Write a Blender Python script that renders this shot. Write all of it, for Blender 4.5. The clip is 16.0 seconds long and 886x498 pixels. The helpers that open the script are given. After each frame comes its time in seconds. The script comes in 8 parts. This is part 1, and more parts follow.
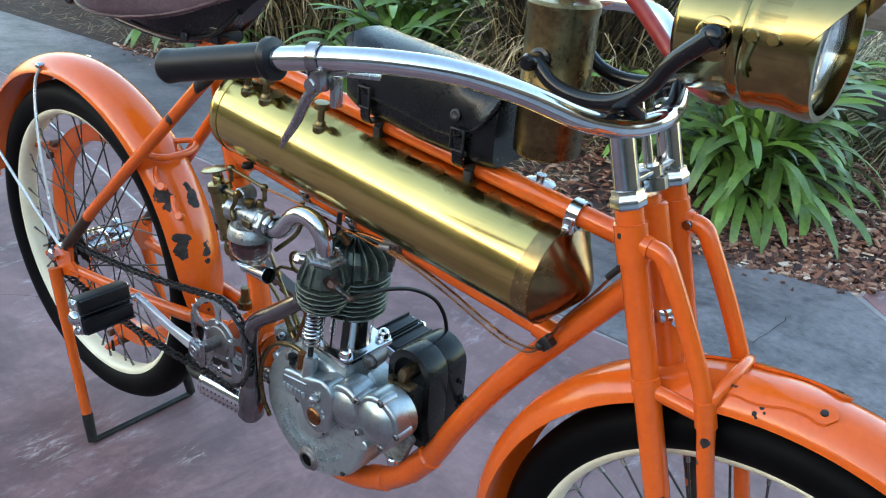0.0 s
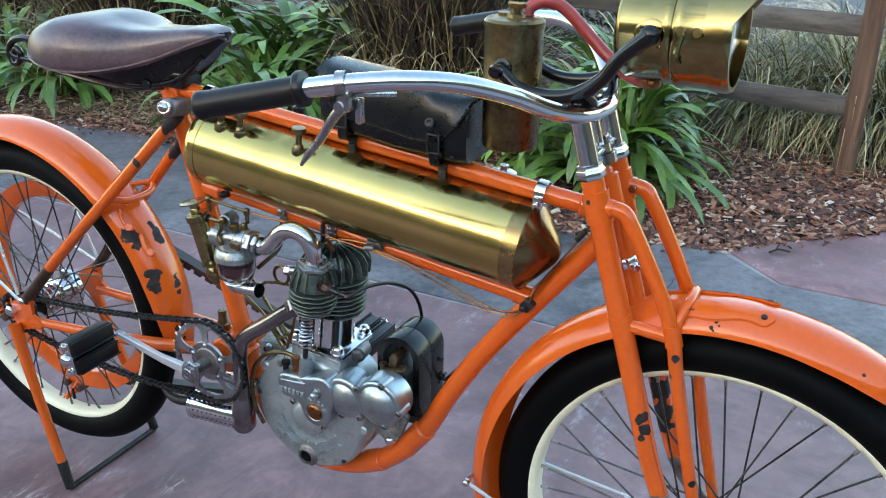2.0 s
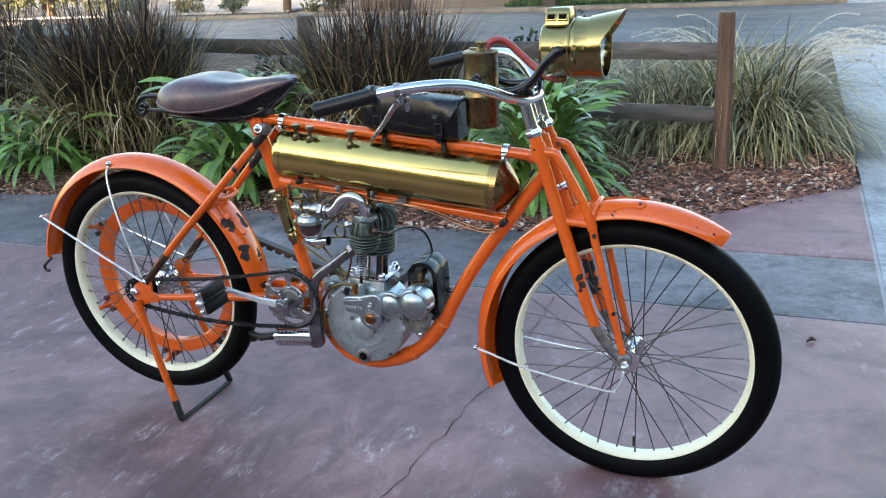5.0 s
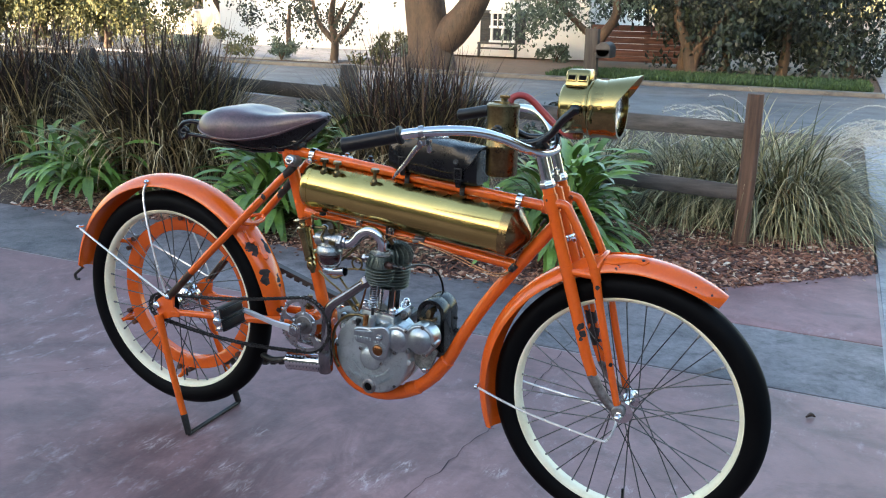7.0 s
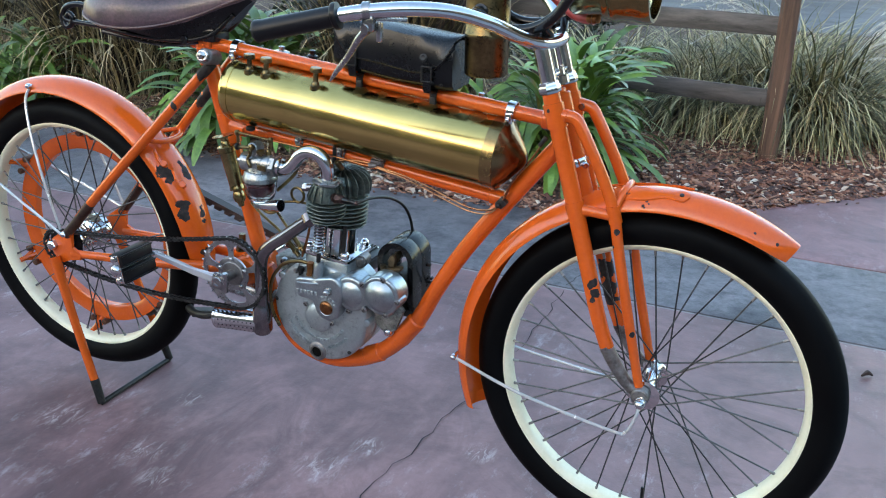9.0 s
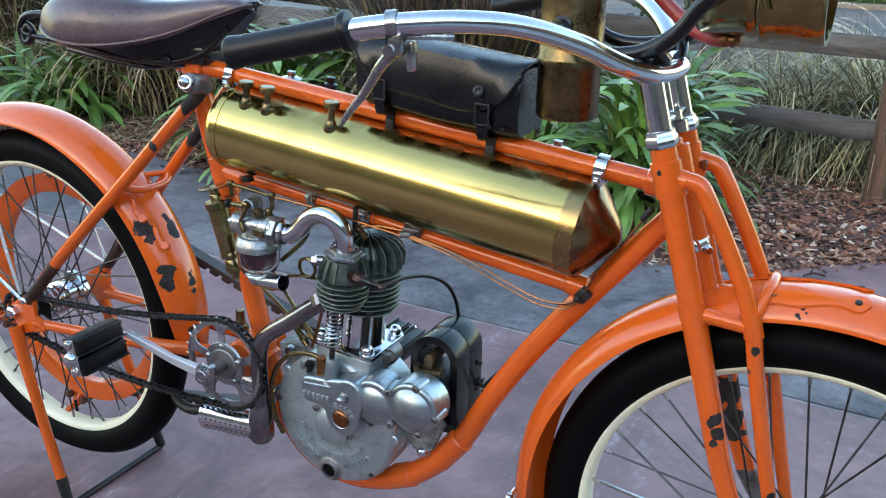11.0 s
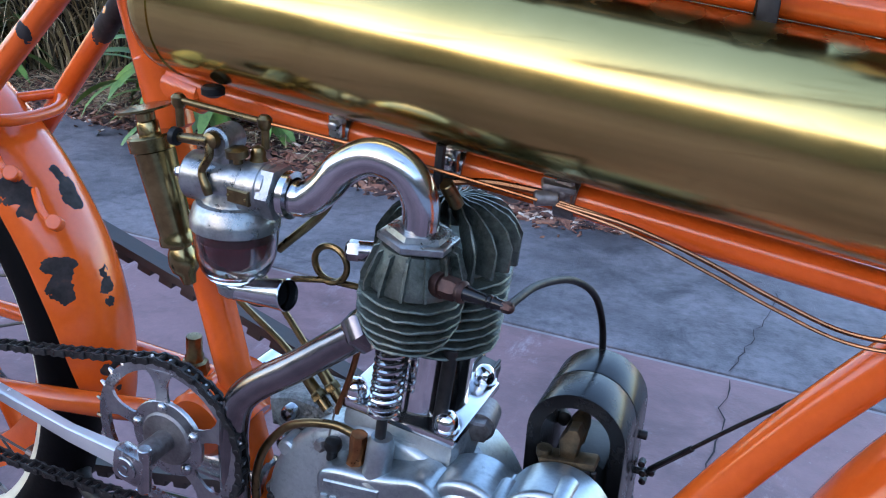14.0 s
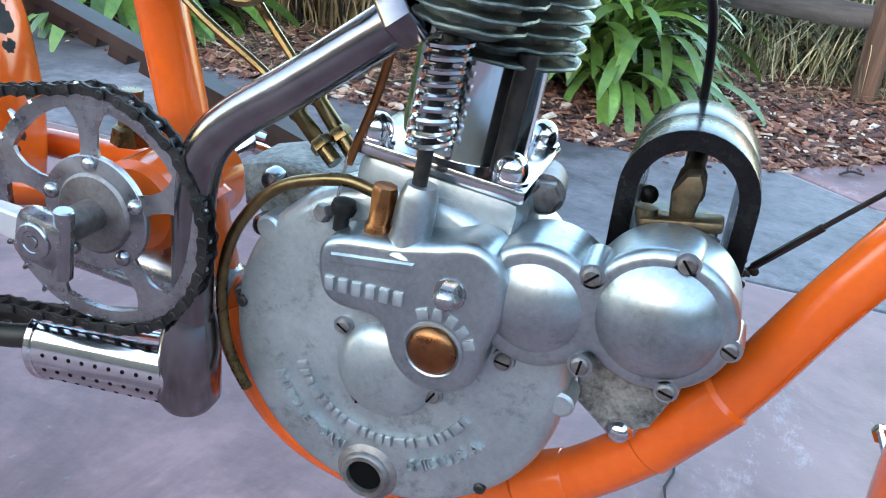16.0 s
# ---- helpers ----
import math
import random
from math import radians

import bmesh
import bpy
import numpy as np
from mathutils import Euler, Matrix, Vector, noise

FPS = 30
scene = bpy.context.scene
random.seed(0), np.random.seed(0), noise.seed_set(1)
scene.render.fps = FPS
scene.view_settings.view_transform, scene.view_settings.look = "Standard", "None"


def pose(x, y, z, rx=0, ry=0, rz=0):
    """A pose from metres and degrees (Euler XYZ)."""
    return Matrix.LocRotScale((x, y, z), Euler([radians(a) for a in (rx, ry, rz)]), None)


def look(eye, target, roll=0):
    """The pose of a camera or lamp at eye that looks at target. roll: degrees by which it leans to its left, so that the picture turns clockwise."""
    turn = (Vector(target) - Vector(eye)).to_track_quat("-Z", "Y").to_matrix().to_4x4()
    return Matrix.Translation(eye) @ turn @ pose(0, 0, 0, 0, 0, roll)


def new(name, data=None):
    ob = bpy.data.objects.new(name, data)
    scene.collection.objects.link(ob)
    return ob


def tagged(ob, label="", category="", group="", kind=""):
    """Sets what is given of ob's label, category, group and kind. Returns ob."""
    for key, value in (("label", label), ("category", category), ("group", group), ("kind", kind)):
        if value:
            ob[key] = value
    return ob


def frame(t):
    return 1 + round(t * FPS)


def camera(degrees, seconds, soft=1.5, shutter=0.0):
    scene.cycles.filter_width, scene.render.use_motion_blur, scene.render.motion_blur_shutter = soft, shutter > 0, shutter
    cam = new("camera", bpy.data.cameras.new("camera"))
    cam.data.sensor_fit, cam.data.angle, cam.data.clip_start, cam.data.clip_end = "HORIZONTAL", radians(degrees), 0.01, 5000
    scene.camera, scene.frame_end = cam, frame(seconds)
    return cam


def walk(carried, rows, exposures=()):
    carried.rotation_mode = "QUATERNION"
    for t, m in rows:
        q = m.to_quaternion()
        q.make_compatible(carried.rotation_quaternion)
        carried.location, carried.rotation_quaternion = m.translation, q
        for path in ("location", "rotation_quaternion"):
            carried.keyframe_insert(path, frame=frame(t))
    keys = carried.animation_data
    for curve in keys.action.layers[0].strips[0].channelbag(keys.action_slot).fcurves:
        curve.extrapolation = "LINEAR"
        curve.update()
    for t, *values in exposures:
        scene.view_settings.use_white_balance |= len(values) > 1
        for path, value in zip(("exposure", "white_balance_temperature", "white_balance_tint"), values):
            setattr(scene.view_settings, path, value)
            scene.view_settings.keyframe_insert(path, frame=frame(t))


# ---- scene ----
cam = camera(54.4, 16.0, 1.1)
EXPOSURES = [(0.0, 3.32, 6180, 7), (3.6, 3.36, 6200, 8), (7.0, 3.08, 6120, 12), (10.5, 3.28, 6120, 9), (12.5, 3.28, 6000, 10), (13.4, 3.26, 5770, 12), (14.0, 3.24, 5400, 21), (14.5, 3.28, 5370, 15), (15.0, 3.72, 6020, 11), (15.5, 3.84, 5970, 9), (16.0, 3.92, 5920, 9)]
PATH = [
    (0, (1.605, -0.883, 1.292), (0.5, 0.541, 0.425), 4.4),
    (0.5, (1.578, -0.897, 1.273), (0.47, 0.506, 0.376), 3.9),
    (1, (1.546, -0.962, 1.279), (0.483, 0.483, 0.394), 1.5),
    (1.5, (1.531, -1.073, 1.303), (0.586, 0.48, 0.469), 0.4),
    (2, (1.559, -1.148, 1.319), (0.712, 0.475, 0.514), 0.7),
    (2.5, (1.641, -1.254, 1.334), (0.854, 0.412, 0.554), 0.2),
    (3, (1.715, -1.438, 1.36), (0.947, 0.251, 0.613), -1.2),
    (3.5, (1.681, -1.561, 1.375), (0.927, 0.138, 0.636), -3.2),
    (3.7, (1.643, -1.626, 1.379), (0.926, 0.086, 0.634), -4.5),
    (5.8, (1.853, -2.153, 1.389), (1.133, -0.383, 0.799), -1.1),
    (6, (1.857, -2.163, 1.388), (1.134, -0.386, 0.819), -0.1),
    (6.5, (1.879, -2.175, 1.373), (1.124, -0.399, 0.846), 1.0),
    (7, (1.854, -2.116, 1.37), (1.067, -0.359, 0.827), 1.2),
    (7.5, (1.795, -1.989, 1.339), (1.0, -0.259, 0.724), 1.0),
    (8, (1.715, -1.863, 1.333), (0.989, -0.14, 0.622), 0.7),
    (8.2, (1.699, -1.797, 1.31), (1.004, -0.069, 0.583), 0.4),
    (10.3, (1.638, -1.245, 1.216), (0.721, 0.371, 0.476), 2.3),
    (10.5, (1.599, -1.206, 1.204), (0.673, 0.41, 0.475), 2.2),
    (11, (1.468, -1.102, 1.189), (0.594, 0.55, 0.476), 1.2),
    (11.5, (1.385, -1.017, 1.137), (0.561, 0.648, 0.396), 0.7),
    (12, (1.288, -0.901, 1.089), (0.467, 0.735, 0.284), 0.6),
    (12.5, (1.204, -0.791, 1.059), (0.376, 0.82, 0.211), 0.2),
    (13, (1.134, -0.73, 1.027), (0.309, 0.879, 0.172), 0.0),
    (13.5, (1.069, -0.681, 0.987), (0.268, 0.97, 0.192), 1.6),
    (14, (1.008, -0.629, 0.944), (0.283, 1.075, 0.189), 2.8),
    (14.5, (0.965, -0.592, 0.882), (0.333, 1.14, 0.107), 3.6),
    (15, (0.94, -0.573, 0.802), (0.369, 1.173, 0.011), 4.9),
    (15.5, (0.91, -0.555, 0.744), (0.377, 1.202, -0.05), 6.1),
    (16, (0.874, -0.535, 0.689), (0.368, 1.222, -0.122), 6.9),
]
walk(cam, [(t, look(eye, target, roll)) for t, eye, target, roll in PATH], EXPOSURES)

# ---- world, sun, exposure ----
SUN_ELEV, SUN_AZ = 6.5, 195.0      # degrees; a low sun, hidden by an unseen block added behind the camera
world = bpy.data.worlds.new("sky")
scene.world = world
world.use_nodes = True
wn = world.node_tree.nodes
sky = wn.new("ShaderNodeTexSky")
sky.sky_type = "NISHITA"
sky.sun_disc = False
sky.sun_elevation = radians(SUN_ELEV)
sky.sun_rotation = radians(SUN_AZ)
sky.air_density, sky.dust_density, sky.ozone_density = 1.0, 1.6, 1.0
wn["Background"].inputs["Strength"].default_value = 0.15
world.node_tree.links.new(sky.outputs["Color"], wn["Background"].inputs["Color"])
sun = new("sun", bpy.data.lights.new("sun", "SUN"))
sun.data.energy, sun.data.angle, sun.data.color = 3.2, radians(0.6), (1.0, 0.80, 0.58)
_sd = Vector((math.sin(radians(SUN_AZ)) * math.cos(radians(SUN_ELEV)), math.cos(radians(SUN_AZ)) * math.cos(radians(SUN_ELEV)), math.sin(radians(SUN_ELEV))))
sun.matrix_world = look(_sd * 60, (0, 0, 0))

# ---- materials ----


def nodes_of(mat):
    nt = mat.node_tree
    return nt.nodes, nt.links, nt.nodes["Principled BSDF"]


def ramp(N, L, src, stops):
    r = N.new("ShaderNodeValToRGB")
    e = r.color_ramp.elements
    while len(e) < len(stops):
        e.new(0.5)
    for el, (p, c) in zip(e, stops):
        el.position = p
        el.color = (*c, 1) if len(c) == 3 else c
    L.new(src, r.inputs["Fac"])
    return r.outputs["Color"]


def noise_tex(N, L, scale, detail=4.0, rough=0.6, stretch=None, distort=0.0, coord="Object"):
    tc = N.new("ShaderNodeTexCoord")
    out = tc.outputs[coord]
    if stretch:
        mp = N.new("ShaderNodeMapping")
        mp.inputs["Scale"].default_value = stretch
        L.new(out, mp.inputs["Vector"])
        out = mp.outputs["Vector"]
    n = N.new("ShaderNodeTexNoise")
    n.inputs["Scale"].default_value = scale
    n.inputs["Detail"].default_value = detail
    n.inputs["Roughness"].default_value = rough
    n.inputs["Distortion"].default_value = distort
    L.new(out, n.inputs["Vector"])
    return n.outputs["Fac"]


def mixc(N, L, fac, a, b, mode="MIX"):
    m = N.new("ShaderNodeMix")
    m.data_type = "RGBA"
    m.blend_type = mode
    for sock, v in ((m.inputs[0], fac), (m.inputs[6], a), (m.inputs[7], b)):
        if isinstance(v, (int, float)):
            sock.default_value = v
        elif isinstance(v, tuple):
            sock.default_value = (*v, 1)
        else:
            L.new(v, sock)
    return m.outputs[2]


def math_node(N, L, op, a, b=0.0, clamp=False):
    m = N.new("ShaderNodeMath")
    m.operation = op
    m.use_clamp = clamp
    for sock, v in zip(m.inputs, (a, b)):
        if isinstance(v, (int, float)):
            sock.default_value = v
        else:
            L.new(v, sock)
    return m.outputs[0]


def bump(N, L, B, height, strength=0.3, dist=0.002):
    b = N.new("ShaderNodeBump")
    b.inputs["Strength"].default_value = strength
    b.inputs["Distance"].default_value = dist
    L.new(height, b.inputs["Height"])
    L.new(b.outputs["Normal"], B.inputs["Normal"])


def surface(name, c1, c2, rough=(0.4, 0.6), metal=0.0, big=6.0, fine=90.0, bump_s=0.15, bump_d=0.001, coat=0.0, stretch=None, spec=0.5, random_tint=0.0):
    """A surface with two scales of variation in colour and gloss, and a fine relief."""
    mat = bpy.data.materials.new(name)
    mat.use_nodes = True
    N, L, B = nodes_of(mat)
    f1 = noise_tex(N, L, big, 5, 0.6, stretch)
    f2 = noise_tex(N, L, fine, 3, 0.6, stretch)
    f = math_node(N, L, "ADD", math_node(N, L, "MULTIPLY", f1, 0.65), math_node(N, L, "MULTIPLY", f2, 0.35))
    col = ramp(N, L, f, [(0.32, c1), (0.66, c2)])
    if random_tint:
        oi = N.new("ShaderNodeObjectInfo")
        v = math_node(N, L, "ADD", math_node(N, L, "MULTIPLY", oi.outputs["Random"], random_tint), 1.0 - random_tint / 2)
        hs = N.new("ShaderNodeHueSaturation")
        L.new(v, hs.inputs["Value"])
        L.new(col, hs.inputs["Color"])
        col = hs.outputs["Color"]
    L.new(col, B.inputs["Base Color"])
    r = N.new("ShaderNodeMapRange")
    r.inputs["From Min"].default_value, r.inputs["From Max"].default_value = 0.3, 0.7
    r.inputs["To Min"].default_value, r.inputs["To Max"].default_value = rough
    L.new(f, r.inputs["Value"])
    L.new(r.outputs["Result"], B.inputs["Roughness"])
    B.inputs["Metallic"].default_value = metal
    B.inputs["Specular IOR Level"].default_value = spec
    B.inputs["Coat Weight"].default_value = coat
    B.inputs["Coat Roughness"].default_value = 0.12
    if bump_s:
        bump(N, L, B, f2, bump_s, bump_d)
    return mat


def orange_paint(name, chips=(), wear=0.72):
    """Glossy orange enamel with dirt, fine scuffs, random small chips and given larger bare patches (x, y, z, radius)."""
    mat = surface(name, (0.56, 0.081, 0.0055), (0.66, 0.110, 0.009), (0.14, 0.26), 0.0, 7.0, 140.0, 0.0, 0.0005, 0.30, None, 0.36)
    N, L, B = nodes_of(mat)
    base = B.inputs["Base Color"].links[0].from_socket
    n1 = noise_tex(N, L, 38.0, 4, 0.65)
    n2 = noise_tex(N, L, 7.0, 3, 0.5)
    chip = math_node(N, L, "GREATER_THAN", math_node(N, L, "ADD", math_node(N, L, "MULTIPLY", n1, 0.6), math_node(N, L, "MULTIPLY", n2, 0.4)), wear)
    if chips:
        geo = N.new("ShaderNodeNewGeometry")
        wob = noise_tex(N, L, 44.0, 3, 0.55)
        for x, y, z, r in chips:
            d = N.new("ShaderNodeVectorMath")
            d.operation = "DISTANCE"
            L.new(geo.outputs["Position"], d.inputs[0])
            d.inputs[1].default_value = (x, y, z)
            lim = math_node(N, L, "MULTIPLY", math_node(N, L, "SUBTRACT", wob, 0.15), r * 3.2)
            one = math_node(N, L, "LESS_THAN", d.outputs["Value"], lim)
            chip = math_node(N, L, "MAXIMUM", chip, one)
    bare = ramp(N, L, noise_tex(N, L, 60.0), [(0.35, (0.008, 0.006, 0.006)), (0.6, (0.028, 0.023, 0.022)), (0.72, (0.07, 0.034, 0.02))])
    L.new(mixc(N, L, chip, base, bare), B.inputs["Base Color"])
    rg = B.inputs["Roughness"].links[0].from_socket
    L.new(math_node(N, L, "MAXIMUM", rg, math_node(N, L, "MULTIPLY", chip, 0.78)), B.inputs["Roughness"])
    L.new(math_node(N, L, "MULTIPLY", math_node(N, L, "SUBTRACT", 1.0, chip), 0.30), B.inputs["Coat Weight"])
    hgt = math_node(N, L, "SUBTRACT", math_node(N, L, "MULTIPLY", noise_tex(N, L, 140.0), 0.25), math_node(N, L, "MULTIPLY", chip, 2.0))
    bump(N, L, B, hgt, 0.10, 0.0004)
    return mat


def brushed_brass(name, c1, c2, rough=(0.2, 0.34), stains=()):
    """Brass brushed along x, with fine scratches, tarnish freckles and given dull stains (x, y, z, radius)."""
    mat = surface(name, c1, c2, rough, 1.0, 4.0, 14.0, 0.0)
    N, L, B = nodes_of(mat)
    s = noise_tex(N, L, 14.0, 3, 0.5, (1.0, 9.0, 9.0))
    w = noise_tex(N, L, 7.0, 1, 0.4, (0.7, 1.0, 1.0))
    bump(N, L, B, math_node(N, L, 'ADD', math_node(N, L, 'MULTIPLY', s, 0.12), math_node(N, L, 'MULTIPLY', w, 1.6)), 0.14, 0.0006)
    base = B.inputs["Base Color"].links[0].from_socket
    gloss = B.inputs["Roughness"].links[0].from_socket
    dull = ramp(N, L, noise_tex(N, L, 26.0, 6, 0.7, (0.6, 1.0, 1.0), 0.6), [(0.60, (0, 0, 0)), (0.72, (0.55, 0.55, 0.55))])
    if stains:
        geo = N.new("ShaderNodeNewGeometry")
        wob = noise_tex(N, L, 34.0, 4, 0.65, (0.5, 1.0, 1.0))
        for x, y, z, r in stains:
            d = N.new("ShaderNodeVectorMath")
            d.operation = "DISTANCE"
            L.new(geo.outputs["Position"], d.inputs[0])
            d.inputs[1].default_value = (x, y, z)
            k = N.new("ShaderNodeMapRange")
            L.new(math_node(N, L, "DIVIDE", d.outputs["Value"], math_node(N, L, "MULTIPLY", wob, r * 2.2)), k.inputs["Value"])
            k.inputs["From Min"].default_value = 1.0
            k.inputs["From Max"].default_value = 0.7
            dull = math_node(N, L, "MAXIMUM", dull, k.outputs["Result"])
    L.new(mixc(N, L, math_node(N, L, "MULTIPLY", dull, 0.36), base, tuple(v * 0.50 for v in c1)), B.inputs["Base Color"])
    L.new(math_node(N, L, "ADD", gloss, math_node(N, L, "MULTIPLY", dull, 0.12)), B.inputs["Roughness"])
    scr = ramp(N, L, noise_tex(N, L, 60.0, 2, 0.5, (0.12, 2.2, 2.2)), [(0.62, (1, 1, 1)), (0.74, (0.55, 0.52, 0.45))])
    col = B.inputs["Base Color"].links[0].from_socket
    L.new(mixc(N, L, 0.5, col, scr, "MULTIPLY"), B.inputs["Base Color"])
    return mat


ORANGE = orange_paint("orange_enamel", (), 0.715)
ORANGE_FORK = orange_paint("orange_enamel_fork", [(1.335, -0.067, 0.582, 0.0090), (1.337, -0.066, 0.566, 0.0085), (1.327, -0.070, 0.578, 0.006), (1.332, -0.068, 0.548, 0.005), (1.412, -0.06, 0.49, 0.006), (1.33, 0.04, 0.57, 0.02), (1.34, 0.04, 0.52, 0.02), (1.366, -0.066, 0.690, 0.006), (1.36, -0.064, 0.66, 0.004), (1.222, -0.070, 0.904, 0.0035), (1.236, -0.067, 0.899, 0.0035)], 0.70)
ORANGE_FENDER = orange_paint("orange_enamel_fender", [(0.289, -0.043, 0.643, 0.016), (0.280, -0.042, 0.655, 0.010), (0.300, 0.008, 0.657, 0.010), (0.306, 0.008, 0.645, 0.011), (0.314, 0.006, 0.633, 0.010), (0.328, -0.043, 0.576, 0.014), (0.333, -0.044, 0.558, 0.014), (0.336, -0.045, 0.543, 0.011), (0.350, 0.002, 0.560, 0.009), (0.356, 0.0, 0.543, 0.010), (0.360, -0.002, 0.527, 0.010), (0.368, -0.02, 0.45, 0.010), (0.372, -0.015, 0.425, 0.009), (1.4135, -0.0444, 0.7483, 0.0020), (1.4039, -0.0466, 0.7439, 0.0024), (1.4070, -0.0482, 0.7413, 0.0020), (1.4088, -0.0409, 0.7518, 0.0018), (1.6007, -0.0371, 0.7219, 0.002), (1.640, -0.03, 0.705, 0.0035), (1.53, -0.04, 0.735, 0.003)], 0.70)
ORANGE_STAY = orange_paint("orange_enamel_stay", [(0.437, -0.042, 0.908, 0.020), (0.420, -0.045, 0.893, 0.014), (0.405, 0.045, 0.875, 0.020), (0.385, 0.046, 0.855, 0.021), (0.362, 0.048, 0.832, 0.021), (0.342, 0.05, 0.812, 0.018), (0.345, -0.056, 0.817, 0.008)], 0.69)
PUMP_BRASS = surface("worn_pump_brass", (0.13, 0.098, 0.042), (0.36, 0.28, 0.125), (0.14, 0.30), 1.0, 24, 160)
CABLE_COPPER = surface("copper_cable_sheath", (0.14, 0.070, 0.036), (0.34, 0.19, 0.10), (0.22, 0.38), 1.0, 24, 160)
BRASS = brushed_brass("brushed_brass", (0.47, 0.352, 0.112), (0.58, 0.443, 0.158), (0.13, 0.21), [(0.60 + 0.052 * k, -0.030, 0.908 - 0.0055 * k, 0.016 + 0.010 * ((k * 7) % 5) / 4) for k in range(10)])
BRASS_SHINY = brushed_brass("polished_brass", (0.20, 0.155, 0.062), (0.33, 0.262, 0.112), (0.09, 0.20))
BRASS_OLD = surface("aged_brass", (0.07, 0.050, 0.024), (0.25, 0.185, 0.085), (0.2, 0.42), 1.0, 22, 160)
NOSE_BRASS = surface("dull_copper_brass", (0.10, 0.058, 0.028), (0.25, 0.155, 0.072), (0.14, 0.30), 1.0, 12, 120)
BAND_BRASS = surface("dull_band_brass", (0.24, 0.165, 0.068), (0.40, 0.29, 0.125), (0.18, 0.32), 1.0, 18, 140)
COPPER = surface("aged_copper", (0.13, 0.048, 0.022), (0.34, 0.155, 0.06), (0.2, 0.4), 1.0, 14, 120)
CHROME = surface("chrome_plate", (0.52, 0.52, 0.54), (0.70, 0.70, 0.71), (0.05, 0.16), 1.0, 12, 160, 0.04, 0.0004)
SATIN_CHROME = surface("satin_chrome_pipe", (0.46, 0.46, 0.48), (0.64, 0.64, 0.65), (0.12, 0.22), 1.0, 26, 200, 0.05, 0.0004)
NICKEL = surface("nickel_plate", (0.22, 0.22, 0.225), (0.50, 0.50, 0.50), (0.16, 0.34), 1.0, 18, 160, 0.08, 0.0005)
ALLOY = surface("cast_aluminium", (0.30, 0.335, 0.345), (0.47, 0.515, 0.525), (0.31, 0.45), 0.72, 22, 240, 0.35, 0.0007, 0.06)
ALLOY_POLISHED = surface("polished_aluminium", (0.25, 0.28, 0.29), (0.42, 0.46, 0.475), (0.27, 0.38), 0.92, 26, 240, 0.06, 0.0005, 0.10)


def add_grime(mat, scale, lo, hi, colour, amount):
    """Patches of dried oil and road dirt over a surface."""
    N, L, B = nodes_of(mat)
    base = B.inputs["Base Color"].links[0].from_socket
    n = math_node(N, L, "ADD", math_node(N, L, "MULTIPLY", noise_tex(N, L, scale, 5, 0.7), 0.7), math_node(N, L, "MULTIPLY", noise_tex(N, L, scale * 6, 4, 0.7), 0.3))
    k = ramp(N, L, n, [(lo, (0, 0, 0)), (hi, (amount, amount, amount))])
    L.new(mixc(N, L, k, base, colour), B.inputs["Base Color"])
    rg = B.inputs["Roughness"].links[0].from_socket
    L.new(math_node(N, L, "ADD", rg, math_node(N, L, "MULTIPLY", k, 0.25)), B.inputs["Roughness"])


add_grime(ALLOY, 30.0, 0.53, 0.70, (0.060, 0.062, 0.052), 0.75)
add_grime(ALLOY_POLISHED, 34.0, 0.56, 0.72, (0.075, 0.078, 0.070), 0.6)
ZINC = surface("die_cast_zinc", (0.16, 0.17, 0.17), (0.40, 0.415, 0.42), (0.22, 0.40), 0.85, 40, 200, 0.4, 0.0005)
IRON = surface("oily_cast_iron", (0.024, 0.032, 0.026), (0.165, 0.190, 0.165), (0.28, 0.46), 0.6, 34, 240, 0.8, 0.0012)
STEEL_DARK = surface("dark_oily_steel", (0.010, 0.0095, 0.009), (0.045, 0.042, 0.040), (0.35, 0.6), 0.6, 40, 220, 0.3, 0.0006)
STEM_NICKEL = surface("tarnished_stem_nickel", (0.38, 0.385, 0.395), (0.56, 0.565, 0.575), (0.10, 0.20), 1.0, 26, 180, 0.1, 0.0005)
DARK_BRONZE = surface("oily_dark_bronze", (0.040, 0.030, 0.018), (0.17, 0.125, 0.07), (0.3, 0.5), 0.8, 40, 200, 0.3, 0.0006)
STEEL_BARE = surface("bare_worn_steel", (0.09, 0.075, 0.068), (0.30, 0.28, 0.27), (0.35, 0.6), 0.8, 30, 200, 0.3, 0.0005)
BROWN_STEEL = surface("bare_browned_steel", (0.020, 0.011, 0.008), (0.085, 0.052, 0.038), (0.3, 0.5), 0.6, 26, 180, 0.25, 0.0006)
PIPE_STEEL = surface("heat_tinted_steel", (0.12, 0.108, 0.114), (0.28, 0.262, 0.270), (0.11, 0.26), 0.95, 12, 70, 0.05, 0.0005)
PEDAL_STEEL = surface("bright_pedal_steel", (0.66, 0.66, 0.66), (0.74, 0.74, 0.73), (0.2, 0.30), 0.55, 18, 60, 0.08, 0.0005)
BLACK_ENAMEL = surface("black_enamel", (0.0025, 0.0025, 0.003), (0.007, 0.007, 0.008), (0.16, 0.3), 0.0, 20, 160, 0.06, 0.0004, 0.12, None, 0.32)
BAKELITE = surface("blackened_magnet_steel", (0.0025, 0.0025, 0.003), (0.009, 0.009, 0.009), (0.18, 0.32), 0.0, 26, 160, 0.12, 0.0006, 0.0, None, 0.22)
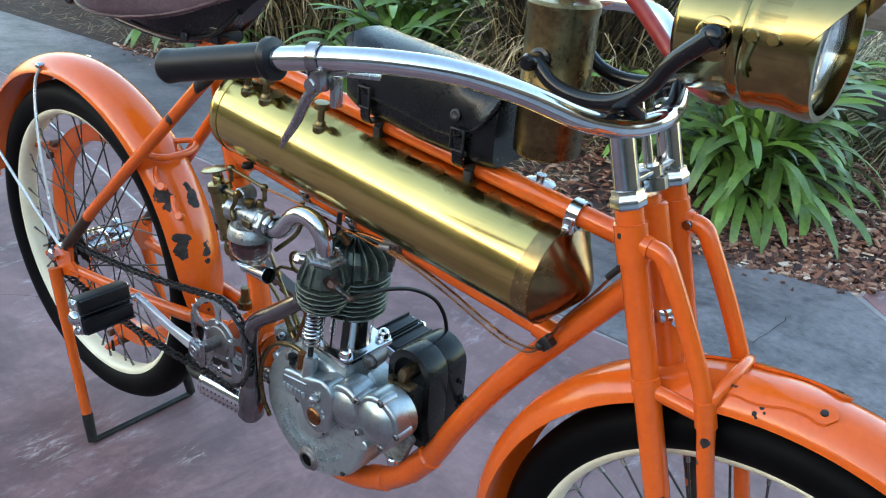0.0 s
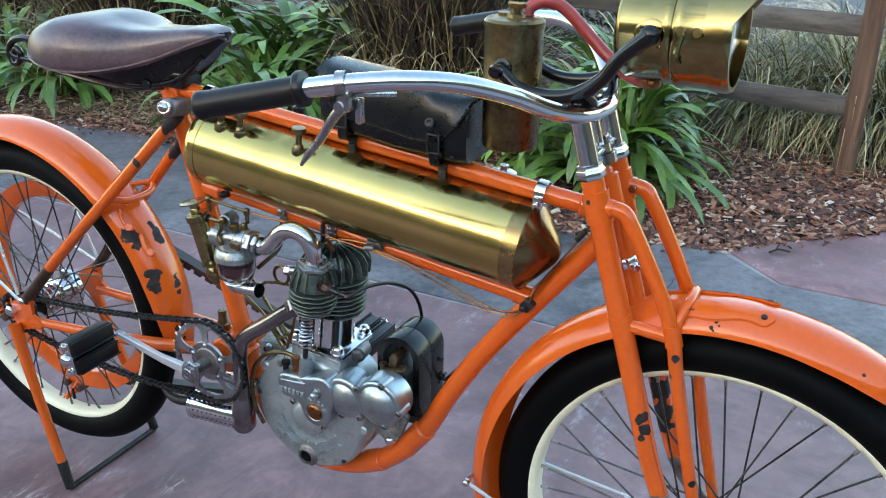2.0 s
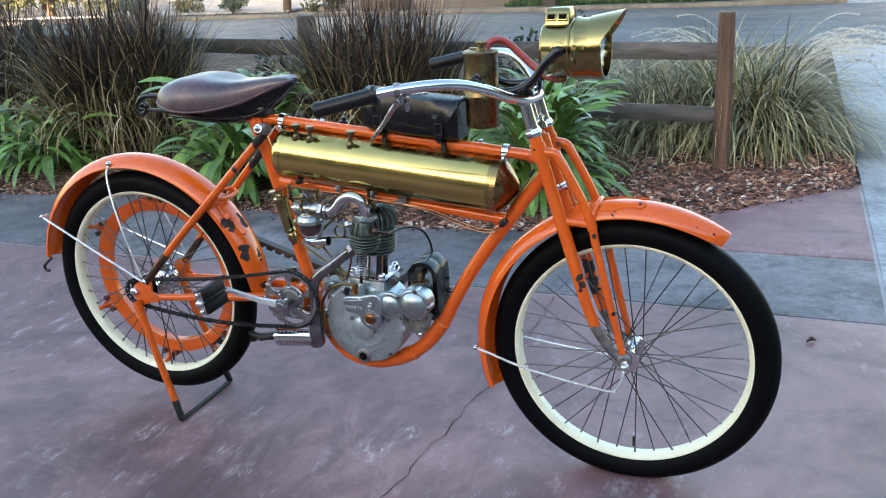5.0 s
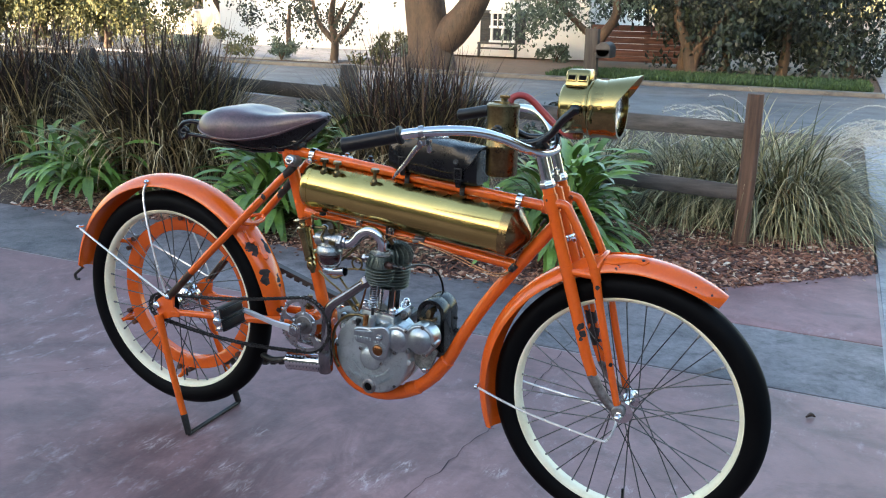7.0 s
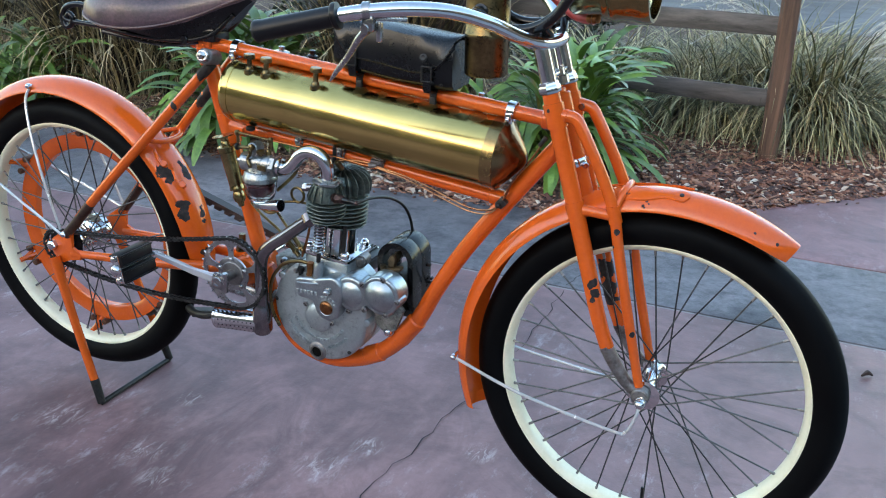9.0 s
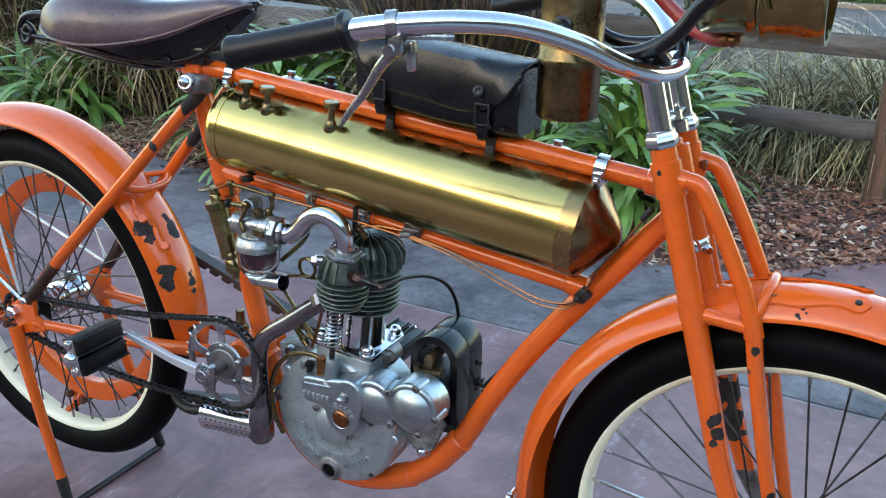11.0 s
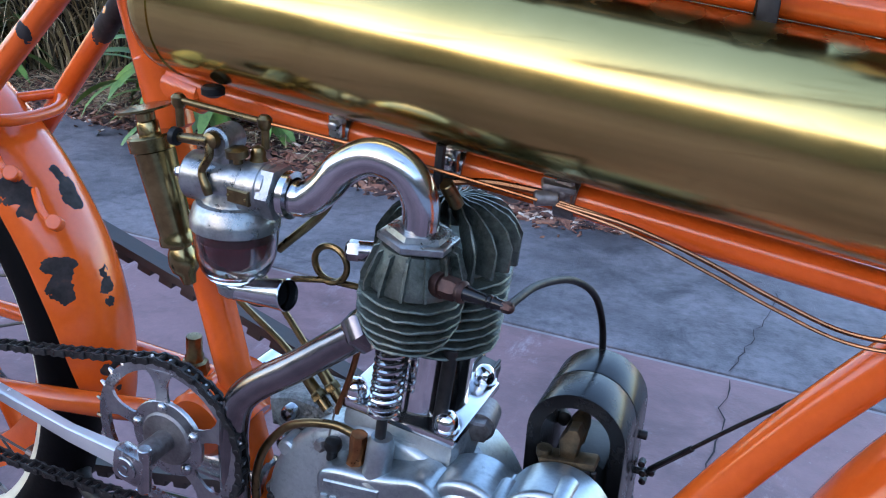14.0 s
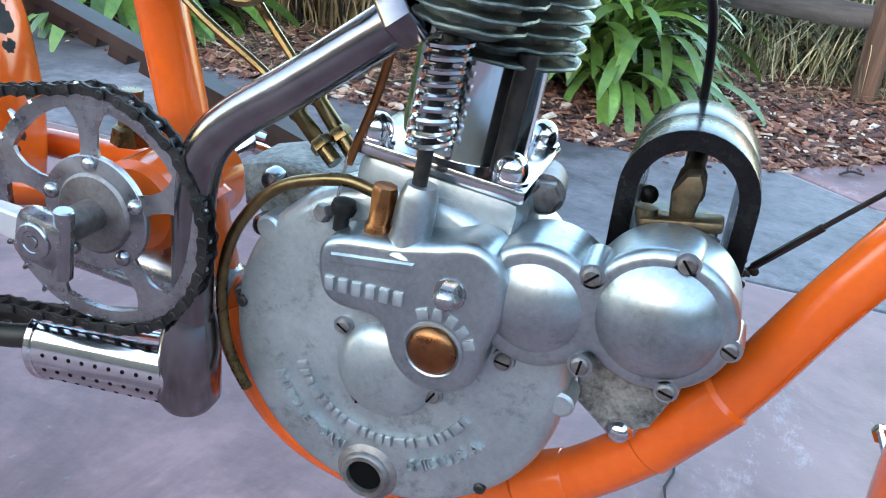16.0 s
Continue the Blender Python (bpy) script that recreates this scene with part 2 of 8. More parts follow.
RUBBER = surface("black_tyre_rubber", (0.0008, 0.0008, 0.001), (0.0026, 0.0026, 0.003), (0.5, 0.7), 0.0, 12, 180, 0.2, 0.0008, 0.0, None, 0.08)
GRIP_RUBBER = surface("grip_rubber", (0.0025, 0.0025, 0.0034), (0.0067, 0.0067, 0.0084), (0.32, 0.5), 0.0, 20, 180, 0.15, 0.0006, 0.0, None, 0.3)
CREAM = surface("cream_rim_paint", (0.74, 0.675, 0.46), (0.86, 0.80, 0.60), (0.3, 0.5), 0.0, 10, 120, 0.08, 0.0005, 0.15)
LEATHER_BLACK = surface("black_leather", (0.0017, 0.0018, 0.0025), (0.005, 0.0055, 0.0067), (0.2, 0.36), 0.0, 14, 260, 0.18, 0.0008, 0.0, None, 0.35)
LEATHER_BROWN = surface("worn_brown_leather", (0.018, 0.010, 0.013), (0.120, 0.068, 0.080), (0.26, 0.46), 0.0, 13, 180, 0.35, 0.0010, 0.18)
RED_RUBBER = surface("red_rubber_hose", (0.2184, 0.0185, 0.0168), (0.336, 0.042, 0.0336), (0.35, 0.55), 0.0, 16, 120, 0.15, 0.0006)
CABLE_BLACK = surface("black_cable", (0.0034, 0.0034, 0.0034), (0.0084, 0.0084, 0.0084), (0.35, 0.55), 0, 20, 120, 0.15, 0.001, 0, None, 0.25)
SPOKE_STEEL = surface("tarnished_spoke_steel", (0.022, 0.021, 0.021), (0.11, 0.106, 0.104), (0.3, 0.5), 0.8, 30, 150)
BELT = surface("leather_belt", (0.021, 0.0168, 0.0151), (0.0588, 0.0462, 0.042), (0.5, 0.75), 0, 20, 120, 0.3)
OIL_RED = surface("dark_red_fuel", (0.05, 0.008, 0.01), (0.09, 0.016, 0.02), (0.1, 0.2), 0, 10, 60, 0)
# flat black that stands for the shade inside holes and slots
HOLE_SHADE = surface("hole_shade_black", (0.002, 0.002, 0.002), (0.006, 0.0055, 0.005), (0.7, 0.85), 0, 10, 60, 0, 0.001, 0, None, 0.05)

GLASS = bpy.data.materials.new("clear_glass")
GLASS.use_nodes = True
_b = GLASS.node_tree.nodes["Principled BSDF"]
_b.inputs["Base Color"].default_value = (0.95, 0.96, 0.95, 1)
_b.inputs["Transmission Weight"].default_value = 1.0
_b.inputs["Roughness"].default_value = 0.03
_b.inputs["IOR"].default_value = 1.45


def concrete(name, c1, c2, c3, scuff=0.0, stamped=0.0, marks=()):
    mat = surface(name, c1, c2, (0.42, 0.72), 0.0, 1.6, 45.0, 0.0)
    N, L, B = nodes_of(mat)
    base = B.inputs["Base Color"].links[0].from_socket
    blot = noise_tex(N, L, 0.7, 6, 0.7, None, 0.6)
    col = mixc(N, L, ramp(N, L, blot, [(0.42, (0, 0, 0)), (0.68, (1, 1, 1))]), base, c3)
    if scuff:
        patch = ramp(N, L, noise_tex(N, L, 1.15, 3, 0.5), [(0.42, (0, 0, 0)), (0.60, (1, 1, 1))])
        streak = ramp(N, L, noise_tex(N, L, 11.0, 10, 0.8, (1.3, 0.55, 1.0), 0.0), [(0.54, (0, 0, 0)), (0.68, (1, 1, 1))])
        s = math_node(N, L, "MULTIPLY", math_node(N, L, "MULTIPLY", patch, streak), scuff)
        col = mixc(N, L, s, col, (0.64, 0.56, 0.57))
    speck = ramp(N, L, noise_tex(N, L, 60.0, 2, 0.5), [(0.70, (0, 0, 0)), (0.76, (1, 1, 1))])
    col = mixc(N, L, math_node(N, L, "MULTIPLY", speck, 0.22), col, (0.40, 0.37, 0.37))
    if stamped:
        vein = ramp(N, L, noise_tex(N, L, 5.5, 10, 0.72, None, 0.5), [(0.34, (0.38, 0.38, 0.39)), (0.5, (1, 1, 1)), (0.72, (1.0, 1.0, 1.0))])
        col = mixc(N, L, min(1.0, stamped * 0.33), col, vein, "MULTIPLY")
        pit = ramp(N, L, noise_tex(N, L, 28.0, 6, 0.7), [(0.36, (0.55, 0.55, 0.56)), (0.5, (1, 1, 1)), (0.64, (1.25, 1.24, 1.25))])
        col = mixc(N, L, 0.6, col, pit, "MULTIPLY")
    grime = ramp(N, L, noise_tex(N, L, 3.2, 7, 0.72, (1.0, 1.25, 1.0), 0.5), [(0.33, (0.45, 0.43, 0.43)), (0.55, (1, 1, 1))])
    col = mixc(N, L, 0.8, col, grime, "MULTIPLY")
    if marks:
        # white scrapes where the stand has been dragged
        geo = N.new("ShaderNodeNewGeometry")
        dirt = N.new("ShaderNodeVectorMath")
        dirt.operation = "DISTANCE"
        L.new(geo.outputs["Position"], dirt.inputs[0])
        dirt.inputs[1].default_value = (0.35, -0.15, 0.0)
        wide = N.new("ShaderNodeMapRange")
        L.new(dirt.outputs["Value"], wide.inputs["Value"])
        wide.inputs["From Min"].default_value = 1.15
        wide.inputs["From Max"].default_value = 0.25
        smear = ramp(N, L, noise_tex(N, L, 4.5, 7, 0.7, (1.5, 0.6, 1.0), 0.7), [(0.44, (0, 0, 0)), (0.62, (1, 1, 1))])
        col = mixc(N, L, math_node(N, L, "MULTIPLY", math_node(N, L, "MULTIPLY", wide.outputs["Result"], smear), 0.7), col, (0.085, 0.040, 0.040))
        near = 0.0
        for x, y, r in marks:
            d = N.new("ShaderNodeVectorMath")
            d.operation = "DISTANCE"
            L.new(geo.outputs["Position"], d.inputs[0])
            d.inputs[1].default_value = (x, y, 0.0)
            k = N.new("ShaderNodeMapRange")
            L.new(d.outputs["Value"], k.inputs["Value"])
            k.inputs["From Min"].default_value = r
            k.inputs["From Max"].default_value = r * 0.3
            near = math_node(N, L, "MAXIMUM", near, k.outputs["Result"])
        scrape = ramp(N, L, noise_tex(N, L, 24.0, 8, 0.82, (1.7, 0.55, 1.0), 1.0), [(0.50, (0, 0, 0)), (0.62, (1, 1, 1))])
        col = mixc(N, L, math_node(N, L, "MULTIPLY", math_node(N, L, "MULTIPLY", near, scrape), 0.6), col, (0.70, 0.58, 0.54))
    L.new(col, B.inputs["Base Color"])
    h = math_node(N, L, "ADD", noise_tex(N, L, 130.0, 3, 0.6), math_node(N, L, "MULTIPLY", noise_tex(N, L, 6.0, 6, 0.7, None, 1.2), stamped))
    bump(N, L, B, h, 0.35, 0.002 + 0.004 * (stamped > 0))
    return mat


MAROON = concrete("maroon_stained_concrete", (0.1865, 0.089, 0.0899), (0.3125, 0.1764, 0.1722), (0.1092, 0.0538, 0.0554), 0.55, 0.0, [(0.73, -0.11, 0.075), (0.31, -0.24, 0.070), (0.25, -0.00, 0.045), (0.01, -0.21, 0.080), (0.79, 0.01, 0.050), (0.41, -0.31, 0.060), (1.05, 0.11, 0.050)])
GREY_BAND = concrete("grey_stamped_concrete", (0.0991, 0.0857, 0.089), (0.2394, 0.2142, 0.2201), (0.0605, 0.0521, 0.0554), 0.0, 2.8)
GREY_WALK = concrete("pale_grey_walk", (0.252, 0.2562, 0.273), (0.3696, 0.3738, 0.3948), (0.2184, 0.2226, 0.2352), 0.0, 0.6)
ASPHALT = concrete("road_asphalt", (0.0714, 0.0756, 0.084), (0.105, 0.1092, 0.1176), (0.063, 0.0672, 0.0739))
JOINT = concrete("sawn_joint", (0.252, 0.2184, 0.2184), (0.3528, 0.3192, 0.3192), (0.2184, 0.1932, 0.1932))
SOIL = surface("mulch_soil", (0.0185, 0.0101, 0.0067), (0.063, 0.0319, 0.021), (0.75, 0.95), 0, 7, 70, 0.9, 0.01)
LAWN_SOIL = surface("dry_leaf_ground", (0.084, 0.0546, 0.0336), (0.1848, 0.1176, 0.0756), (0.75, 0.95), 0, 2, 40, 0.6, 0.01)


def island_tint(name, stops, rough=(0.5, 0.75), bump_s=0.3, coat=0.0, translucent=0.0):
    """Many small pieces in one mesh, each with its own tint."""
    mat = bpy.data.materials.new(name)
    mat.use_nodes = True
    N, L, B = nodes_of(mat)
    g = N.new("ShaderNodeNewGeometry")
    col = ramp(N, L, g.outputs["Random Per Island"], stops)
    n = noise_tex(N, L, 55.0, 4, 0.6)
    col = mixc(N, L, 0.45, col, ramp(N, L, n, [(0.3, (0.35, 0.35, 0.35)), (0.7, (1, 1, 1))]), "MULTIPLY")
    L.new(col, B.inputs["Base Color"])
    B.inputs["Roughness"].default_value = sum(rough) / 2
    B.inputs["Coat Weight"].default_value = coat
    if translucent:
        B.inputs["Subsurface Weight"].default_value = 0.0
    if bump_s:
        bump(N, L, B, noise_tex(N, L, 120.0), bump_s, 0.002)
    return mat


CHIPS = island_tint("bark_chips", [(0.0, (0.0252, 0.0101, 0.0067)), (0.35, (0.1092, 0.042, 0.0252)), (0.68, (0.2436, 0.0941, 0.0504)), (0.9, (0.42, 0.2268, 0.1386)), (1.0, (0.672, 0.5712, 0.4536))], (0.6, 0.85), 0.6)
PURPLE_GRASS = island_tint("purple_grass_blades", [(0.0, (0.0057, 0.0034, 0.0034)), (0.35, (0.0217, 0.0109, 0.008)), (0.55, (0.0377, 0.0286, 0.0114)), (0.78, (0.0771, 0.06, 0.024)), (0.9, (0.2285, 0.1656, 0.0685)), (1.0, (0.4227, 0.3313, 0.1714))], (0.6, 0.8), 0.0)
PURPLE_TOPS = island_tint("purple_grass_tops", [(0.0, (0.0107, 0.0044, 0.0044)), (0.5, (0.0403, 0.0152, 0.0126)), (0.85, (0.0806, 0.0378, 0.0239)), (1.0, (0.2016, 0.1323, 0.0693))], (0.5, 0.7), 0.0)
FOUNTAIN_GRASS = island_tint("fountain_grass_blades", [(0.0, (0.026, 0.0305, 0.0121)), (0.35, (0.1016, 0.0998, 0.035)), (0.65, (0.3088, 0.271, 0.1143)), (1.0, (0.6906, 0.6181, 0.3505))], (0.5, 0.7), 0.0)
PLUMES = island_tint("pale_grass_plumes", [(0.0, (0.55, 0.51, 0.42)), (1.0, (0.82, 0.79, 0.70))], (0.7, 0.8), 0.0)
DRY_GRASS = island_tint("dry_straw", [(0.0, (0.0924, 0.0588, 0.0252)), (0.5, (0.3024, 0.2184, 0.1008)), (1.0, (0.6048, 0.4788, 0.2688))], (0.6, 0.8), 0.0)
LAWN = island_tint("lawn_blades", [(0.0, (0.018, 0.042, 0.0084)), (0.6, (0.036, 0.078, 0.015)), (1.0, (0.078, 0.12, 0.03))], (0.5, 0.7), 0.0)
TREE_LEAVES = island_tint("tree_leaves", [(0.0, (0.0054, 0.0107, 0.0054)), (0.6, (0.0154, 0.0255, 0.0121)), (1.0, (0.0403, 0.0551, 0.0255))], (0.45, 0.6), 0.0)
TREE_SILVER = island_tint("grey_green_leaves", [(0.0, (0.06, 0.085, 0.06)), (0.6, (0.12, 0.16, 0.11)), (1.0, (0.22, 0.26, 0.18))], (0.5, 0.7), 0.0)
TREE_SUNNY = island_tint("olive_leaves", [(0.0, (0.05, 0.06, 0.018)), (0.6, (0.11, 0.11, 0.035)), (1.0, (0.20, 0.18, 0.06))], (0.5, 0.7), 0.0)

LEAF = surface("strap_leaf", (0.040, 0.090, 0.013), (0.160, 0.262, 0.046), (0.30, 0.48), 0.0, 7, 60, 0.15, 0.001, 0.06, None, 0.40, 0.9)
LEAF_YELLOW = surface("fading_strap_leaf", (0.1344, 0.1428, 0.0252), (0.2856, 0.2436, 0.0672), (0.35, 0.5), 0.0, 7, 60, 0.15, 0.001)
BARK = surface("tree_bark", (0.028, 0.018, 0.012), (0.125, 0.080, 0.050), (0.7, 0.9), 0, 3, 22, 0.8, 0.02, 0, (1, 1, 0.35))


def wood(name, dark, light, stretch):
    mat = surface(name, dark, light, (0.6, 0.85), 0, 3.0, 30.0, 0.0, 0.001, 0, stretch)
    N, L, B = nodes_of(mat)
    grain = noise_tex(N, L, 22.0, 8, 0.7, stretch, 0.3)
    base = B.inputs["Base Color"].links[0].from_socket
    L.new(mixc(N, L, 0.75, base, ramp(N, L, grain, [(0.36, (0.14, 0.13, 0.125)), (0.58, (1, 1, 1))]), "MULTIPLY"), B.inputs["Base Color"])
    bump(N, L, B, grain, 0.8, 0.006)
    return mat


WOOD_POST = wood("weathered_redwood_post", (0.0314, 0.016, 0.0103), (0.1999, 0.1085, 0.0674), (1, 1, 0.06))
WOOD_RAIL = wood("weathered_grey_rail", (0.0336, 0.0294, 0.0286), (0.1302, 0.1159, 0.1092), (0.06, 1, 1))
WOOD_DARK = wood("dark_old_post", (0.0252, 0.0202, 0.0168), (0.0672, 0.0546, 0.0462), (1, 1, 0.06))
WOOD_FENCE = wood("red_brown_boards", (0.10, 0.035, 0.02), (0.22, 0.085, 0.05), (0.08, 1, 1))
WHITE_WALL = surface("white_wall_paint", (0.74, 0.73, 0.70), (0.84, 0.83, 0.80), (0.6, 0.8), 0, 1.2, 30, 0.2, 0.004)
CREAM_WALL = surface("cream_stucco", (0.62, 0.55, 0.42), (0.74, 0.67, 0.53), (0.7, 0.9), 0, 0.8, 24, 0.4, 0.006)
TAN_WALL = surface("tan_garage_wall", (0.40, 0.36, 0.31), (0.50, 0.46, 0.40), (0.7, 0.9), 0, 0.8, 24, 0.3, 0.006)
ROOF = surface("brown_shingle_roof", (0.07, 0.055, 0.045), (0.15, 0.12, 0.10), (0.8, 0.95), 0, 2, 20, 0.6, 0.02)
SHUTTER = surface("charcoal_shutter", (0.03, 0.032, 0.036), (0.06, 0.063, 0.07), (0.5, 0.7), 0, 4, 40, 0.1)
WINDOW_GLASS = surface("dark_window_pane", (0.02, 0.022, 0.026), (0.05, 0.055, 0.06), (0.05, 0.12), 0, 2, 30, 0.0, 0.001, 0.3, None, 0.8)
# siding of the unseen blocks, dark so that metal reflects less brightness
BLOCKER_SIDING = surface("brown_blocker_siding", (0.10, 0.082, 0.066), (0.17, 0.14, 0.115), (0.6, 0.85), 0, 0.8, 24, 0.3, 0.006, 0, (1, 1, 6))
KERB = concrete("kerb_concrete", (0.0882, 0.0756, 0.063), (0.1512, 0.1323, 0.1134), (0.0693, 0.0599, 0.0504))
METAL_DARK = surface("dark_painted_metal", (0.02, 0.02, 0.022), (0.05, 0.05, 0.055), (0.4, 0.6), 0.3, 10, 80)

# ---- mesh tools ----


def link_mesh(name, bm, material, sharp=38.0):
    """The bmesh as one object, shaded smooth but for its sharp edges."""
    bmesh.ops.recalc_face_normals(bm, faces=bm.faces)
    lim = radians(sharp)
    for f in bm.faces:
        f.smooth = True
    for e in bm.edges:
        e.smooth = len(e.link_faces) == 2 and e.calc_face_angle(0.0) < lim
    me = bpy.data.meshes.new(name)
    bm.to_mesh(me)
    bm.free()
    me.materials.append(material)
    return new(name, me)


def part(name, bm, material, parent, label="", sharp=38.0):
    ob = link_mesh(name, bm, material, sharp)
    ob.parent = parent
    if label:
        ob["label"] = label
    return ob


def thing(name, label, category, at=(0, 0, 0), group="", kind=""):
    ob = tagged(new(name), label, category, group, kind)
    ob.empty_display_size = 0.05
    ob.location = at
    bpy.context.view_layer.update()
    return ob


def frame_of(d):
    d = Vector(d).normalized()
    ref = Vector((0, 0, 1)) if abs(d.z) < 0.9 else Vector((1, 0, 0))
    u = d.cross(ref).normalized()
    return d, u, d.cross(u)


def lathe(bm, origin, axis, profile, n=24, closed=False):
    """Turn (along, radius) pairs about an axis. closed: the profile is a loop."""
    o = Vector(origin)
    d, u, v = frame_of(axis)
    rings = []
    for s, r in profile:
        if r < 1e-6:
            rings.append([bm.verts.new(o + d * s)])
        else:
            rings.append([bm.verts.new(o + d * s + (u * math.cos(a) + v * math.sin(a)) * r) for a in (2 * math.pi * i / n for i in range(n))])
    pairs = list(zip(rings, rings[1:]))
    if closed:
        pairs.append((rings[-1], rings[0]))
    for A, C in pairs:
        for i in range(n):
            j = (i + 1) % n
            if len(A) == 1 and len(C) == 1:
                continue
            if len(A) == 1:
                bm.faces.new((A[0], C[i], C[j]))
            elif len(C) == 1:
                bm.faces.new((A[i], C[0], A[j]))
            else:
                bm.faces.new((A[i], C[i], C[j], A[j]))
    return bm


def rod(bm, p, q, r, r2=None, n=14, bevel=0.15):
    """A solid rod with softly broken ends."""
    p, q = Vector(p), Vector(q)
    r2 = r if r2 is None else r2
    ln = (q - p).length
    b = min(r, r2) * bevel
    return lathe(bm, p, q - p, [(0, 0), (0, r - b), (b, r), (ln - b, r2), (ln, r2 - b), (ln, 0)], n)


def smooth_path(pts, per=6):
    """Catmull-Rom through the points."""
    P = [Vector(p) for p in pts]
    P = [P[0] * 2 - P[1]] + P + [P[-1] * 2 - P[-2]]
    out = []
    for i in range(1, len(P) - 2):
        for k in range(per):
            t = k / per
            a, b, c, d = P[i - 1:i + 3]
            out.append(0.5 * ((2 * b) + (c - a) * t + (2 * a - 5 * b + 4 * c - d) * t * t + (3 * b - a - 3 * c + d) * t ** 3))
    out.append(P[-2])
    return out


def tube(bm, pts, r, n=12, per=6, closed=False):
    """A round tube along a smooth path. r: one radius, or one for each given point."""
    path = smooth_path(pts, per) if per > 1 else [Vector(p) for p in pts]
    m = len(path)
    if isinstance(r, (int, float)):
        rad = [r] * m
    else:
        rad = [float(np.interp(i * (len(r) - 1) / (m - 1), range(len(r)), r)) for i in range(m)]
    tan = [(path[min(i + 1, m - 1)] - path[max(i - 1, 0)]).normalized() for i in range(m)]
    _, u, _ = frame_of(tan[0])
    rings = []
    for p, t, rr in zip(path, tan, rad):
        u = (u - t * u.dot(t)).normalized()
        w = t.cross(u)
        rings.append([bm.verts.new(p + (u * math.cos(a) + w * math.sin(a)) * rr) for a in (2 * math.pi * k / n for k in range(n))])
    for A, C in zip(rings, rings[1:]):
        for i in range(n):
            bm.faces.new((A[i], A[(i + 1) % n], C[(i + 1) % n], C[i]))
    bm.faces.new(rings[0])
    bm.faces.new(rings[-1])
    return bm


def block(bm, centre, size, bevel=0.002, m=None):
    """A box with broken edges, turned by the matrix m about its centre."""
    made = bmesh.ops.create_cube(bm, size=1.0)
    vs = made["verts"]
    for v in vs:
        v.co = Vector((v.co.x * size[0], v.co.y * size[1], v.co.z * size[2]))
    if bevel:
        es = list({e for v in vs for e in v.link_edges})
        res = bmesh.ops.bevel(bm, geom=es, offset=min(bevel, min(size) * 0.45), segments=2, profile=0.5, affect="EDGES")
        vs = list({v for f in res["faces"] for v in f.verts} | {v for v in vs if v.is_valid})
    rot = m.to_3x3() if m else Matrix.Identity(3)
    for v in vs:
        v.co = rot @ v.co + Vector(centre)
    return bm


def plate(bm, pts, y0, y1, bevel=0.002, seg=2):
    """A flat plate in the xz plane between y0 and y1, with its near edge (y0) rounded."""
    lo = [bm.verts.new((x, y0, z)) for x, z in pts]
    hi = [bm.verts.new((x, y1, z)) for x, z in pts]
    n = len(pts)
    f0 = bm.faces.new(lo)
    bm.faces.new(hi[::-1])
    for i in range(n):
        j = (i + 1) % n
        bm.faces.new((lo[i], lo[j], hi[j], hi[i]))
    if bevel:
        bmesh.ops.bevel(bm, geom=list(f0.edges), offset=bevel, segments=seg, profile=0.5, affect="EDGES")
    return bm


def pillow(bm, pts, y0, y1, r, steps=6, n=96):
    """A plate like plate(), from an evenly stepped outline, its near edge rolled over with radius r."""
    P = [Vector(p) for p in pts]
    cum = [0.0]
    for a, b in zip(P, P[1:] + P[:1]):
        cum.append(cum[-1] + (b - a).length)
    out, k = [], 0
    for i in range(n):
        s = cum[-1] * i / n
        while cum[k + 1] < s:
            k += 1
        out.append(P[k].lerp(P[(k + 1) % len(P)], (s - cum[k]) / max(1e-9, cum[k + 1] - cum[k])))
    for _ in range(4):
        out = [(out[i - 1] + out[i] * 2 + out[(i + 1) % n]) / 4 for i in range(n)]
    area = sum(a.x * b.y - b.x * a.y for a, b in zip(out, out[1:] + out[:1]))
    rings = [[bm.verts.new((p.x, y1, p.y)) for p in out]]
    for j in range(steps + 1):
        a = math.pi / 2 * j / steps
        ring = [p.copy() for p in out]
        for i in range(n):
            t = out[(i + 2) % n] - out[i - 2]
            nor = Vector((-t.y, t.x)).normalized() * (1 if area > 0 else -1)
            ring[i] = out[i] + nor * r * (1 - math.cos(a))
        rings.append([bm.verts.new((p.x, y0 + r * (1 - math.sin(a)), p.y)) for p in ring])
    for u, v in zip(rings, rings[1:]):
        for i in range(n):
            j = (i + 1) % n
            bm.faces.new((u[i], u[j], v[j], v[i]))
    bm.faces.new(rings[-1])
    bmesh.ops.recalc_face_normals(bm, faces=bm.faces)
    return bm


def arc(cx, cz, r, a0, a1, n=10):
    return [(cx + r * math.cos(radians(a0 + (a1 - a0) * i / n)), cz + r * math.sin(radians(a0 + (a1 - a0) * i / n))) for i in range(n + 1)]


def hexnut(bm, at, axis, r, h, dome=0.0):
    """A six-sided nut or bolt head, chamfered, with a rounded crown if dome."""
    d = Vector(axis).normalized()
    lathe(bm, at, d, [(0, 0), (0, r), (h * 0.8, r), (h, r * 0.82), (h, 0)], 6)
    if dome:
        lathe(bm, Vector(at) + d * h, d, [(0, r * 0.8), (dome * 0.5, r * 0.68), (dome * 0.85, r * 0.38), (dome, 0)], 12)
    return bm


# ---- the ground ----


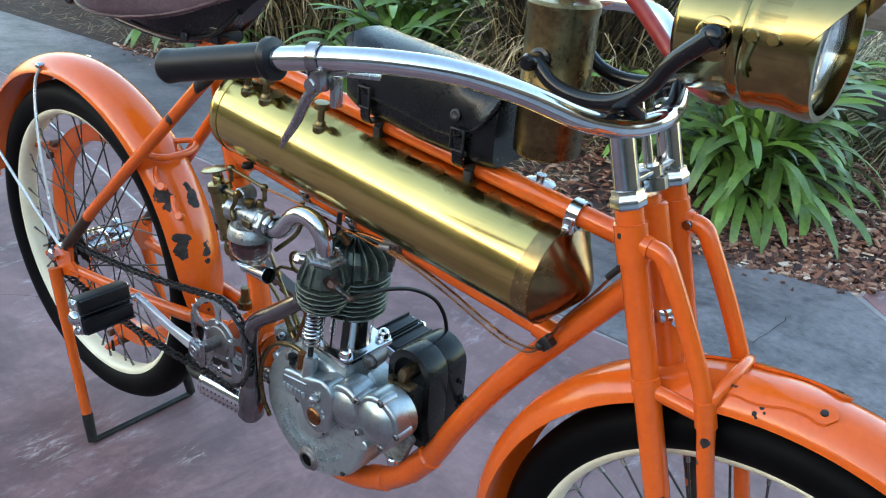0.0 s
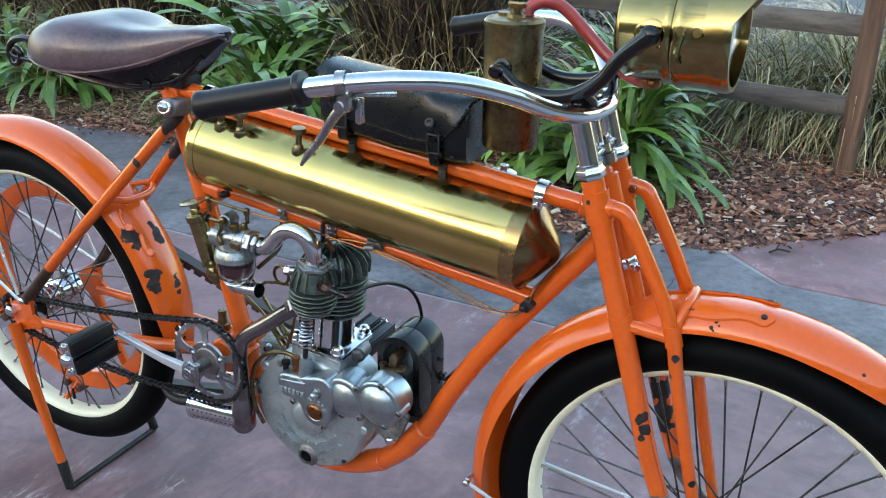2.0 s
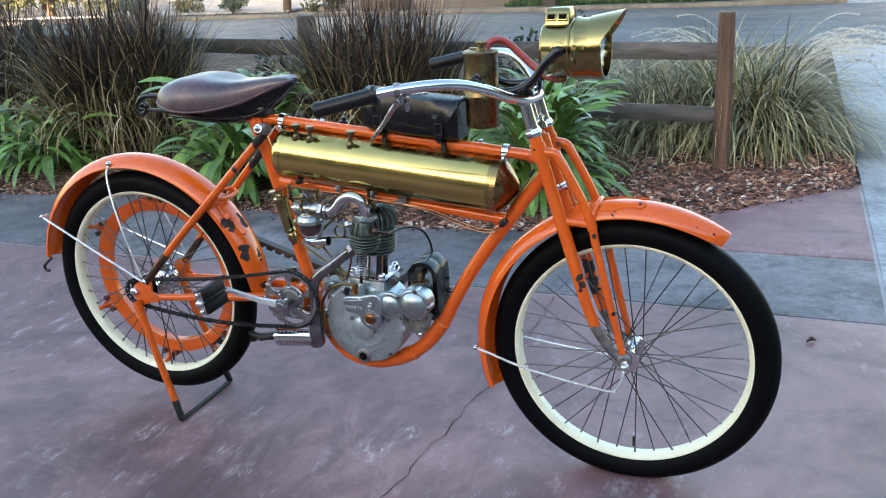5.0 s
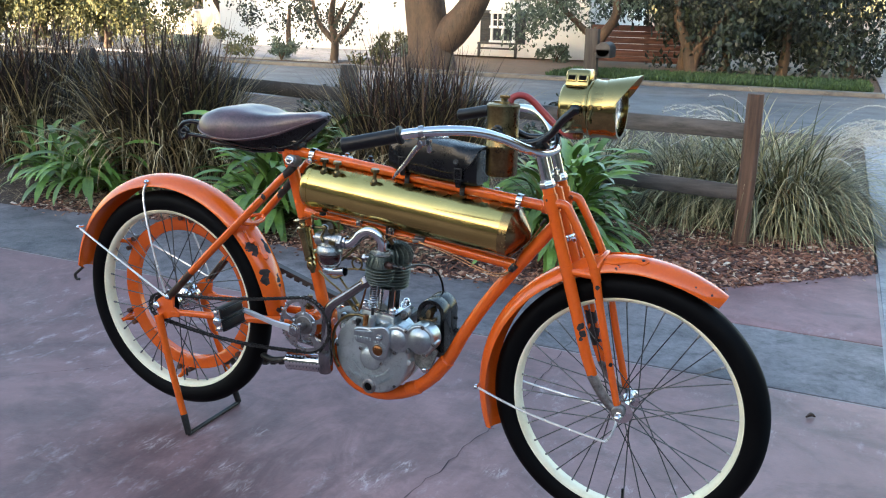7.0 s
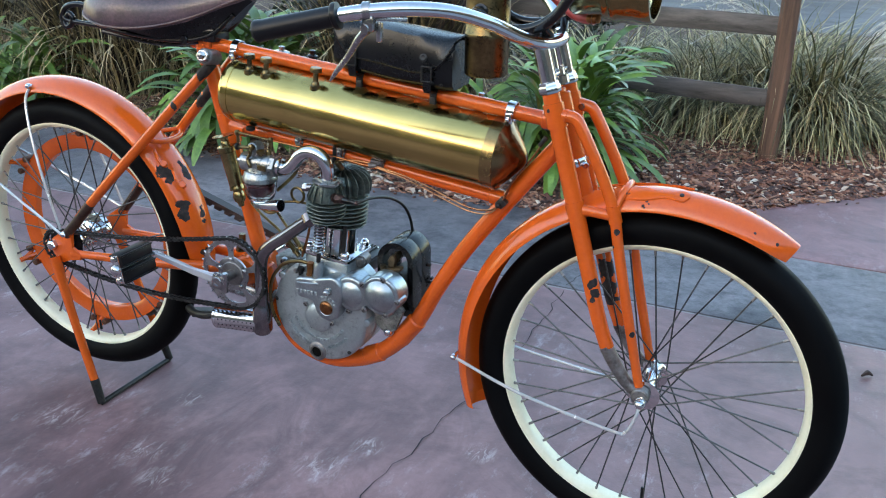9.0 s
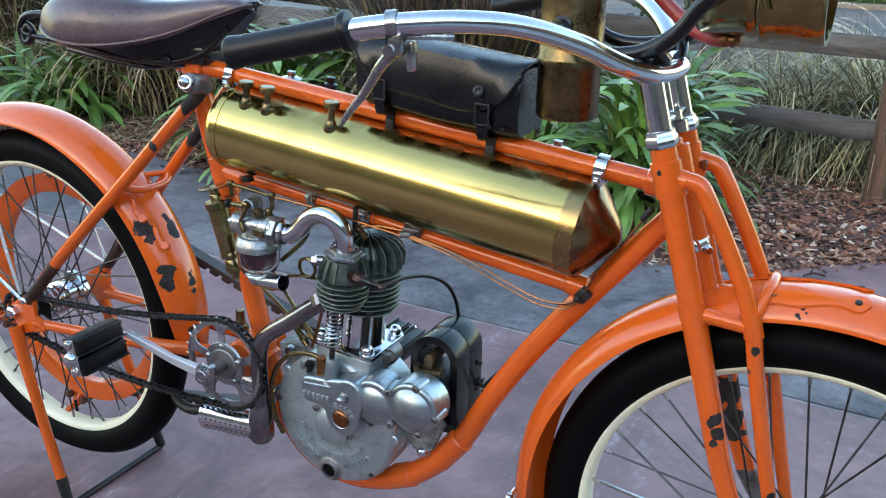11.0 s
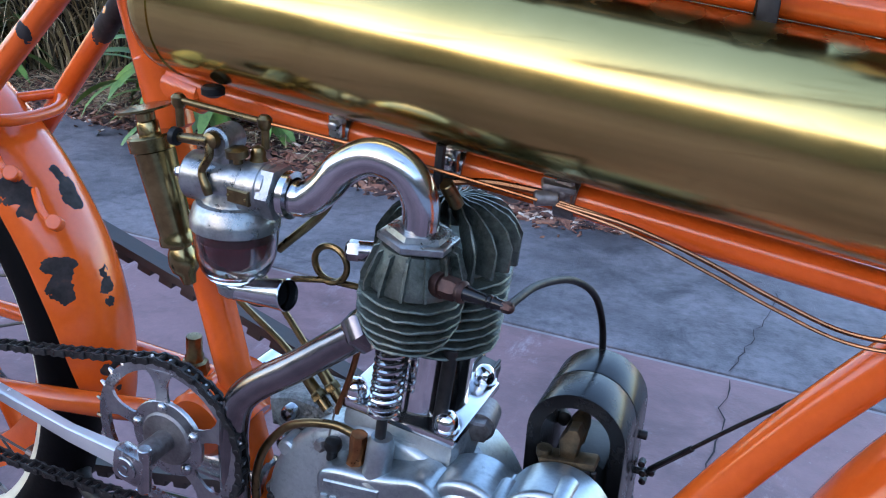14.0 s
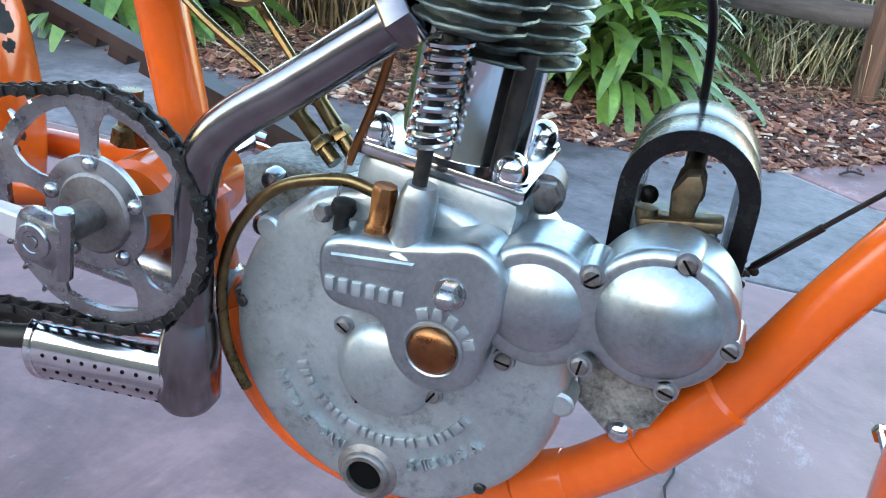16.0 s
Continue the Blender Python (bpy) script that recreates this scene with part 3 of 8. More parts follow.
def slab(name, pts, z, depth, material, label, category, kind="structure", bevel=0.006):
    bm = bmesh.new()
    lo = [bm.verts.new((x, y, z - depth)) for x, y in pts]
    hi = [bm.verts.new((x, y, z)) for x, y in pts]
    n = len(pts)
    top = bm.faces.new(hi)
    bm.faces.new(lo[::-1])
    for i in range(n):
        j = (i + 1) % n
        bm.faces.new((lo[i], lo[j], hi[j], hi[i]))
    if bevel:
        bmesh.ops.bevel(bm, geom=list(top.edges), offset=bevel, segments=2, profile=0.5, affect="EDGES")
    ob = link_mesh(name, bm, material)
    return tagged(ob, label, category, "", kind)


BX, BY = 2.18, 1.15        # the long joint, and the near edge of the grey band
G = 0.008                  # half a joint
bm = bmesh.new()
bmesh.ops.create_grid(bm, x_segments=2, y_segments=2, size=400)
for v in bm.verts:
    v.co.z = -0.045
tagged(link_mesh("ground", bm, LAWN_SOIL), "wide bare ground with dry leaves", "ground", "", "structure")
slab("pavement", [(-9, -23.9), (BX - G, -23.9), (BX - G, BY - G), (-9, BY - G)], 0.0, 0.04, MAROON, "maroon stained concrete with pale scuffs", "pavement")
slab("pavement_band", [(-9, BY + G), (BX - G, BY + G), (BX - G, 1.82 - G), (1.33, 1.82 - G), (1.08, 2.03), (0.9, 1.98), (0.1, 1.84), (-0.4, 1.86), (-1.2, 1.98), (-2.0, 2.08), (-3.0, 1.93), (-9, 1.6)], 0.0, 0.04, GREY_BAND, "grey stamped concrete band", "pavement")
slab("pavement_corner", [(1.35, 1.82 + G), (BX - G, 1.82 + G), (BX - G, 3.02), (1.14, 2.08), (1.14, 2.02)], 0.0, 0.04, MAROON, "maroon stained concrete corner", "pavement")
for i, (y0, y1) in enumerate(((-23.9, -14), (-14, -9), (-9, -6.5), (-6.5, -4.0), (-4.0, -1.5), (-1.5, 1.15), (1.15, 3.6), (3.6, 6.2), (6.2, 8.9))):
    slab("pavement_walk", [(BX + G, y0 + G), (6.5, y0 + G), (6.5, y1 - G), (BX + G, y1 - G)], 0.0, 0.04, GREY_WALK, "pale grey concrete walk", "pavement")
slab("pavement_joint", [(-9.2, -24), (7, -24), (7, 9.0), (2.19, 9.0), (2.19, 3.05), (1.07, 2.04), (0.1, 1.83), (-1.2, 1.97), (-2, 2.07), (-3, 1.92), (-9.2, 1.55)], -0.006, 0.03, JOINT, "pale sawn joints", "pavement", bevel=0)
# cracks: thin flat strips on the slab, a groove's shade put into their colour
CRACK = surface("crack_shadow", (0.018, 0.012, 0.013), (0.03, 0.02, 0.022), (0.8, 0.9), 0, 20, 80, 0)
rnd = random.Random(5)


def crack(pts, w):
    bm = bmesh.new()
    P = []
    for (x0, y0), (x1, y1) in zip(pts, pts[1:]):
        n = 9
        for k in range(n):
            t = k / n
            P.append((x0 + (x1 - x0) * t + rnd.uniform(-0.009, 0.009), y0 + (y1 - y0) * t + rnd.uniform(-0.009, 0.009)))
    L_, R_ = [], []
    for i, (x, y) in enumerate(P):
        ww = w * rnd.uniform(0.25, 0.9)
        L_.append(bm.verts.new((x - ww, y, 0.0035)))
        R_.append(bm.verts.new((x + ww, y + ww * 0.3, 0.0035)))
    for i in range(len(P) - 1):
        bm.faces.new((L_[i], L_[i + 1], R_[i + 1], R_[i]))
    ob = link_mesh("pavement_crack", bm, CRACK)
    tagged(ob, "hairline crack in the concrete", "crack", "", "structure")


crack([(0.95, 1.12), (0.96, 0.75), (0.935, 0.40), (0.90, 0.1), (0.87, -0.2), (0.80, -0.6), (0.75, -1.1)], 0.0022)
crack([(0.95, 1.16), (0.98, 1.40), (1.02, 1.7)], 0.0025)
crack([(-1.6, -0.6), (-1.1, -0.3), (-0.7, 0.05), (-0.45, 0.3)], 0.002)
# the planting bed
bed = bmesh.new()
nx, ny = 70, 60
edge = [(-9, 1.6), (-3.0, 1.93), (-2.0, 2.08), (-1.2, 1.98), (-0.4, 1.86), (0.1, 1.84), (0.9, 1.98), (1.08, 2.03), (2.17, 3.03)]
grid = []
for i in range(nx + 1):
    x = -9 + (2.17 + 9) * i / nx
    y0 = float(np.interp(x, [e[0] for e in edge], [e[1] for e in edge]))
    col = []
    for j in range(ny + 1):
        t = (j / ny) ** 1.6
        y = y0 + (8.7 - y0) * t
        h = min(1.0, (y - y0) / 0.35) * min(1, (2.2 - x) / 0.3)
        col.append(bed.verts.new((x, y, -0.012 + 0.03 * h + 0.028 * h * noise.noise((x * 2.2, y * 2.2, 0)))))
    grid.append(col)
for i in range(nx):
    for j in range(ny):
        bed.faces.new((grid[i][j], grid[i + 1][j], grid[i + 1][j + 1], grid[i][j + 1]))
tagged(link_mesh("planting_bed", bed, SOIL), "dark mulched planting bed", "ground", "", "structure")


def bed_z(x, y):
    y0 = float(np.interp(x, [e[0] for e in edge], [e[1] for e in edge]))
    h = max(0, min(1.0, (y - y0) / 0.35)) * max(0, min(1, (2.2 - x) / 0.3))
    return -0.012 + 0.03 * h + 0.028 * h * noise.noise((x * 2.2, y * 2.2, 0))


rnd = random.Random(11)
verts, faces = [], []


def add_chip(x, y, z, ln, w, h):
    m = Matrix.Translation((x, y, z)) @ Euler((rnd.uniform(-0.5, 0.5), rnd.uniform(-0.5, 0.5), rnd.uniform(0, 6.28))).to_matrix().to_4x4()
    k = len(verts)
    tw = rnd.uniform(0.5, 1.0)
    for sx, sy, sz in ((-1, -1, 0), (1, -tw, 0), (1, tw, 0), (-1, 1, 0), (-0.8, -0.7, 1), (0.7, -0.6 * tw, 1), (0.8, 0.6 * tw, 1), (-0.7, 0.8, 1)):
        verts.append(m @ Vector((sx * ln / 2, sy * w / 2, sz * h)))
    for f in ((3, 2, 1, 0), (4, 5, 6, 7), (0, 1, 5, 4), (1, 2, 6, 5), (2, 3, 7, 6), (3, 0, 4, 7)):
        faces.append([k + i for i in f])


for i in range(22000):
    x = rnd.uniform(-3.2, 2.16) if i % 3 else rnd.uniform(0.2, 2.16)
    y0 = float(np.interp(x, [e[0] for e in edge], [e[1] for e in edge]))
    y = y0 + (rnd.random() ** 1.5) * (4.4 - y0) - 0.01
    s = rnd.choice((0.6, 0.8, 1.0, 1.0, 1.4, 1.9))
    add_chip(x, y, bed_z(x, y) + rnd.uniform(0, 0.014), 0.034 * s * rnd.uniform(0.6, 1.4), 0.014 * s, 0.006)
for i in range(260):         # a few strayed over the edge
    x = rnd.uniform(-3, 2.15)
    y0 = float(np.interp(x, [e[0] for e in edge], [e[1] for e in edge]))
    add_chip(x, y0 - abs(rnd.gauss(0, 0.05)), 0.003, 0.018, 0.009, 0.004)
me = bpy.data.meshes.new("bark_mulch")
me.from_pydata(verts, [], faces)
me.materials.append(CHIPS)
tagged(new("bark_mulch", me), "reddish brown bark chips over the bed", "mulch", "", "stuff")
# dead leaf on the paving, twig
lf = bmesh.new()
tube(lf, [(1.90, 0.93, 0.006), (1.915, 0.945, 0.012), (1.93, 0.95, 0.004)], [0.003, 0.008, 0.002], 6)
tagged(link_mesh("dead_leaf", lf, SOIL), "small dead leaf on the concrete", "leaf")
lf = bmesh.new()
tube(lf, [(1.27, 2.08, 0.005), (1.30, 2.11, 0.012), (1.34, 2.12, 0.006)], 0.0035, 6)
tube(lf, [(1.29, 2.10, 0.008), (1.295, 2.14, 0.02)], 0.003, 6, 2)
tagged(link_mesh("twig", lf, SOIL), "short dry twig on the concrete", "twig")

# ---- street and far side ----
slab("road", [(-60, 9.0), (60, 9.0), (60, 14.6), (-60, 14.6)], -0.01, 0.03, ASPHALT, "grey asphalt street", "road")
slab("pavement_drive", [(2.6, 14.6), (9.5, 14.6), (9.5, 34), (2.6, 34)], 0.0, 0.04, GREY_WALK, "pale concrete driveway across the street", "pavement")
slab("kerb", [(-60, 14.6), (2.6, 14.6), (2.6, 14.85), (-60, 14.85)], 0.07, 0.1, KERB, "low concrete kerb", "kerb", bevel=0.02)
slab("pavement_lot", [(-40, 16.5), (-9.5, 16.5), (-9.5, 27), (-40, 27)], 0.02, 0.05, GREY_WALK, "sunlit pale forecourt", "pavement")


def lawn(x0, x1, y0, y1, n, h, seed):
    r = random.Random(seed)
    V, F = [], []
    for i in range(n):
        x, y = r.uniform(x0, x1), r.uniform(y0, y1)
        a, l = r.uniform(0, 6.28), h * r.uniform(0.6, 1.3)
        k = len(V)
        dx, dy = math.cos(a) * 0.03, math.sin(a) * 0.03
        V += [(x - dx, y - dy, 0), (x + dx, y + dy, 0), (x + dy * 3 * r.uniform(-1, 1), y - dx * 3, l)]
        F.append((k, k + 1, k + 2))
    me = bpy.data.meshes.new("grass_strip")
    me.from_pydata(V, [], F)
    me.materials.append(LAWN)
    return tagged(new("grass_strip", me), "low green ground cover along the kerb", "grass", "", "stuff")


lawn(-3.6, 2.4, 14.9, 17.2, 20000, 0.13, 3)

# ---- far house ----


def house_box(name, x0, x1, y0, y1, h, mat, label):
    ob = thing(name, label, "house", ((x0 + x1) / 2, (y0 + y1) / 2, 0))
    inv = Matrix.Translation((-(x0 + x1) / 2, -(y0 + y1) / 2, 0))
    bm = bmesh.new()
    block(bm, ((x0 + x1) / 2, (y0 + y1) / 2, h / 2), (x1 - x0, y1 - y0, h), 0.02)
    w = part("wall", bm, mat, ob)
    w.matrix_parent_inverse = inv
    bm = bmesh.new()
    e = 0.5
    p = [bm.verts.new(v) for v in ((x0 - e, y0 - e, h), (x1 + e, y0 - e, h), (x1 + e, y1 + e, h), (x0 - e, y1 + e, h), (x0 + 1, (y0 + y1) / 2, h + 1.8), (x1 - 1, (y0 + y1) / 2, h + 1.8))]
    for f in ((0, 1, 5, 4), (1, 2, 5), (2, 3, 4, 5), (3, 0, 4), (3, 2, 1, 0)):
        bm.faces.new([p[i] for i in f])
    r = part("roof", bm, ROOF, ob)
    r.matrix_parent_inverse = inv
    return ob, w, inv


far_house, fh_wall, fh_inv = house_box("house", -17.0, -4.55, 21.6, 29, 3.0, WHITE_WALL, "white house with charcoal shutters across the street")


def window(cx, y, z0, z1, w, parent, inv, shutters=True):
    bm = bmesh.new()
    zc, hh = (z0 + z1) / 2, z1 - z0
    for dx in (-w / 2, 0, w / 2):
        block(bm, (cx + dx, y - 0.03, zc), (0.07, 0.08, hh + 0.08), 0.008)
    for z in (z0, zc, z1):
        block(bm, (cx, y - 0.035, z), (w + 0.14, 0.09, 0.07), 0.008)
    for dx in (-w / 4, w / 4):
        block(bm, (cx + dx, y - 0.02, zc + hh / 4), (0.025, 0.03, hh / 2), 0)
        block(bm, (cx + dx, y - 0.02, zc + hh / 4), (w / 2, 0.03, 0.025), 0)
    fr = part("window_frame", bm, WHITE_WALL, parent, "white window frame with muntins")
    for dx in (-w / 4, w / 4):
        for dz in (-hh / 4, hh / 4):
            bm = bmesh.new()
            block(bm, (cx + dx, y - 0.005, zc + dz), (w / 2 - 0.06, 0.012, hh / 2 - 0.06), 0)
            part("pane", bm, WINDOW_GLASS, fr, "dark window pane")
    if shutters:
        for s in (-1, 1):
            bm = bmesh.new()
            sx = cx + s * (w / 2 + 0.20)
            block(bm, (sx, y - 0.03, zc), (0.30, 0.05, hh + 0.12), 0.01)
            for k in range(12):
                block(bm, (sx, y - 0.06, z0 + hh * (k + 0.5) / 12), (0.24, 0.02, 0.05), 0, pose(0, 0, 0, 30))
            part("shutter", bm, SHUTTER, fr, "charcoal louvred shutter")
    return fr


WY = 21.6
window(-7.04, WY, 0.42, 1.22, 0.66, fh_wall, fh_inv)
# wall lean-to under the window: a bench frame
bench = thing("bench", "weathered grey slatted bench under the window", "bench", (-7.05, 21.2, 0))
for dx in (-0.55, 0.55):
    bm = bmesh.new()
    block(bm, (dx, 0, 0.2), (0.07, 0.07, 0.42), 0.01)
    part("leg", bm, METAL_DARK, bench)
for z in (0.38, 0.24):
    bm = bmesh.new()
    block(bm, (0, 0, z), (1.2, 0.06, 0.05), 0.01)
    part("slat", bm, METAL_DARK, bench)
cream_house, ch_wall, ch_inv = house_box("house", -40, -18.6, 27.5, 36, 4.2, CREAM_WALL, "sunlit cream house beyond a forecourt")
for x in (-34, -28, -23):
    window(x, 27.5, 1.0, 2.4, 1.2, ch_wall, ch_inv, False)
garage, ga_wall, ga_inv = house_box("garage", 2.9, 10.5, 23.5, 31, 3.2, TAN_WALL, "tan garage at the end of a driveway")
bm = bmesh.new()
for k in range(5):
    block(bm, (5.6, 23.47, 0.25 + 0.5 * k), (4.4, 0.05, 0.47), 0.03)
part("garage_door", bm, TAN_WALL, ga_wall, "panelled garage door")
# board fence beside the house
bf = thing("board_fence", "red brown horizontal board fence", "fence", (-2.9, 21.4, 0))
for k in range(6):
    bm = bmesh.new()
    block(bm, (0, 0, 0.10 + 0.16 * k), (3.0, 0.03, 0.15), 0.006)
    part("board", bm, WOOD_FENCE, bf)
for dx in (-1.5, 0, 1.5):
    bm = bmesh.new()
    block(bm, (dx, 0.05, 0.52), (0.09, 0.09, 1.04), 0.01)
    part("post", bm, WOOD_DARK, bf)
# mail box on a dark post
mb = thing("mailbox", "dark metal mailbox on a dark post", "mailbox", (-2.55, 14.95, 0))
bm = bmesh.new()
block(bm, (-0.12, 0, 0.5), (0.26, 0.18, 1.0), 0.02)
part("post", bm, WOOD_DARK, mb)
bm = bmesh.new()
lathe(bm, (0.16, -0.25, 0.62), (0, 1, 0), [(0, 0), (0, 0.14), (0.5, 0.14), (0.5, 0)], 20)
block(bm, (0.16, 0, 0.54), (0.28, 0.5, 0.16), 0.01)
part("box", bm, METAL_DARK, mb, "dark rounded mailbox")

# ---- unseen houses added behind and beside the camera: hide the low sun, dim reflections ----
house_box("house", -22.5, 24, -26, -11.0, 4.6, BLOCKER_SIDING, "unseen brown sided block added behind the camera to hide the low sun")
house_box("house", 13.0, 24, -10.9, 9.0, 4.6, BLOCKER_SIDING, "unseen brown sided block added at the right to darken reflections")

# ---- split-rail fence ----
fence = thing("rail_fence", "weathered split-rail fence of posts and two rails", "fence", (1.43, 3.2, 0))


def rough_beam(p, q, w, h, seed, material, parent, name):
    r = random.Random(seed)
    p, q = Vector(p), Vector(q)
    d = (q - p).normalized()
    side = d.cross(Vector((0, 0, 1)))
    side = side.normalized() if side.length > 0.1 else Vector((1, 0, 0))
    up = side.cross(d).normalized()
    bm = bmesh.new()
    rings = []
    n = 18
    for i in range(n + 1):
        t = i / n
        o = p + (q - p) * t
        ring = []
        for k in range(12):
            a = 2 * math.pi * k / 12
            cx, cy = math.cos(a), math.sin(a)
            f = 1.0 / max(abs(cx), abs(cy)) ** 0.75
            e = 1 + 0.10 * noise.noise((cx * 1.5 + seed, cy * 1.5, t * 5))
            if i in (0, n):
                e *= 0.93
            ring.append(bm.verts.new(o + side * cx * f * w / 2 * e + up * cy * f * h / 2 * e))
        rings.append(ring)
    for A, C in zip(rings, rings[1:]):
        for k in range(12):
            bm.faces.new((A[k], A[(k + 1) % 12], C[(k + 1) % 12], C[k]))
    bm.faces.new(rings[0])
    bm.faces.new(rings[-1])
    ob = part(name, bm, material, parent)
    ob.matrix_parent_inverse = Matrix.Translation((-1.43, -3.2, 0))
    return ob


rough_beam((1.435, 3.2, -0.05), (1.428, 3.2, 0.92), 0.095, 0.10, 1, WOOD_POST, fence, "post")
rough_beam((-1.52, 3.62, -0.05), (-1.52, 3.62, 0.93), 0.13, 0.13, 2, WOOD_DARK, fence, "post")
rough_beam((-4.5, 3.95, -0.05), (-4.5, 3.95, 0.93), 0.13, 0.13, 7, WOOD_DARK, fence, "post")
rough_beam((-1.5, 3.62, 0.70), (1.40, 3.21, 0.70), 0.045, 0.105, 3, WOOD_RAIL, fence, "rail")
rough_beam((-1.5, 3.62, 0.34), (1.40, 3.21, 0.335), 0.045, 0.095, 4, WOOD_RAIL, fence, "rail")
rough_beam((-4.5, 3.95, 0.74), (-1.55, 3.62, 0.70), 0.045, 0.11, 5, WOOD_DARK, fence, "rail")
rough_beam((-4.5, 3.95, 0.36), (-1.55, 3.62, 0.34), 0.045, 0.10, 6, WOOD_DARK, fence, "rail")

# ---- the motorcycle ----
bike = thing("motorcycle", "orange antique motorcycle with brass torpedo tank on its rear stand", "motorcycle", (0.7, 0, 0))


def bpart(name, bm, material, label="", parent=None, sharp=38.0):
    ob = part(name, bm, material, parent or bike, label, sharp)
    if parent is None:
        ob.matrix_parent_inverse = Matrix.Translation((-0.7, 0, 0))
    return ob


B_ = bmesh.new
RX, RZ, FX, FZ = -0.052, 0.416, 1.446, 0.357     # wheel centres
TYRE_R = 0.365


def top_z(x):
    return 0.954 - (x - 0.40) * 0.104


def low_z(x):
    return 0.7785 - (x - 0.45) * 0.118


def fork_x(z):
    return 1.228 + 0.294 * (0.900 - z)


def make_wheel(name, cx, cz, hub_r, phase, spoke_r):
    c = Vector((cx, 0, cz))
    ax = Vector((0, 1, 0))
    R = 0.3055
    prof = [(-0.022, R), (-0.0225, R - 0.002), (-0.021, R - 0.006), (-0.016, R - 0.012), (-0.009, R - 0.0145), (0.009, R - 0.0145), (0.016, R - 0.012), (0.021, R - 0.006), (0.0225, R - 0.002), (0.022, R), (0.018, R), (0.010, R - 0.008), (-0.010, R - 0.008), (-0.018, R)]
    rim = bpart(name, lathe(B_(), c, ax, prof, 96, True), CREAM, "wheel with cream painted rim and black tyre")
    tr = 0.0345
    tp = []
    for i in range(20):
        a = 2 * math.pi * i / 20
        q, y = math.cos(a), math.sin(a)
        k = 1.0 + (0.05 if abs(q - 0.5) < 0.2 else 0)
        tp.append((y * tr * k, TYRE_R - tr + q * tr + (0.0015 if q > 0.8 and i % 2 else 0)))
    tyre = lathe(B_(), c, ax, tp, 112, True)
    bpart("tyre", tyre, RUBBER, "black tyre with smooth side walls", rim)
    hub = B_()
    lathe(hub, c, ax, [(-0.05, 0.012), (-0.047, hub_r + 0.013), (-0.043, hub_r + 0.013), (-0.04, hub_r), (-0.015, hub_r * 0.72), (0.015, hub_r * 0.72), (0.04, hub_r), (0.043, hub_r + 0.013), (0.047, hub_r + 0.013), (0.05, 0.012)], 28)
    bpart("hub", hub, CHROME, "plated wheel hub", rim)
    sp = B_()
    n = 36
    for i in range(n):
        side = -1 if i % 2 else 1
        a = 2 * math.pi * i / n + phase
        b = a + (1 if (i // 2) % 2 else -1) * 1.15
        p = c + Vector((math.cos(b) * (hub_r + 0.008), side * 0.045, math.sin(b) * (hub_r + 0.008)))
        q = c + Vector((math.cos(a) * (R - 0.011), side * 0.004, math.sin(a) * (R - 0.011)))
        s = B_()
        rod(s, p, q, spoke_r, n=6)
        bpart("spoke", s, SPOKE_STEEL, "", rim)
        d = (q - p).normalized()
        nb = B_()
        rod(nb, q - d * 0.016, q + d * 0.004, spoke_r * 1.7, n=6)
        bpart("spoke_nipple", nb, STEEL_BARE, "", rim)
    v = c + Vector((math.cos(-1.52) * (R - 0.03), 0, math.sin(-1.52) * (R - 0.03)))
    bpart("valve", rod(B_(), v, v + (c - v).normalized() * 0.028, 0.0038, 0.003, 8), CABLE_BLACK, "black valve stem", rim)
    return rim


front_wheel = make_wheel("front_wheel", FX, FZ, 0.018, 0.06, 0.0017)
rear_wheel = make_wheel("rear_wheel", RX, RZ, 0.03, 0.02, 0.0018)

RUSTY = surface("rusty_bolt_steel", (0.045, 0.02, 0.012), (0.16, 0.075, 0.045), (0.4, 0.65), 0.5, 60, 220, 0.4, 0.0006)
# belt rim on the far side of the rear wheel
c = Vector((RX, 0.058, RZ))
br = lathe(B_(), c, (0, 1, 0), [(-0.02, 0.262), (-0.02, 0.250), (-0.012, 0.226), (-0.009, 0.222), (0.009, 0.222), (0.012, 0.226), (0.02, 0.250), (0.02, 0.262), (0.016, 0.262), (0.007, 0.232), (-0.007, 0.232), (-0.016, 0.262)], 80, True)
belt_rim = bpart("belt_rim", br, ORANGE, "orange belt pulley rim", rear_wheel)
for i in range(6):
    a = radians(25 + 60 * i)
    d = Vector((math.cos(a), 0, math.sin(a)))
    clip = B_()
    tube(clip, [c + d * 0.262 + Vector((0, -0.012, 0)), c + d * 0.278 + Vector((0, -0.03, 0)), c + d * 0.292 + Vector((0, -0.055, 0))], 0.007, 8)
    for k in (-1, 1):
        t = Vector((-d.z, 0, d.x))
        bpart("bracket_bolt", rod(B_(), c + d * 0.268 + t * 0.022 * k + Vector((0, -0.034, 0)), c + d * 0.268 + t * 0.022 * k, 0.0085, n=10), RUSTY, "rusty bolt", rear_wheel)
        tube(clip, [c + d * 0.258 + t * 0.022 * k + Vector((0, -0.018, 0)), c + d * 0.275 + t * 0.012 * k + Vector((0, -0.02, 0)), c + d * 0.29 + Vector((0, -0.045, 0))], 0.005, 8)
    bpart("belt_rim_bracket", clip, ORANGE, "orange bracket bolted to the spokes", rear_wheel)
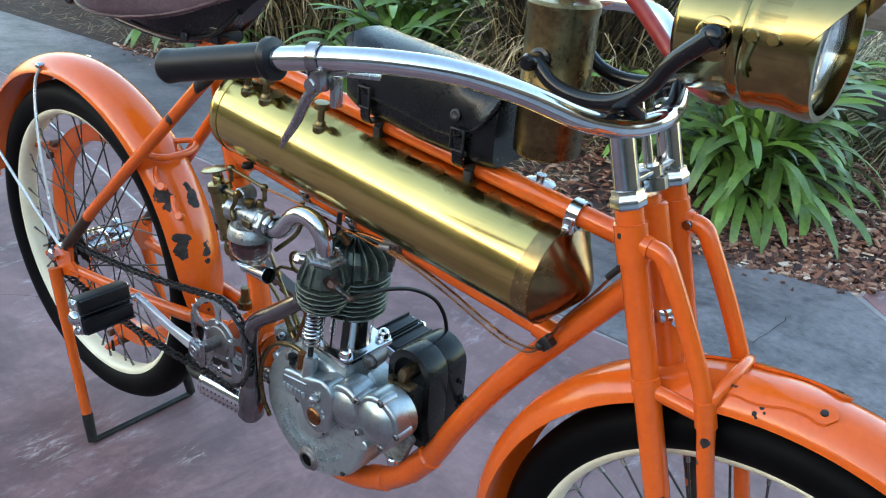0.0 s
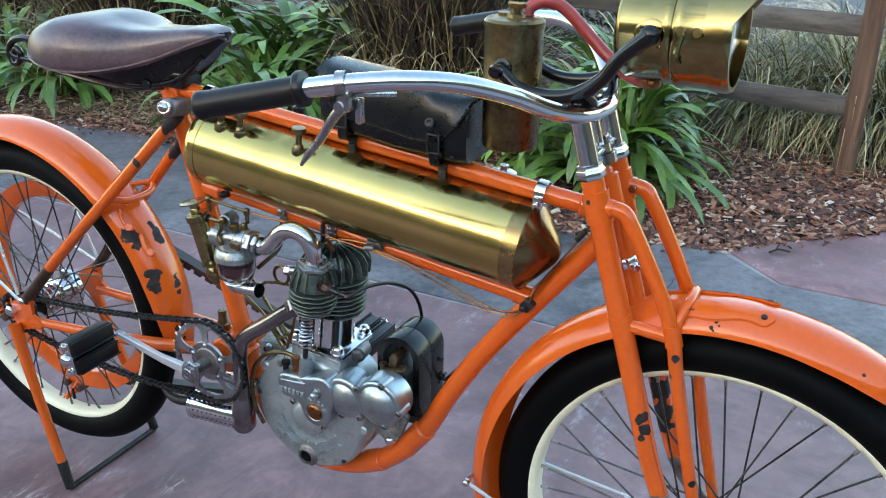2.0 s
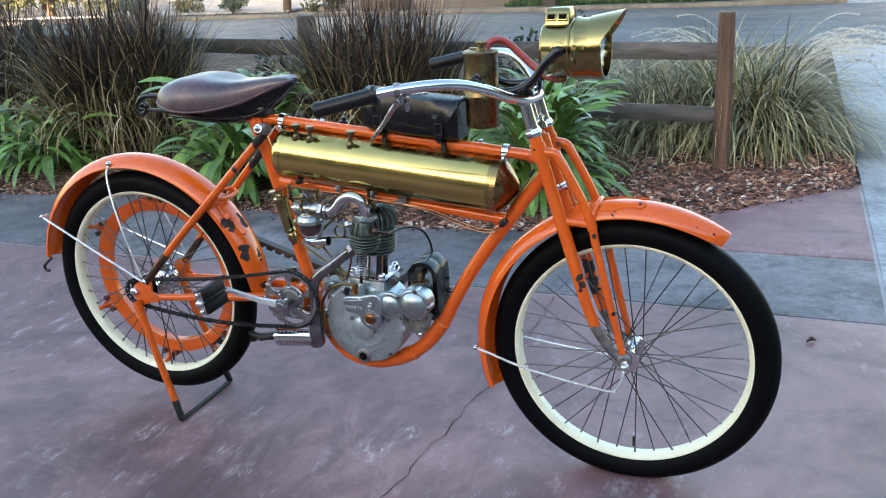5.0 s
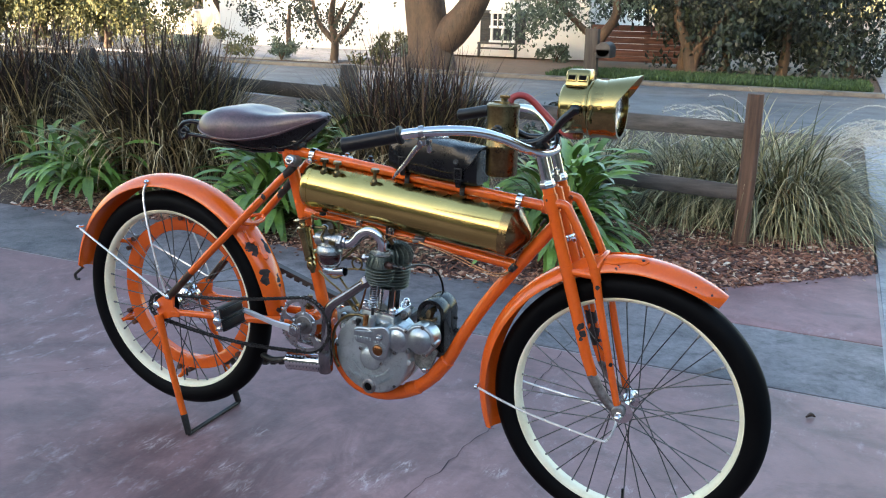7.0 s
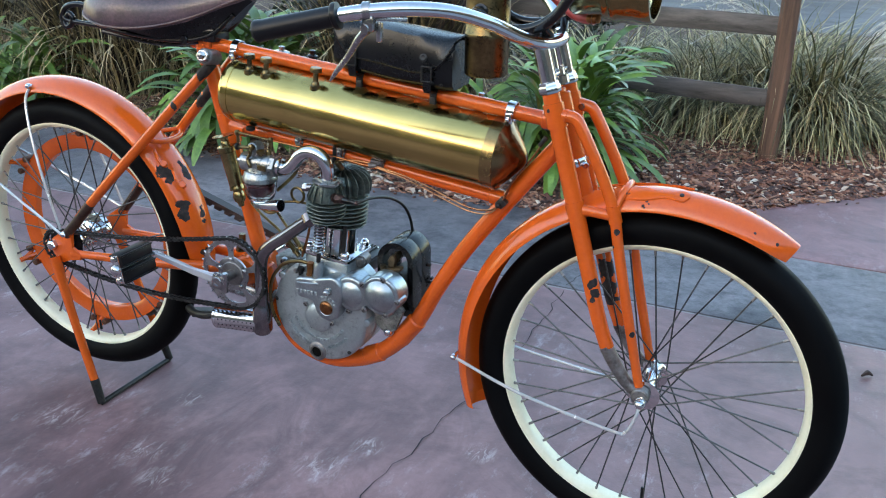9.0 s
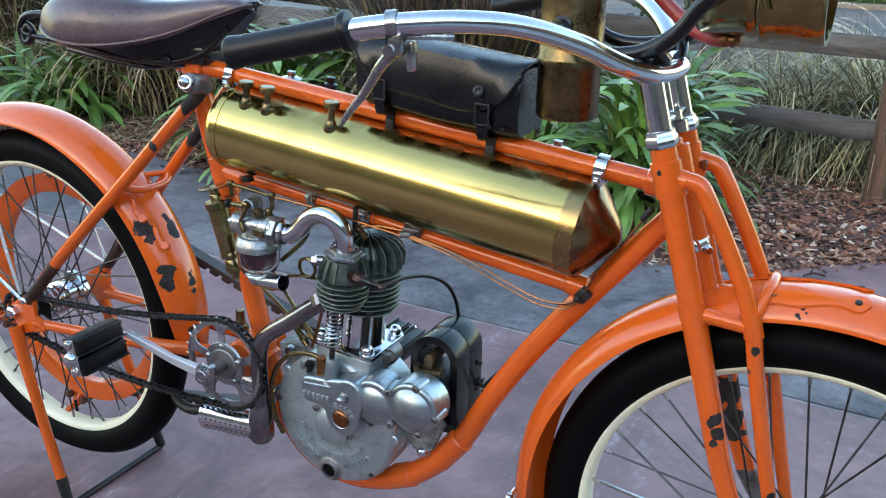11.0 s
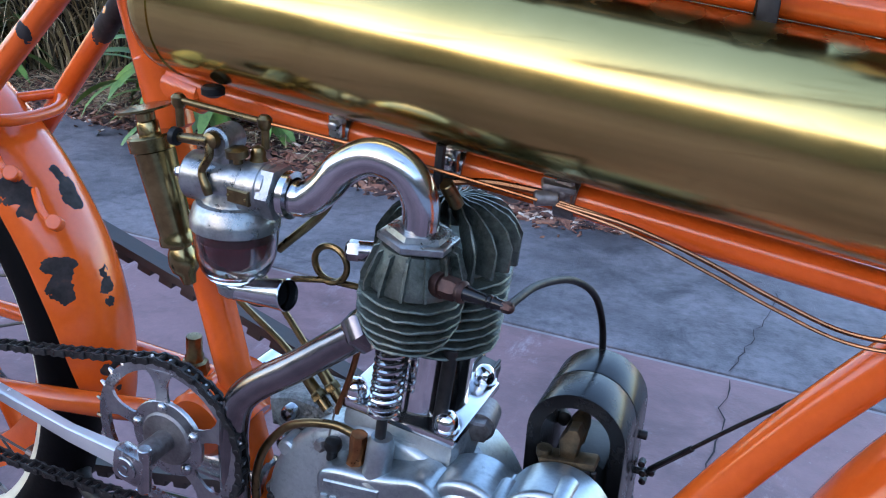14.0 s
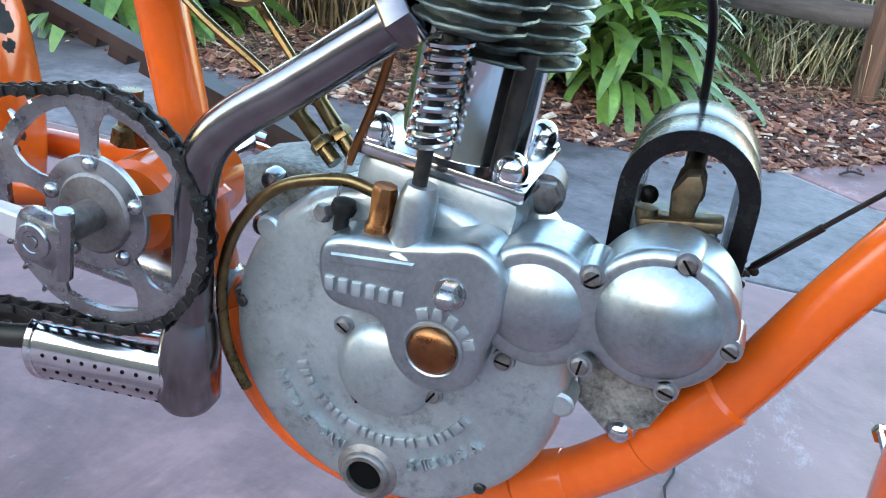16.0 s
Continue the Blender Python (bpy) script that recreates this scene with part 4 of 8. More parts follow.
# drum and sprocket on the rear hub
bpart("coaster_hub", lathe(B_(), (RX, -0.045, RZ), (0, 1, 0), [(0, 0.0), (0, 0.029), (0.006, 0.038), (0.012, 0.028), (0.018, 0.038), (0.024, 0.028), (0.03, 0.038), (0.036, 0.028), (0.042, 0.038), (0.05, 0.028), (0.056, 0.036), (0.062, 0.028), (0.08, 0.03), (0.085, 0.045), (0.1, 0.045), (0.1, 0)], 28), CHROME, "ribbed plated coaster hub", rear_wheel)


def sprocket(cx, cz, y, r, teeth, th):
    pts = []
    for i in range(teeth):
        for f, rr in ((0.0, r - 0.006), (0.28, r - 0.005), (0.42, r), (0.58, r), (0.72, r - 0.005)):
            a = 2 * math.pi * (i + f) / teeth
            pts.append((cx + rr * math.cos(a), cz + rr * math.sin(a)))
    return pts


bpart("rear_sprocket", plate(B_(), sprocket(RX, RZ, -0.07, 0.042, 11, 0), -0.074, -0.069, 0.0008, 1), STEEL_DARK, "small dark chain sprocket", rear_wheel)

# ---- frame ----
frame_bm = B_()
tube(frame_bm, [(0.385, 0, top_z(0.385)), (0.8, 0, top_z(0.8)), (1.22, 0, top_z(1.22))], 0.0145, 18)
tube(frame_bm, [(0.45, 0, low_z(0.45)), (0.8, 0, low_z(0.8)), (1.12, 0, low_z(1.12))], 0.0145, 18)
tube(frame_bm, [(0.402, 0, 0.945), (0.455, 0, 0.73), (0.50, 0, 0.54), (0.545, 0, 0.345)], 0.0185, 18)
tube(frame_bm, [(1.235, 0, 0.835), (1.125, 0, 0.694), (1.04, 0, 0.578), (0.977, 0, 0.475), (0.935, 0, 0.395), (0.892, 0, 0.335), (0.835, 0, 0.283), (0.775, 0, 0.252), (0.70, 0, 0.236), (0.625, 0, 0.253), (0.578, 0, 0.295), (0.548, 0, 0.35)], [0.017, 0.018, 0.018, 0.018, 0.019, 0.0205, 0.0205, 0.0205, 0.02, 0.02, 0.019, 0.018], 20)
bike_frame = bpart("frame", frame_bm, ORANGE, "orange enamelled tubular frame with small chips")
# lugs: sleeves proud of the tubes
for name, p, q, r in (("frame_lug", (1.19, 0, top_z(1.19)), (1.235, 0, top_z(1.235)), 0.0195), ("frame_lug", (1.09, 0, low_z(1.09)), (1.125, 0, low_z(1.125)), 0.017),
                      ("frame_lug", (0.93, 0, 0.388), (0.885, 0, 0.328), 0.0225), ("frame_lug", (0.80, 0, 0.265), (0.84, 0, 0.285), 0.0225), ("frame_lug", (0.446, 0, 0.775), (0.50, 0, 0.766), 0.0175),
                      ("frame_lug", (0.396, 0, 0.965), (0.412, 0, 0.905), 0.022), ("frame_lug", (0.37, 0, top_z(0.37)), (0.43, 0, top_z(0.43)), 0.0195), ("frame_lug", (0.442, 0, 0.80), (0.458, 0, 0.73), 0.021)):
    bpart(name, rod(B_(), p, q, r, n=20), ORANGE, "", bike_frame)
head = B_()
rod(head, (fork_x(0.93) - 0.012, 0, 0.93), (fork_x(0.80) - 0.012, 0, 0.80), 0.022, n=20)
bpart("head_tube", head, ORANGE, "orange head tube", bike_frame)
# bottom bracket and chain stays
bb = B_()
rod(bb, (0.50, -0.05, 0.438), (0.50, 0.05, 0.438), 0.036, n=24)
tube(bb, [(0.50, 0, 0.438), (0.53, 0, 0.42)], 0.03, 14, 2)
bpart("bottom_bracket", bb, ORANGE, "orange crank housing", bike_frame)
for s in (-1, 1):
    bpart("chain_stay", tube(B_(), [(0.48, s * 0.035, 0.44), (0.38, s * 0.052, 0.43), (0.2, s * 0.075, 0.418), (0.0, s * 0.09, 0.406)], [0.012, 0.0135, 0.012, 0.010], 14), ORANGE, "", bike_frame)
    bpart("seat_stay", tube(B_(), [(0.445, s * 0.038, 0.915), (0.27, s * 0.06, 0.742), (0.10, s * 0.085, 0.57), (0.0, s * 0.095, 0.462)], 0.0118, 14), ORANGE_STAY, "", bike_frame)
    bpart("stay_end", tube(B_(), [(0.083, s * 0.0876, 0.5515), (0.03, s * 0.0922, 0.4945), (-0.005, s * 0.096, 0.458)], [0.0122, 0.0123, 0.0122], 14), BROWN_STEEL, "stay end worn to bare dark metal", bike_frame)
    dr = B_()
    pts = [(-0.065, 0.43), (-0.05, 0.445), (-0.008, 0.472), (0.012, 0.458), (0.008, 0.425), (0.035, 0.412), (0.03, 0.395), (0.0, 0.392), (-0.03, 0.378), (-0.055, 0.395)]
    plate(dr, pts, s * 0.094 - 0.004, s * 0.094 + 0.004, 0.0015)
    bpart("axle_plate", dr, ORANGE, "orange axle plate", bike_frame)
    nut = B_()
    hexnut(nut, (RX, s * 0.098, RZ + 0.008), (0, s, 0), 0.014, 0.012, 0.004)
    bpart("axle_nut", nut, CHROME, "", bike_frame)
    bpart("stay_nut", hexnut(B_(), (-0.003, s * 0.104, 0.462), (0, s, 0), 0.008, 0.007, 0.003), CHROME, "", bike_frame)
bridge = B_()
tube(bridge, [(0.255, -0.062, 0.728), (0.275, -0.03, 0.718), (0.275, 0.03, 0.718), (0.255, 0.062, 0.728)], 0.0065, 12)
tube(bridge, [(0.255, -0.062, 0.728), (0.20, 0.0, 0.72), (0.255, 0.062, 0.728)], 0.0055, 12)
bpart("stay_bridge", bridge, ORANGE, "", bike_frame)
lug = B_()
rod(lug, (0.456, -0.075, 0.937), (0.442, -0.02, 0.925), 0.017, n=18)
bpart("seat_post_clamp", lug, STEEL_BARE, "dark worn clamp ear", bike_frame)
bolt = B_()
rod(bolt, (0.460, -0.086, 0.941), (0.455, -0.072, 0.936), 0.013, n=20)
hexnut(bolt, (0.460, -0.085, 0.941), (-0.15, -1, 0.15), 0.009, 0.007, 0.003)
bpart("clamp_bolt", bolt, NICKEL, "chrome clamp bolt head", bike_frame)


def clamp_band(name, x, zf, r, material, ear=True):
    b = B_()
    d = Vector((1, 0, -0.105)).normalized()
    o = Vector((x, 0, zf(x)))
    lathe(b, o - d * 0.008, d, [(0, r), (0, r + 0.003), (0.016, r + 0.003), (0.016, r)], 28)
    if ear:
        k = 1 if zf is low_z else -1
        block(b, (x, -r - 0.004, zf(x) + k * r * 0.6), (0.014, 0.010, 0.020), 0.002)
        hexnut(b, (x, -r - 0.008, zf(x) + k * r * 0.7), (0, -1, 0), 0.0055, 0.005, 0.002)
    return bpart(name, b, material, "bright metal pipe clamp", bike_frame)


clamp_band("tank_clamp", 1.128, top_z, 0.0168, CHROME)
clamp_band("tank_clamp", 0.49, top_z, 0.0168, CHROME)
for x in (0.648, 0.752, 0.846):
    clamp_band("lower_clamp", x, low_z, 0.0148, STEEL_BARE if x > 0.8 else NICKEL, True)
br3 = B_()
block(br3, (0.842, -0.022, low_z(0.84) + 0.013), (0.026, 0.018, 0.006), 0.002, pose(0, 0, 0, 0, 8, 20))
rod(br3, (0.828, -0.036, low_z(0.828) + 0.004), (0.844, -0.028, low_z(0.844) + 0.006), 0.006, n=12)
bpart("cable_bracket", br3, STEEL_BARE, "dark lever bracket", bike_frame)

# ---- tank: a round brass shell hung between the two tubes ----
TX0, TX1, TR = 0.484, 1.118, 0.0710


def tank_axis(x):
    return Vector((x, -0.010, 0.8270 - 0.105 * (x - 0.8)))


def tank_ring(x, r, n=56):
    """A circle square to the tank's axis."""
    up = Vector((0.105, 0, 1)).normalized()
    return [tank_axis(x) + Vector((0, r * math.cos(2 * math.pi * i / n), 0)) + up * r * math.sin(2 * math.pi * i / n) for i in range(n)]


def loft(bm, rings, cap=True):
    R = [[bm.verts.new(p) for p in r] for r in rings]
    n = len(R[0])
    for A, C in zip(R, R[1:]):
        for i in range(n):
            bm.faces.new((A[i], A[(i + 1) % n], C[(i + 1) % n], C[i]))
    if cap:
        bm.faces.new(R[0])
        bm.faces.new(R[-1])
    return bm


tank = bpart("fuel_tank", loft(B_(), [tank_ring(TX0 + a, TR + b) for a, b in ((0, -0.010), (0.002, -0.004), (0.007, -0.001), (0.014, 0), (0.2, 0), (0.4, 0), (TX1 - TX0 - 0.022, 0), (TX1 - TX0, 0))], True), BRASS, "brushed brass torpedo tank with a soft sheen", None, 30)
nose = loft(B_(), [tank_ring(TX1 - 0.001, TR - 0.0004), tank_ring(TX1 + 0.002, TR - 0.0025), tank_ring(TX1 + 0.020, TR * 0.66), tank_ring(TX1 + 0.036, TR * 0.36), tank_ring(TX1 + 0.044, TR * 0.20), tank_ring(TX1 + 0.047, TR * 0.08)])
bpart("tank_nose", nose, NOSE_BRASS, "coppery brass cone end of the tank", tank)
for x, w, mt in ((TX1 - 0.011, 0.0235, BAND_BRASS), (TX1 - 0.0245, 0.003, BRASS), (TX0 + 0.020, 0.010, BRASS)):
    bpart("tank_band", loft(B_(), [tank_ring(x - w / 2, TR - 0.001), tank_ring(x - w / 2, TR + 0.0010), tank_ring(x + w / 2, TR + 0.0010), tank_ring(x + w / 2, TR - 0.001)], False), mt, "soldered seam band", tank)
for x, y, r, top in ((0.552, -0.050, 0.0125, 0.948), (0.594, -0.050, 0.0125, 0.944), (0.7145, -0.050, 0.0125, 0.934), (0.574, 0.035, 0.018, 0.955), (0.652, 0.035, 0.011, 0.953), (1.046, 0.029, 0.021, 0.903)):
    o = tank_axis(x)
    foot = o.z + math.sqrt(TR ** 2 - (y - o.y) ** 2) - 0.006
    h = top - foot
    cap = B_()
    if y < 0:
        lathe(cap, (x, y, foot), (0.1, 0, 1), [(0, 0), (0, 0.0115), (0.007, 0.011), (0.009, 0.0085), (0.014, 0.0075), (0.016, 0.0055), (h - 0.012, 0.005), (h - 0.010, r * 0.95), (h - 0.005, r), (h - 0.001, r * 0.9), (h, 0)], 24)
        bpart("filler_cap", cap, BRASS_OLD, "tarnished brass tap knob", tank)
    else:
        lathe(cap, (x, y, foot), (0.1, 0, 1), [(0, 0), (0, 0.013), (h - 0.024, 0.012), (h - 0.022, r), (h - 0.013, r), (h - 0.011, r * 0.7), (h - 0.010, 0.006), (h - 0.002, 0.007), (h, 0)], 24)
        bpart("filler_cap", cap, NICKEL if r > 0.015 else BLACK_ENAMEL, "plated disc filler cap" if r > 0.015 else "small dark cap", tank)

# ---- fork ----
fork = bpart("fork", rod(B_(), (fork_x(0.925), 0, 0.925), (fork_x(0.715) + 0.006, 0, 0.715), 0.018, n=20), ORANGE_FORK, "orange truss fork with chipped paint")
FY = 0.054
fk = lambda z, s, dx=0.0: (fork_x(z) + dx, s * FY, z)
for s in (-1, 1):
    bpart("fork_tube", tube(B_(), [fk(0.936, s), fk(0.74, s), fk(0.60, s), fk(0.51, s), (1.367, s * FY, 0.445)], [0.0165, 0.0165, 0.016, 0.0150, 0.0140], 18), ORANGE_FORK, "", fork)
    bpart("fork_end", tube(B_(), [(1.363, s * FY, 0.452), (1.386, s * FY, 0.414), (1.412, s * FY, 0.380), (FX - 0.010, s * FY, 0.362)], [0.0145, 0.0135, 0.0125, 0.012], 16), STEEL_BARE, "bare worn steel fork end", fork)
    bpart("truss_tube", tube(B_(), [(1.236, s * FY, 0.893), (1.256, s * FY, 0.8935), (1.270, s * FY, 0.889), (1.281, s * FY, 0.873), (1.301, s * FY, 0.838), (1.325, s * FY, 0.793), (1.347, s * FY, 0.745), (1.359, s * FY, 0.705), (1.369, s * FY, 0.655), (1.400, s * FY, 0.522), (1.437, s * FY, 0.372)], [0.0115, 0.0115, 0.0115, 0.0115, 0.0112, 0.011, 0.0112, 0.011, 0.0105, 0.010, 0.009], 14), ORANGE_FORK, "", fork)
    lugs = B_()
    lugs2 = B_()
    tube(lugs, [fk(0.915, s), fk(0.872, s)], 0.0195, 18, 2)
    tube(lugs, [fk(0.895, s), (1.253, s * FY, 0.893)], 0.0135, 14, 2)
    tube(lugs2, [fk(0.735, s), fk(0.714, s)], 0.0178, 18, 2)
    tube(lugs2, [(fork_x(0.722), s * FY, 0.722), (1.356, s * FY, 0.718)], 0.010, 14, 2)
    tube(lugs2, [(1.350, s * FY, 0.738), (1.359, s * FY, 0.706)], 0.0130, 14, 2)
    bpart("fork_lug", lugs, ORANGE_FORK, "", fork)
    bpart("fork_lug", lugs2, ORANGE_FORK, "", fork)
    kn = B_()
    rod(kn, (FX - 0.004, s * 0.05, FZ + 0.006), (FX - 0.004, s * 0.072, FZ + 0.006), 0.018, n=18)
    bpart("axle_eye", kn, STEEL_BARE, "rusty axle eye", fork)
    an = B_()
    lathe(an, (FX, s * 0.070, FZ), (0, s, 0), [(0, 0), (0, 0.012), (0.006, 0.012), (0.007, 0.010), (0.014, 0.011), (0.020, 0.009), (0.024, 0.005), (0.025, 0)], 18)
    bpart("axle_cap", an, CHROME, "chrome acorn axle nut", fork)
    st = B_()
    rod(st, fk(0.940, s), fk(1.018, s), 0.0148, n=20)
    lathe(st, fk(0.932, s), (-0.294, 0, 1), [(0, 0.0170), (0, 0.0190), (0.002, 0.0205), (0.012, 0.0205), (0.014, 0.0190), (0.016, 0.0182), (0.021, 0.0180), (0.022, 0.0150)], 6)
    bpart("handlebar_stem", st, STEM_NICKEL, "chrome handlebar stem with hexagon collar", fork)
crown = B_()
for z, r, h in ((0.955, 0.0155, 0.012), (0.940, 0.021, 0.014)):
    lathe(crown, (fork_x(z), 0, z), (-0.294, 0, 1), [(0, 0), (0, r), (h, r), (h, 0)], 20)
rod(crown, (fork_x(0.965), 0, 0.965), (fork_x(1.02), 0, 1.02), 0.006, n=12)
block(crown, (fork_x(0.962), 0, 0.962), (0.022, 0.10, 0.008), 0.003)
bpart("steering_head_nut", crown, STEM_NICKEL, "chrome head nuts", fork)
cl = B_()
z = 0.795
lathe(cl, (fork_x(z + 0.008), 0, z + 0.008), (0.294, 0, -1), [(0, 0.018), (0, 0.0215), (0.002, 0.0228), (0.013, 0.0228), (0.016, 0.0215), (0.016, 0.018)], 20)
rod(cl, (fork_x(z) + 0.019, -0.004, z), (fork_x(z) + 0.026, -0.016, z), 0.0055, n=14)
bpart("spring_clamp", cl, CHROME, "chrome clamp with bolt", fork)
lk = B_()
rod(lk, (1.252, 0.038, 0.893), (1.252, 0.068, 0.893), 0.006, n=14)
bpart("truss_bolt", lk, NICKEL, "", fork)
# scrolled fender saddle
scr = B_()
def on_fender(a, t, up):
    rr = 0.413 - 0.030 * abs(t) ** 2.6 + up
    return Vector((FX + rr * math.cos(radians(a)), 0.052 * t, FZ + rr * math.sin(radians(a))))


for s in (-1, 1):
    strip = []
    for k in range(25):
        f = k / 24
        a = 110 - 25 * f
        mid = 0.62 - 0.10 * f + 0.05 * math.sin(f * 11)
        w = 0.30 * (1 - f) ** 1.4 + 0.10 + 0.05 * math.sin(f * 15) * (f > 0.25) + 0.07 * math.exp(-((f - 0.93) / 0.06) ** 2)
        if k == 24:
            w = 0.04
        strip.append([on_fender(a, s * (mid - w), 0.0005), on_fender(a, s * (mid - w), 0.004), on_fender(a, s * mid, 0.005), on_fender(a, s * min(0.99, mid + w), 0.004), on_fender(a, s * min(0.99, mid + w), 0.0005)])
    loft(scr, strip)
    rv = on_fender(87, s * 0.52, 0.004)
    bpart("bracket_rivet", lathe(B_(), rv, (0, s * 0.4, 1), [(0, 0.0045), (0.002, 0.004), (0.003, 0)], 12), STEEL_DARK, "", fork)
tube(scr, [(1.356, -0.054, 0.728), (1.360, -0.045, 0.748), (1.366, -0.02, 0.764), (1.366, 0.02, 0.764), (1.360, 0.045, 0.748), (1.356, 0.054, 0.728)], 0.0075, 12)
bpart("fender_saddle", scr, ORANGE_FORK, "orange scrolled fender bracket", fork)

# ---- fenders ----


def fender(cx, cz, r, a0, a1, half, material, label, n=60, flare=0.0):
    bm = B_()
    rows = []
    m = 12
    for i in range(n + 1):
        a = radians(a0 + (a1 - a0) * i / n)
        row_o, row_i = [], []
        tip = 1.0
        if i < 8:
            tip = (0.40, 0.62, 0.74, 0.82, 0.88, 0.92, 0.95, 0.98)[i]
        if flare and i > n - 8:
            tip = 1.0 + flare * (i - n + 8) / 8
        if i == n:
            tip *= 0.4
        for k in range(m + 1):
            t = -1 + 2 * k / m
            y = half * t * tip
            drop = 0.030 * (abs(t) ** 2.6) + (0.002 if abs(t) > 0.95 else 0)
            for lst, off in ((row_o, 0.0), (row_i, -0.0022)):
                rr = r - drop + off
                lst.append(bm.verts.new((cx + rr * math.cos(a), y, cz + rr * math.sin(a))))
        rows.append((row_o, row_i))
    for (o1, i1), (o2, i2) in zip(rows, rows[1:]):
        for k in range(m):
            bm.faces.new((o1[k], o1[k + 1], o2[k + 1], o2[k]))
            bm.faces.new((i1[k], i2[k], i2[k + 1], i1[k + 1]))
        bm.faces.new((o1[0], o2[0], i2[0], i1[0]))
        bm.faces.new((o1[m], i1[m], i2[m], o2[m]))
    for o, i_ in (rows[0], rows[-1]):
        for k in range(m):
            bm.faces.new((o[k], i_[k], i_[k + 1], o[k + 1]))
    return bm


front_fender = bpart("front_fender", fender(FX, FZ, 0.413, 56, 202, 0.052, None, ""), ORANGE_FENDER, "orange front fender with a torn tip and scratches")
rear_fender = bpart("rear_fender", fender(RX, RZ, 0.420, -3, 172, 0.055, None, ""), ORANGE_FENDER, "orange rear fender with flaked paint")


def stay(parent, pts, r=0.0034, mat=None, label="thin plated fender stay"):
    bpart("fender_stay", tube(B_(), pts, r, 8), mat or PEDAL_STEEL, label, parent)


for s in (-1, 1):
    stay(front_fender, [(1.047, s * 0.062, 0.351), (1.2, s * 0.085, 0.318), (1.395, s * 0.098, 0.293), (1.428, s * 0.10, 0.30), (1.443, s * 0.096, 0.335), (1.446, s * 0.088, 0.357)])
    stay(rear_fender, [(-0.106, s * 0.053, 0.808), (-0.112, s * 0.064, 0.775), (-0.090, s * 0.082, 0.70), (-0.050, s * 0.10, 0.59), (-0.010, s * 0.108, 0.475)])
    stay(rear_fender, [(-0.405, s * 0.062, 0.628), (-0.2, s * 0.09, 0.545), (-0.005, s * 0.110, 0.462)])
    for par, p in ((front_fender, (1.044, s * 0.06, 0.352)), (rear_fender, (-0.106, s * 0.050, 0.814)), (rear_fender, (-0.408, s * 0.06, 0.63))):
        b = B_()
        hexnut(b, p, (0, s, 0), 0.007, 0.008, 0.003)
        rod(b, (p[0], p[1] - s * 0.02, p[2]), p, 0.0035, n=8)
        bpart("stay_bolt", b, CHROME, "", par)
hook = B_()
tube(hook, [(-0.455, -0.02, 0.47), (-0.475, -0.02, 0.455), (-0.492, -0.02, 0.44), (-0.488, -0.02, 0.425), (-0.475, -0.02, 0.425)], 0.005, 8)
bpart("stand_hook", hook, STEEL_DARK, "dark stand catch hook", rear_fender)
for x, z, a in ((0.285, 0.665, 0), (0.335, 0.622, 0)):
    b = B_()
    rod(b, (x, -0.04, z), (x + 0.008, -0.052, z + 0.008), 0.008, n=12)
    tube(b, [(x - 0.03, -0.036, z + 0.03), (x - 0.012, -0.047, z + 0.016), (x, -0.046, z)], 0.004, 8)
    bpart("fender_rivet", b, ORANGE_FENDER, "", rear_fender)

# ---- rear stand ----
bar_bm = B_()
tube(bar_bm, [(0.068, -0.131, 0.008), (0.068, 0.131, 0.008)], 0.007, 10, 2)
rear_stand = bpart("rear_stand", bar_bm, STEEL_DARK, "orange rear stand with a dark iron cross bar")
for s in (-1, 1):
    bpart("stand_leg", tube(B_(), [(-0.045, s * 0.108, 0.395), (-0.005, s * 0.117, 0.25), (0.052, s * 0.1275, 0.068)], [0.014, 0.011, 0.011], 14), ORANGE, "orange stand leg", rear_stand)
    feet = B_()
    tube(feet, [(0.0505, s * 0.1272, 0.073), (0.069, s * 0.131, 0.009)], [0.0122, 0.0105], 12, 2)
    bpart("stand_foot", feet, STEEL_DARK, "dark worn iron stand foot", rear_stand)

# ---- pedals, cranks, chain ----
CHAINWHEEL = surface("worn_chainwheel_steel", (0.20, 0.20, 0.205), (0.40, 0.40, 0.405), (0.2, 0.38), 0.95, 30, 200, 0.2, 0.0005)
CX, CZ = 0.497, 0.447
chainwheel = bpart("chain_wheel", lathe(B_(), (CX, -0.082, CZ), (0, 1, 0), [(-0.005, 0.0735), (-0.005, 0.084), (0.0, 0.084), (0.0, 0.0735)], 52, True), CHAINWHEEL, "plated chain wheel with scalloped openings")
teeth = B_()
for i in range(26):
    a = 2 * math.pi * i / 26
    rod(teeth, (CX + 0.082 * math.cos(a), -0.085, CZ + 0.082 * math.sin(a)), (CX + 0.0895 * math.cos(a), -0.085, CZ + 0.0895 * math.sin(a)), 0.0032, 0.0016, 6)
bpart("sprocket_teeth", teeth, CHAINWHEEL, "", chainwheel)
bpart("chain_wheel_centre", lathe(B_(), (CX, -0.09, CZ), (0, 1, 0), [(0, 0), (0, 0.027), (0.002, 0.029), (0.006, 0.029), (0.006, 0)], 30), STEEL_BARE, "dull steel hub disc", chainwheel)
bpart("chain_wheel_star", lathe(B_(), (CX, -0.0876, CZ), (0, 1, 0), [(0, 0), (0, 0.0405), (0.001, 0.0415), (0.0045, 0.0415), (0.0045, 0)], 40), CHAINWHEEL, "", chainwheel)
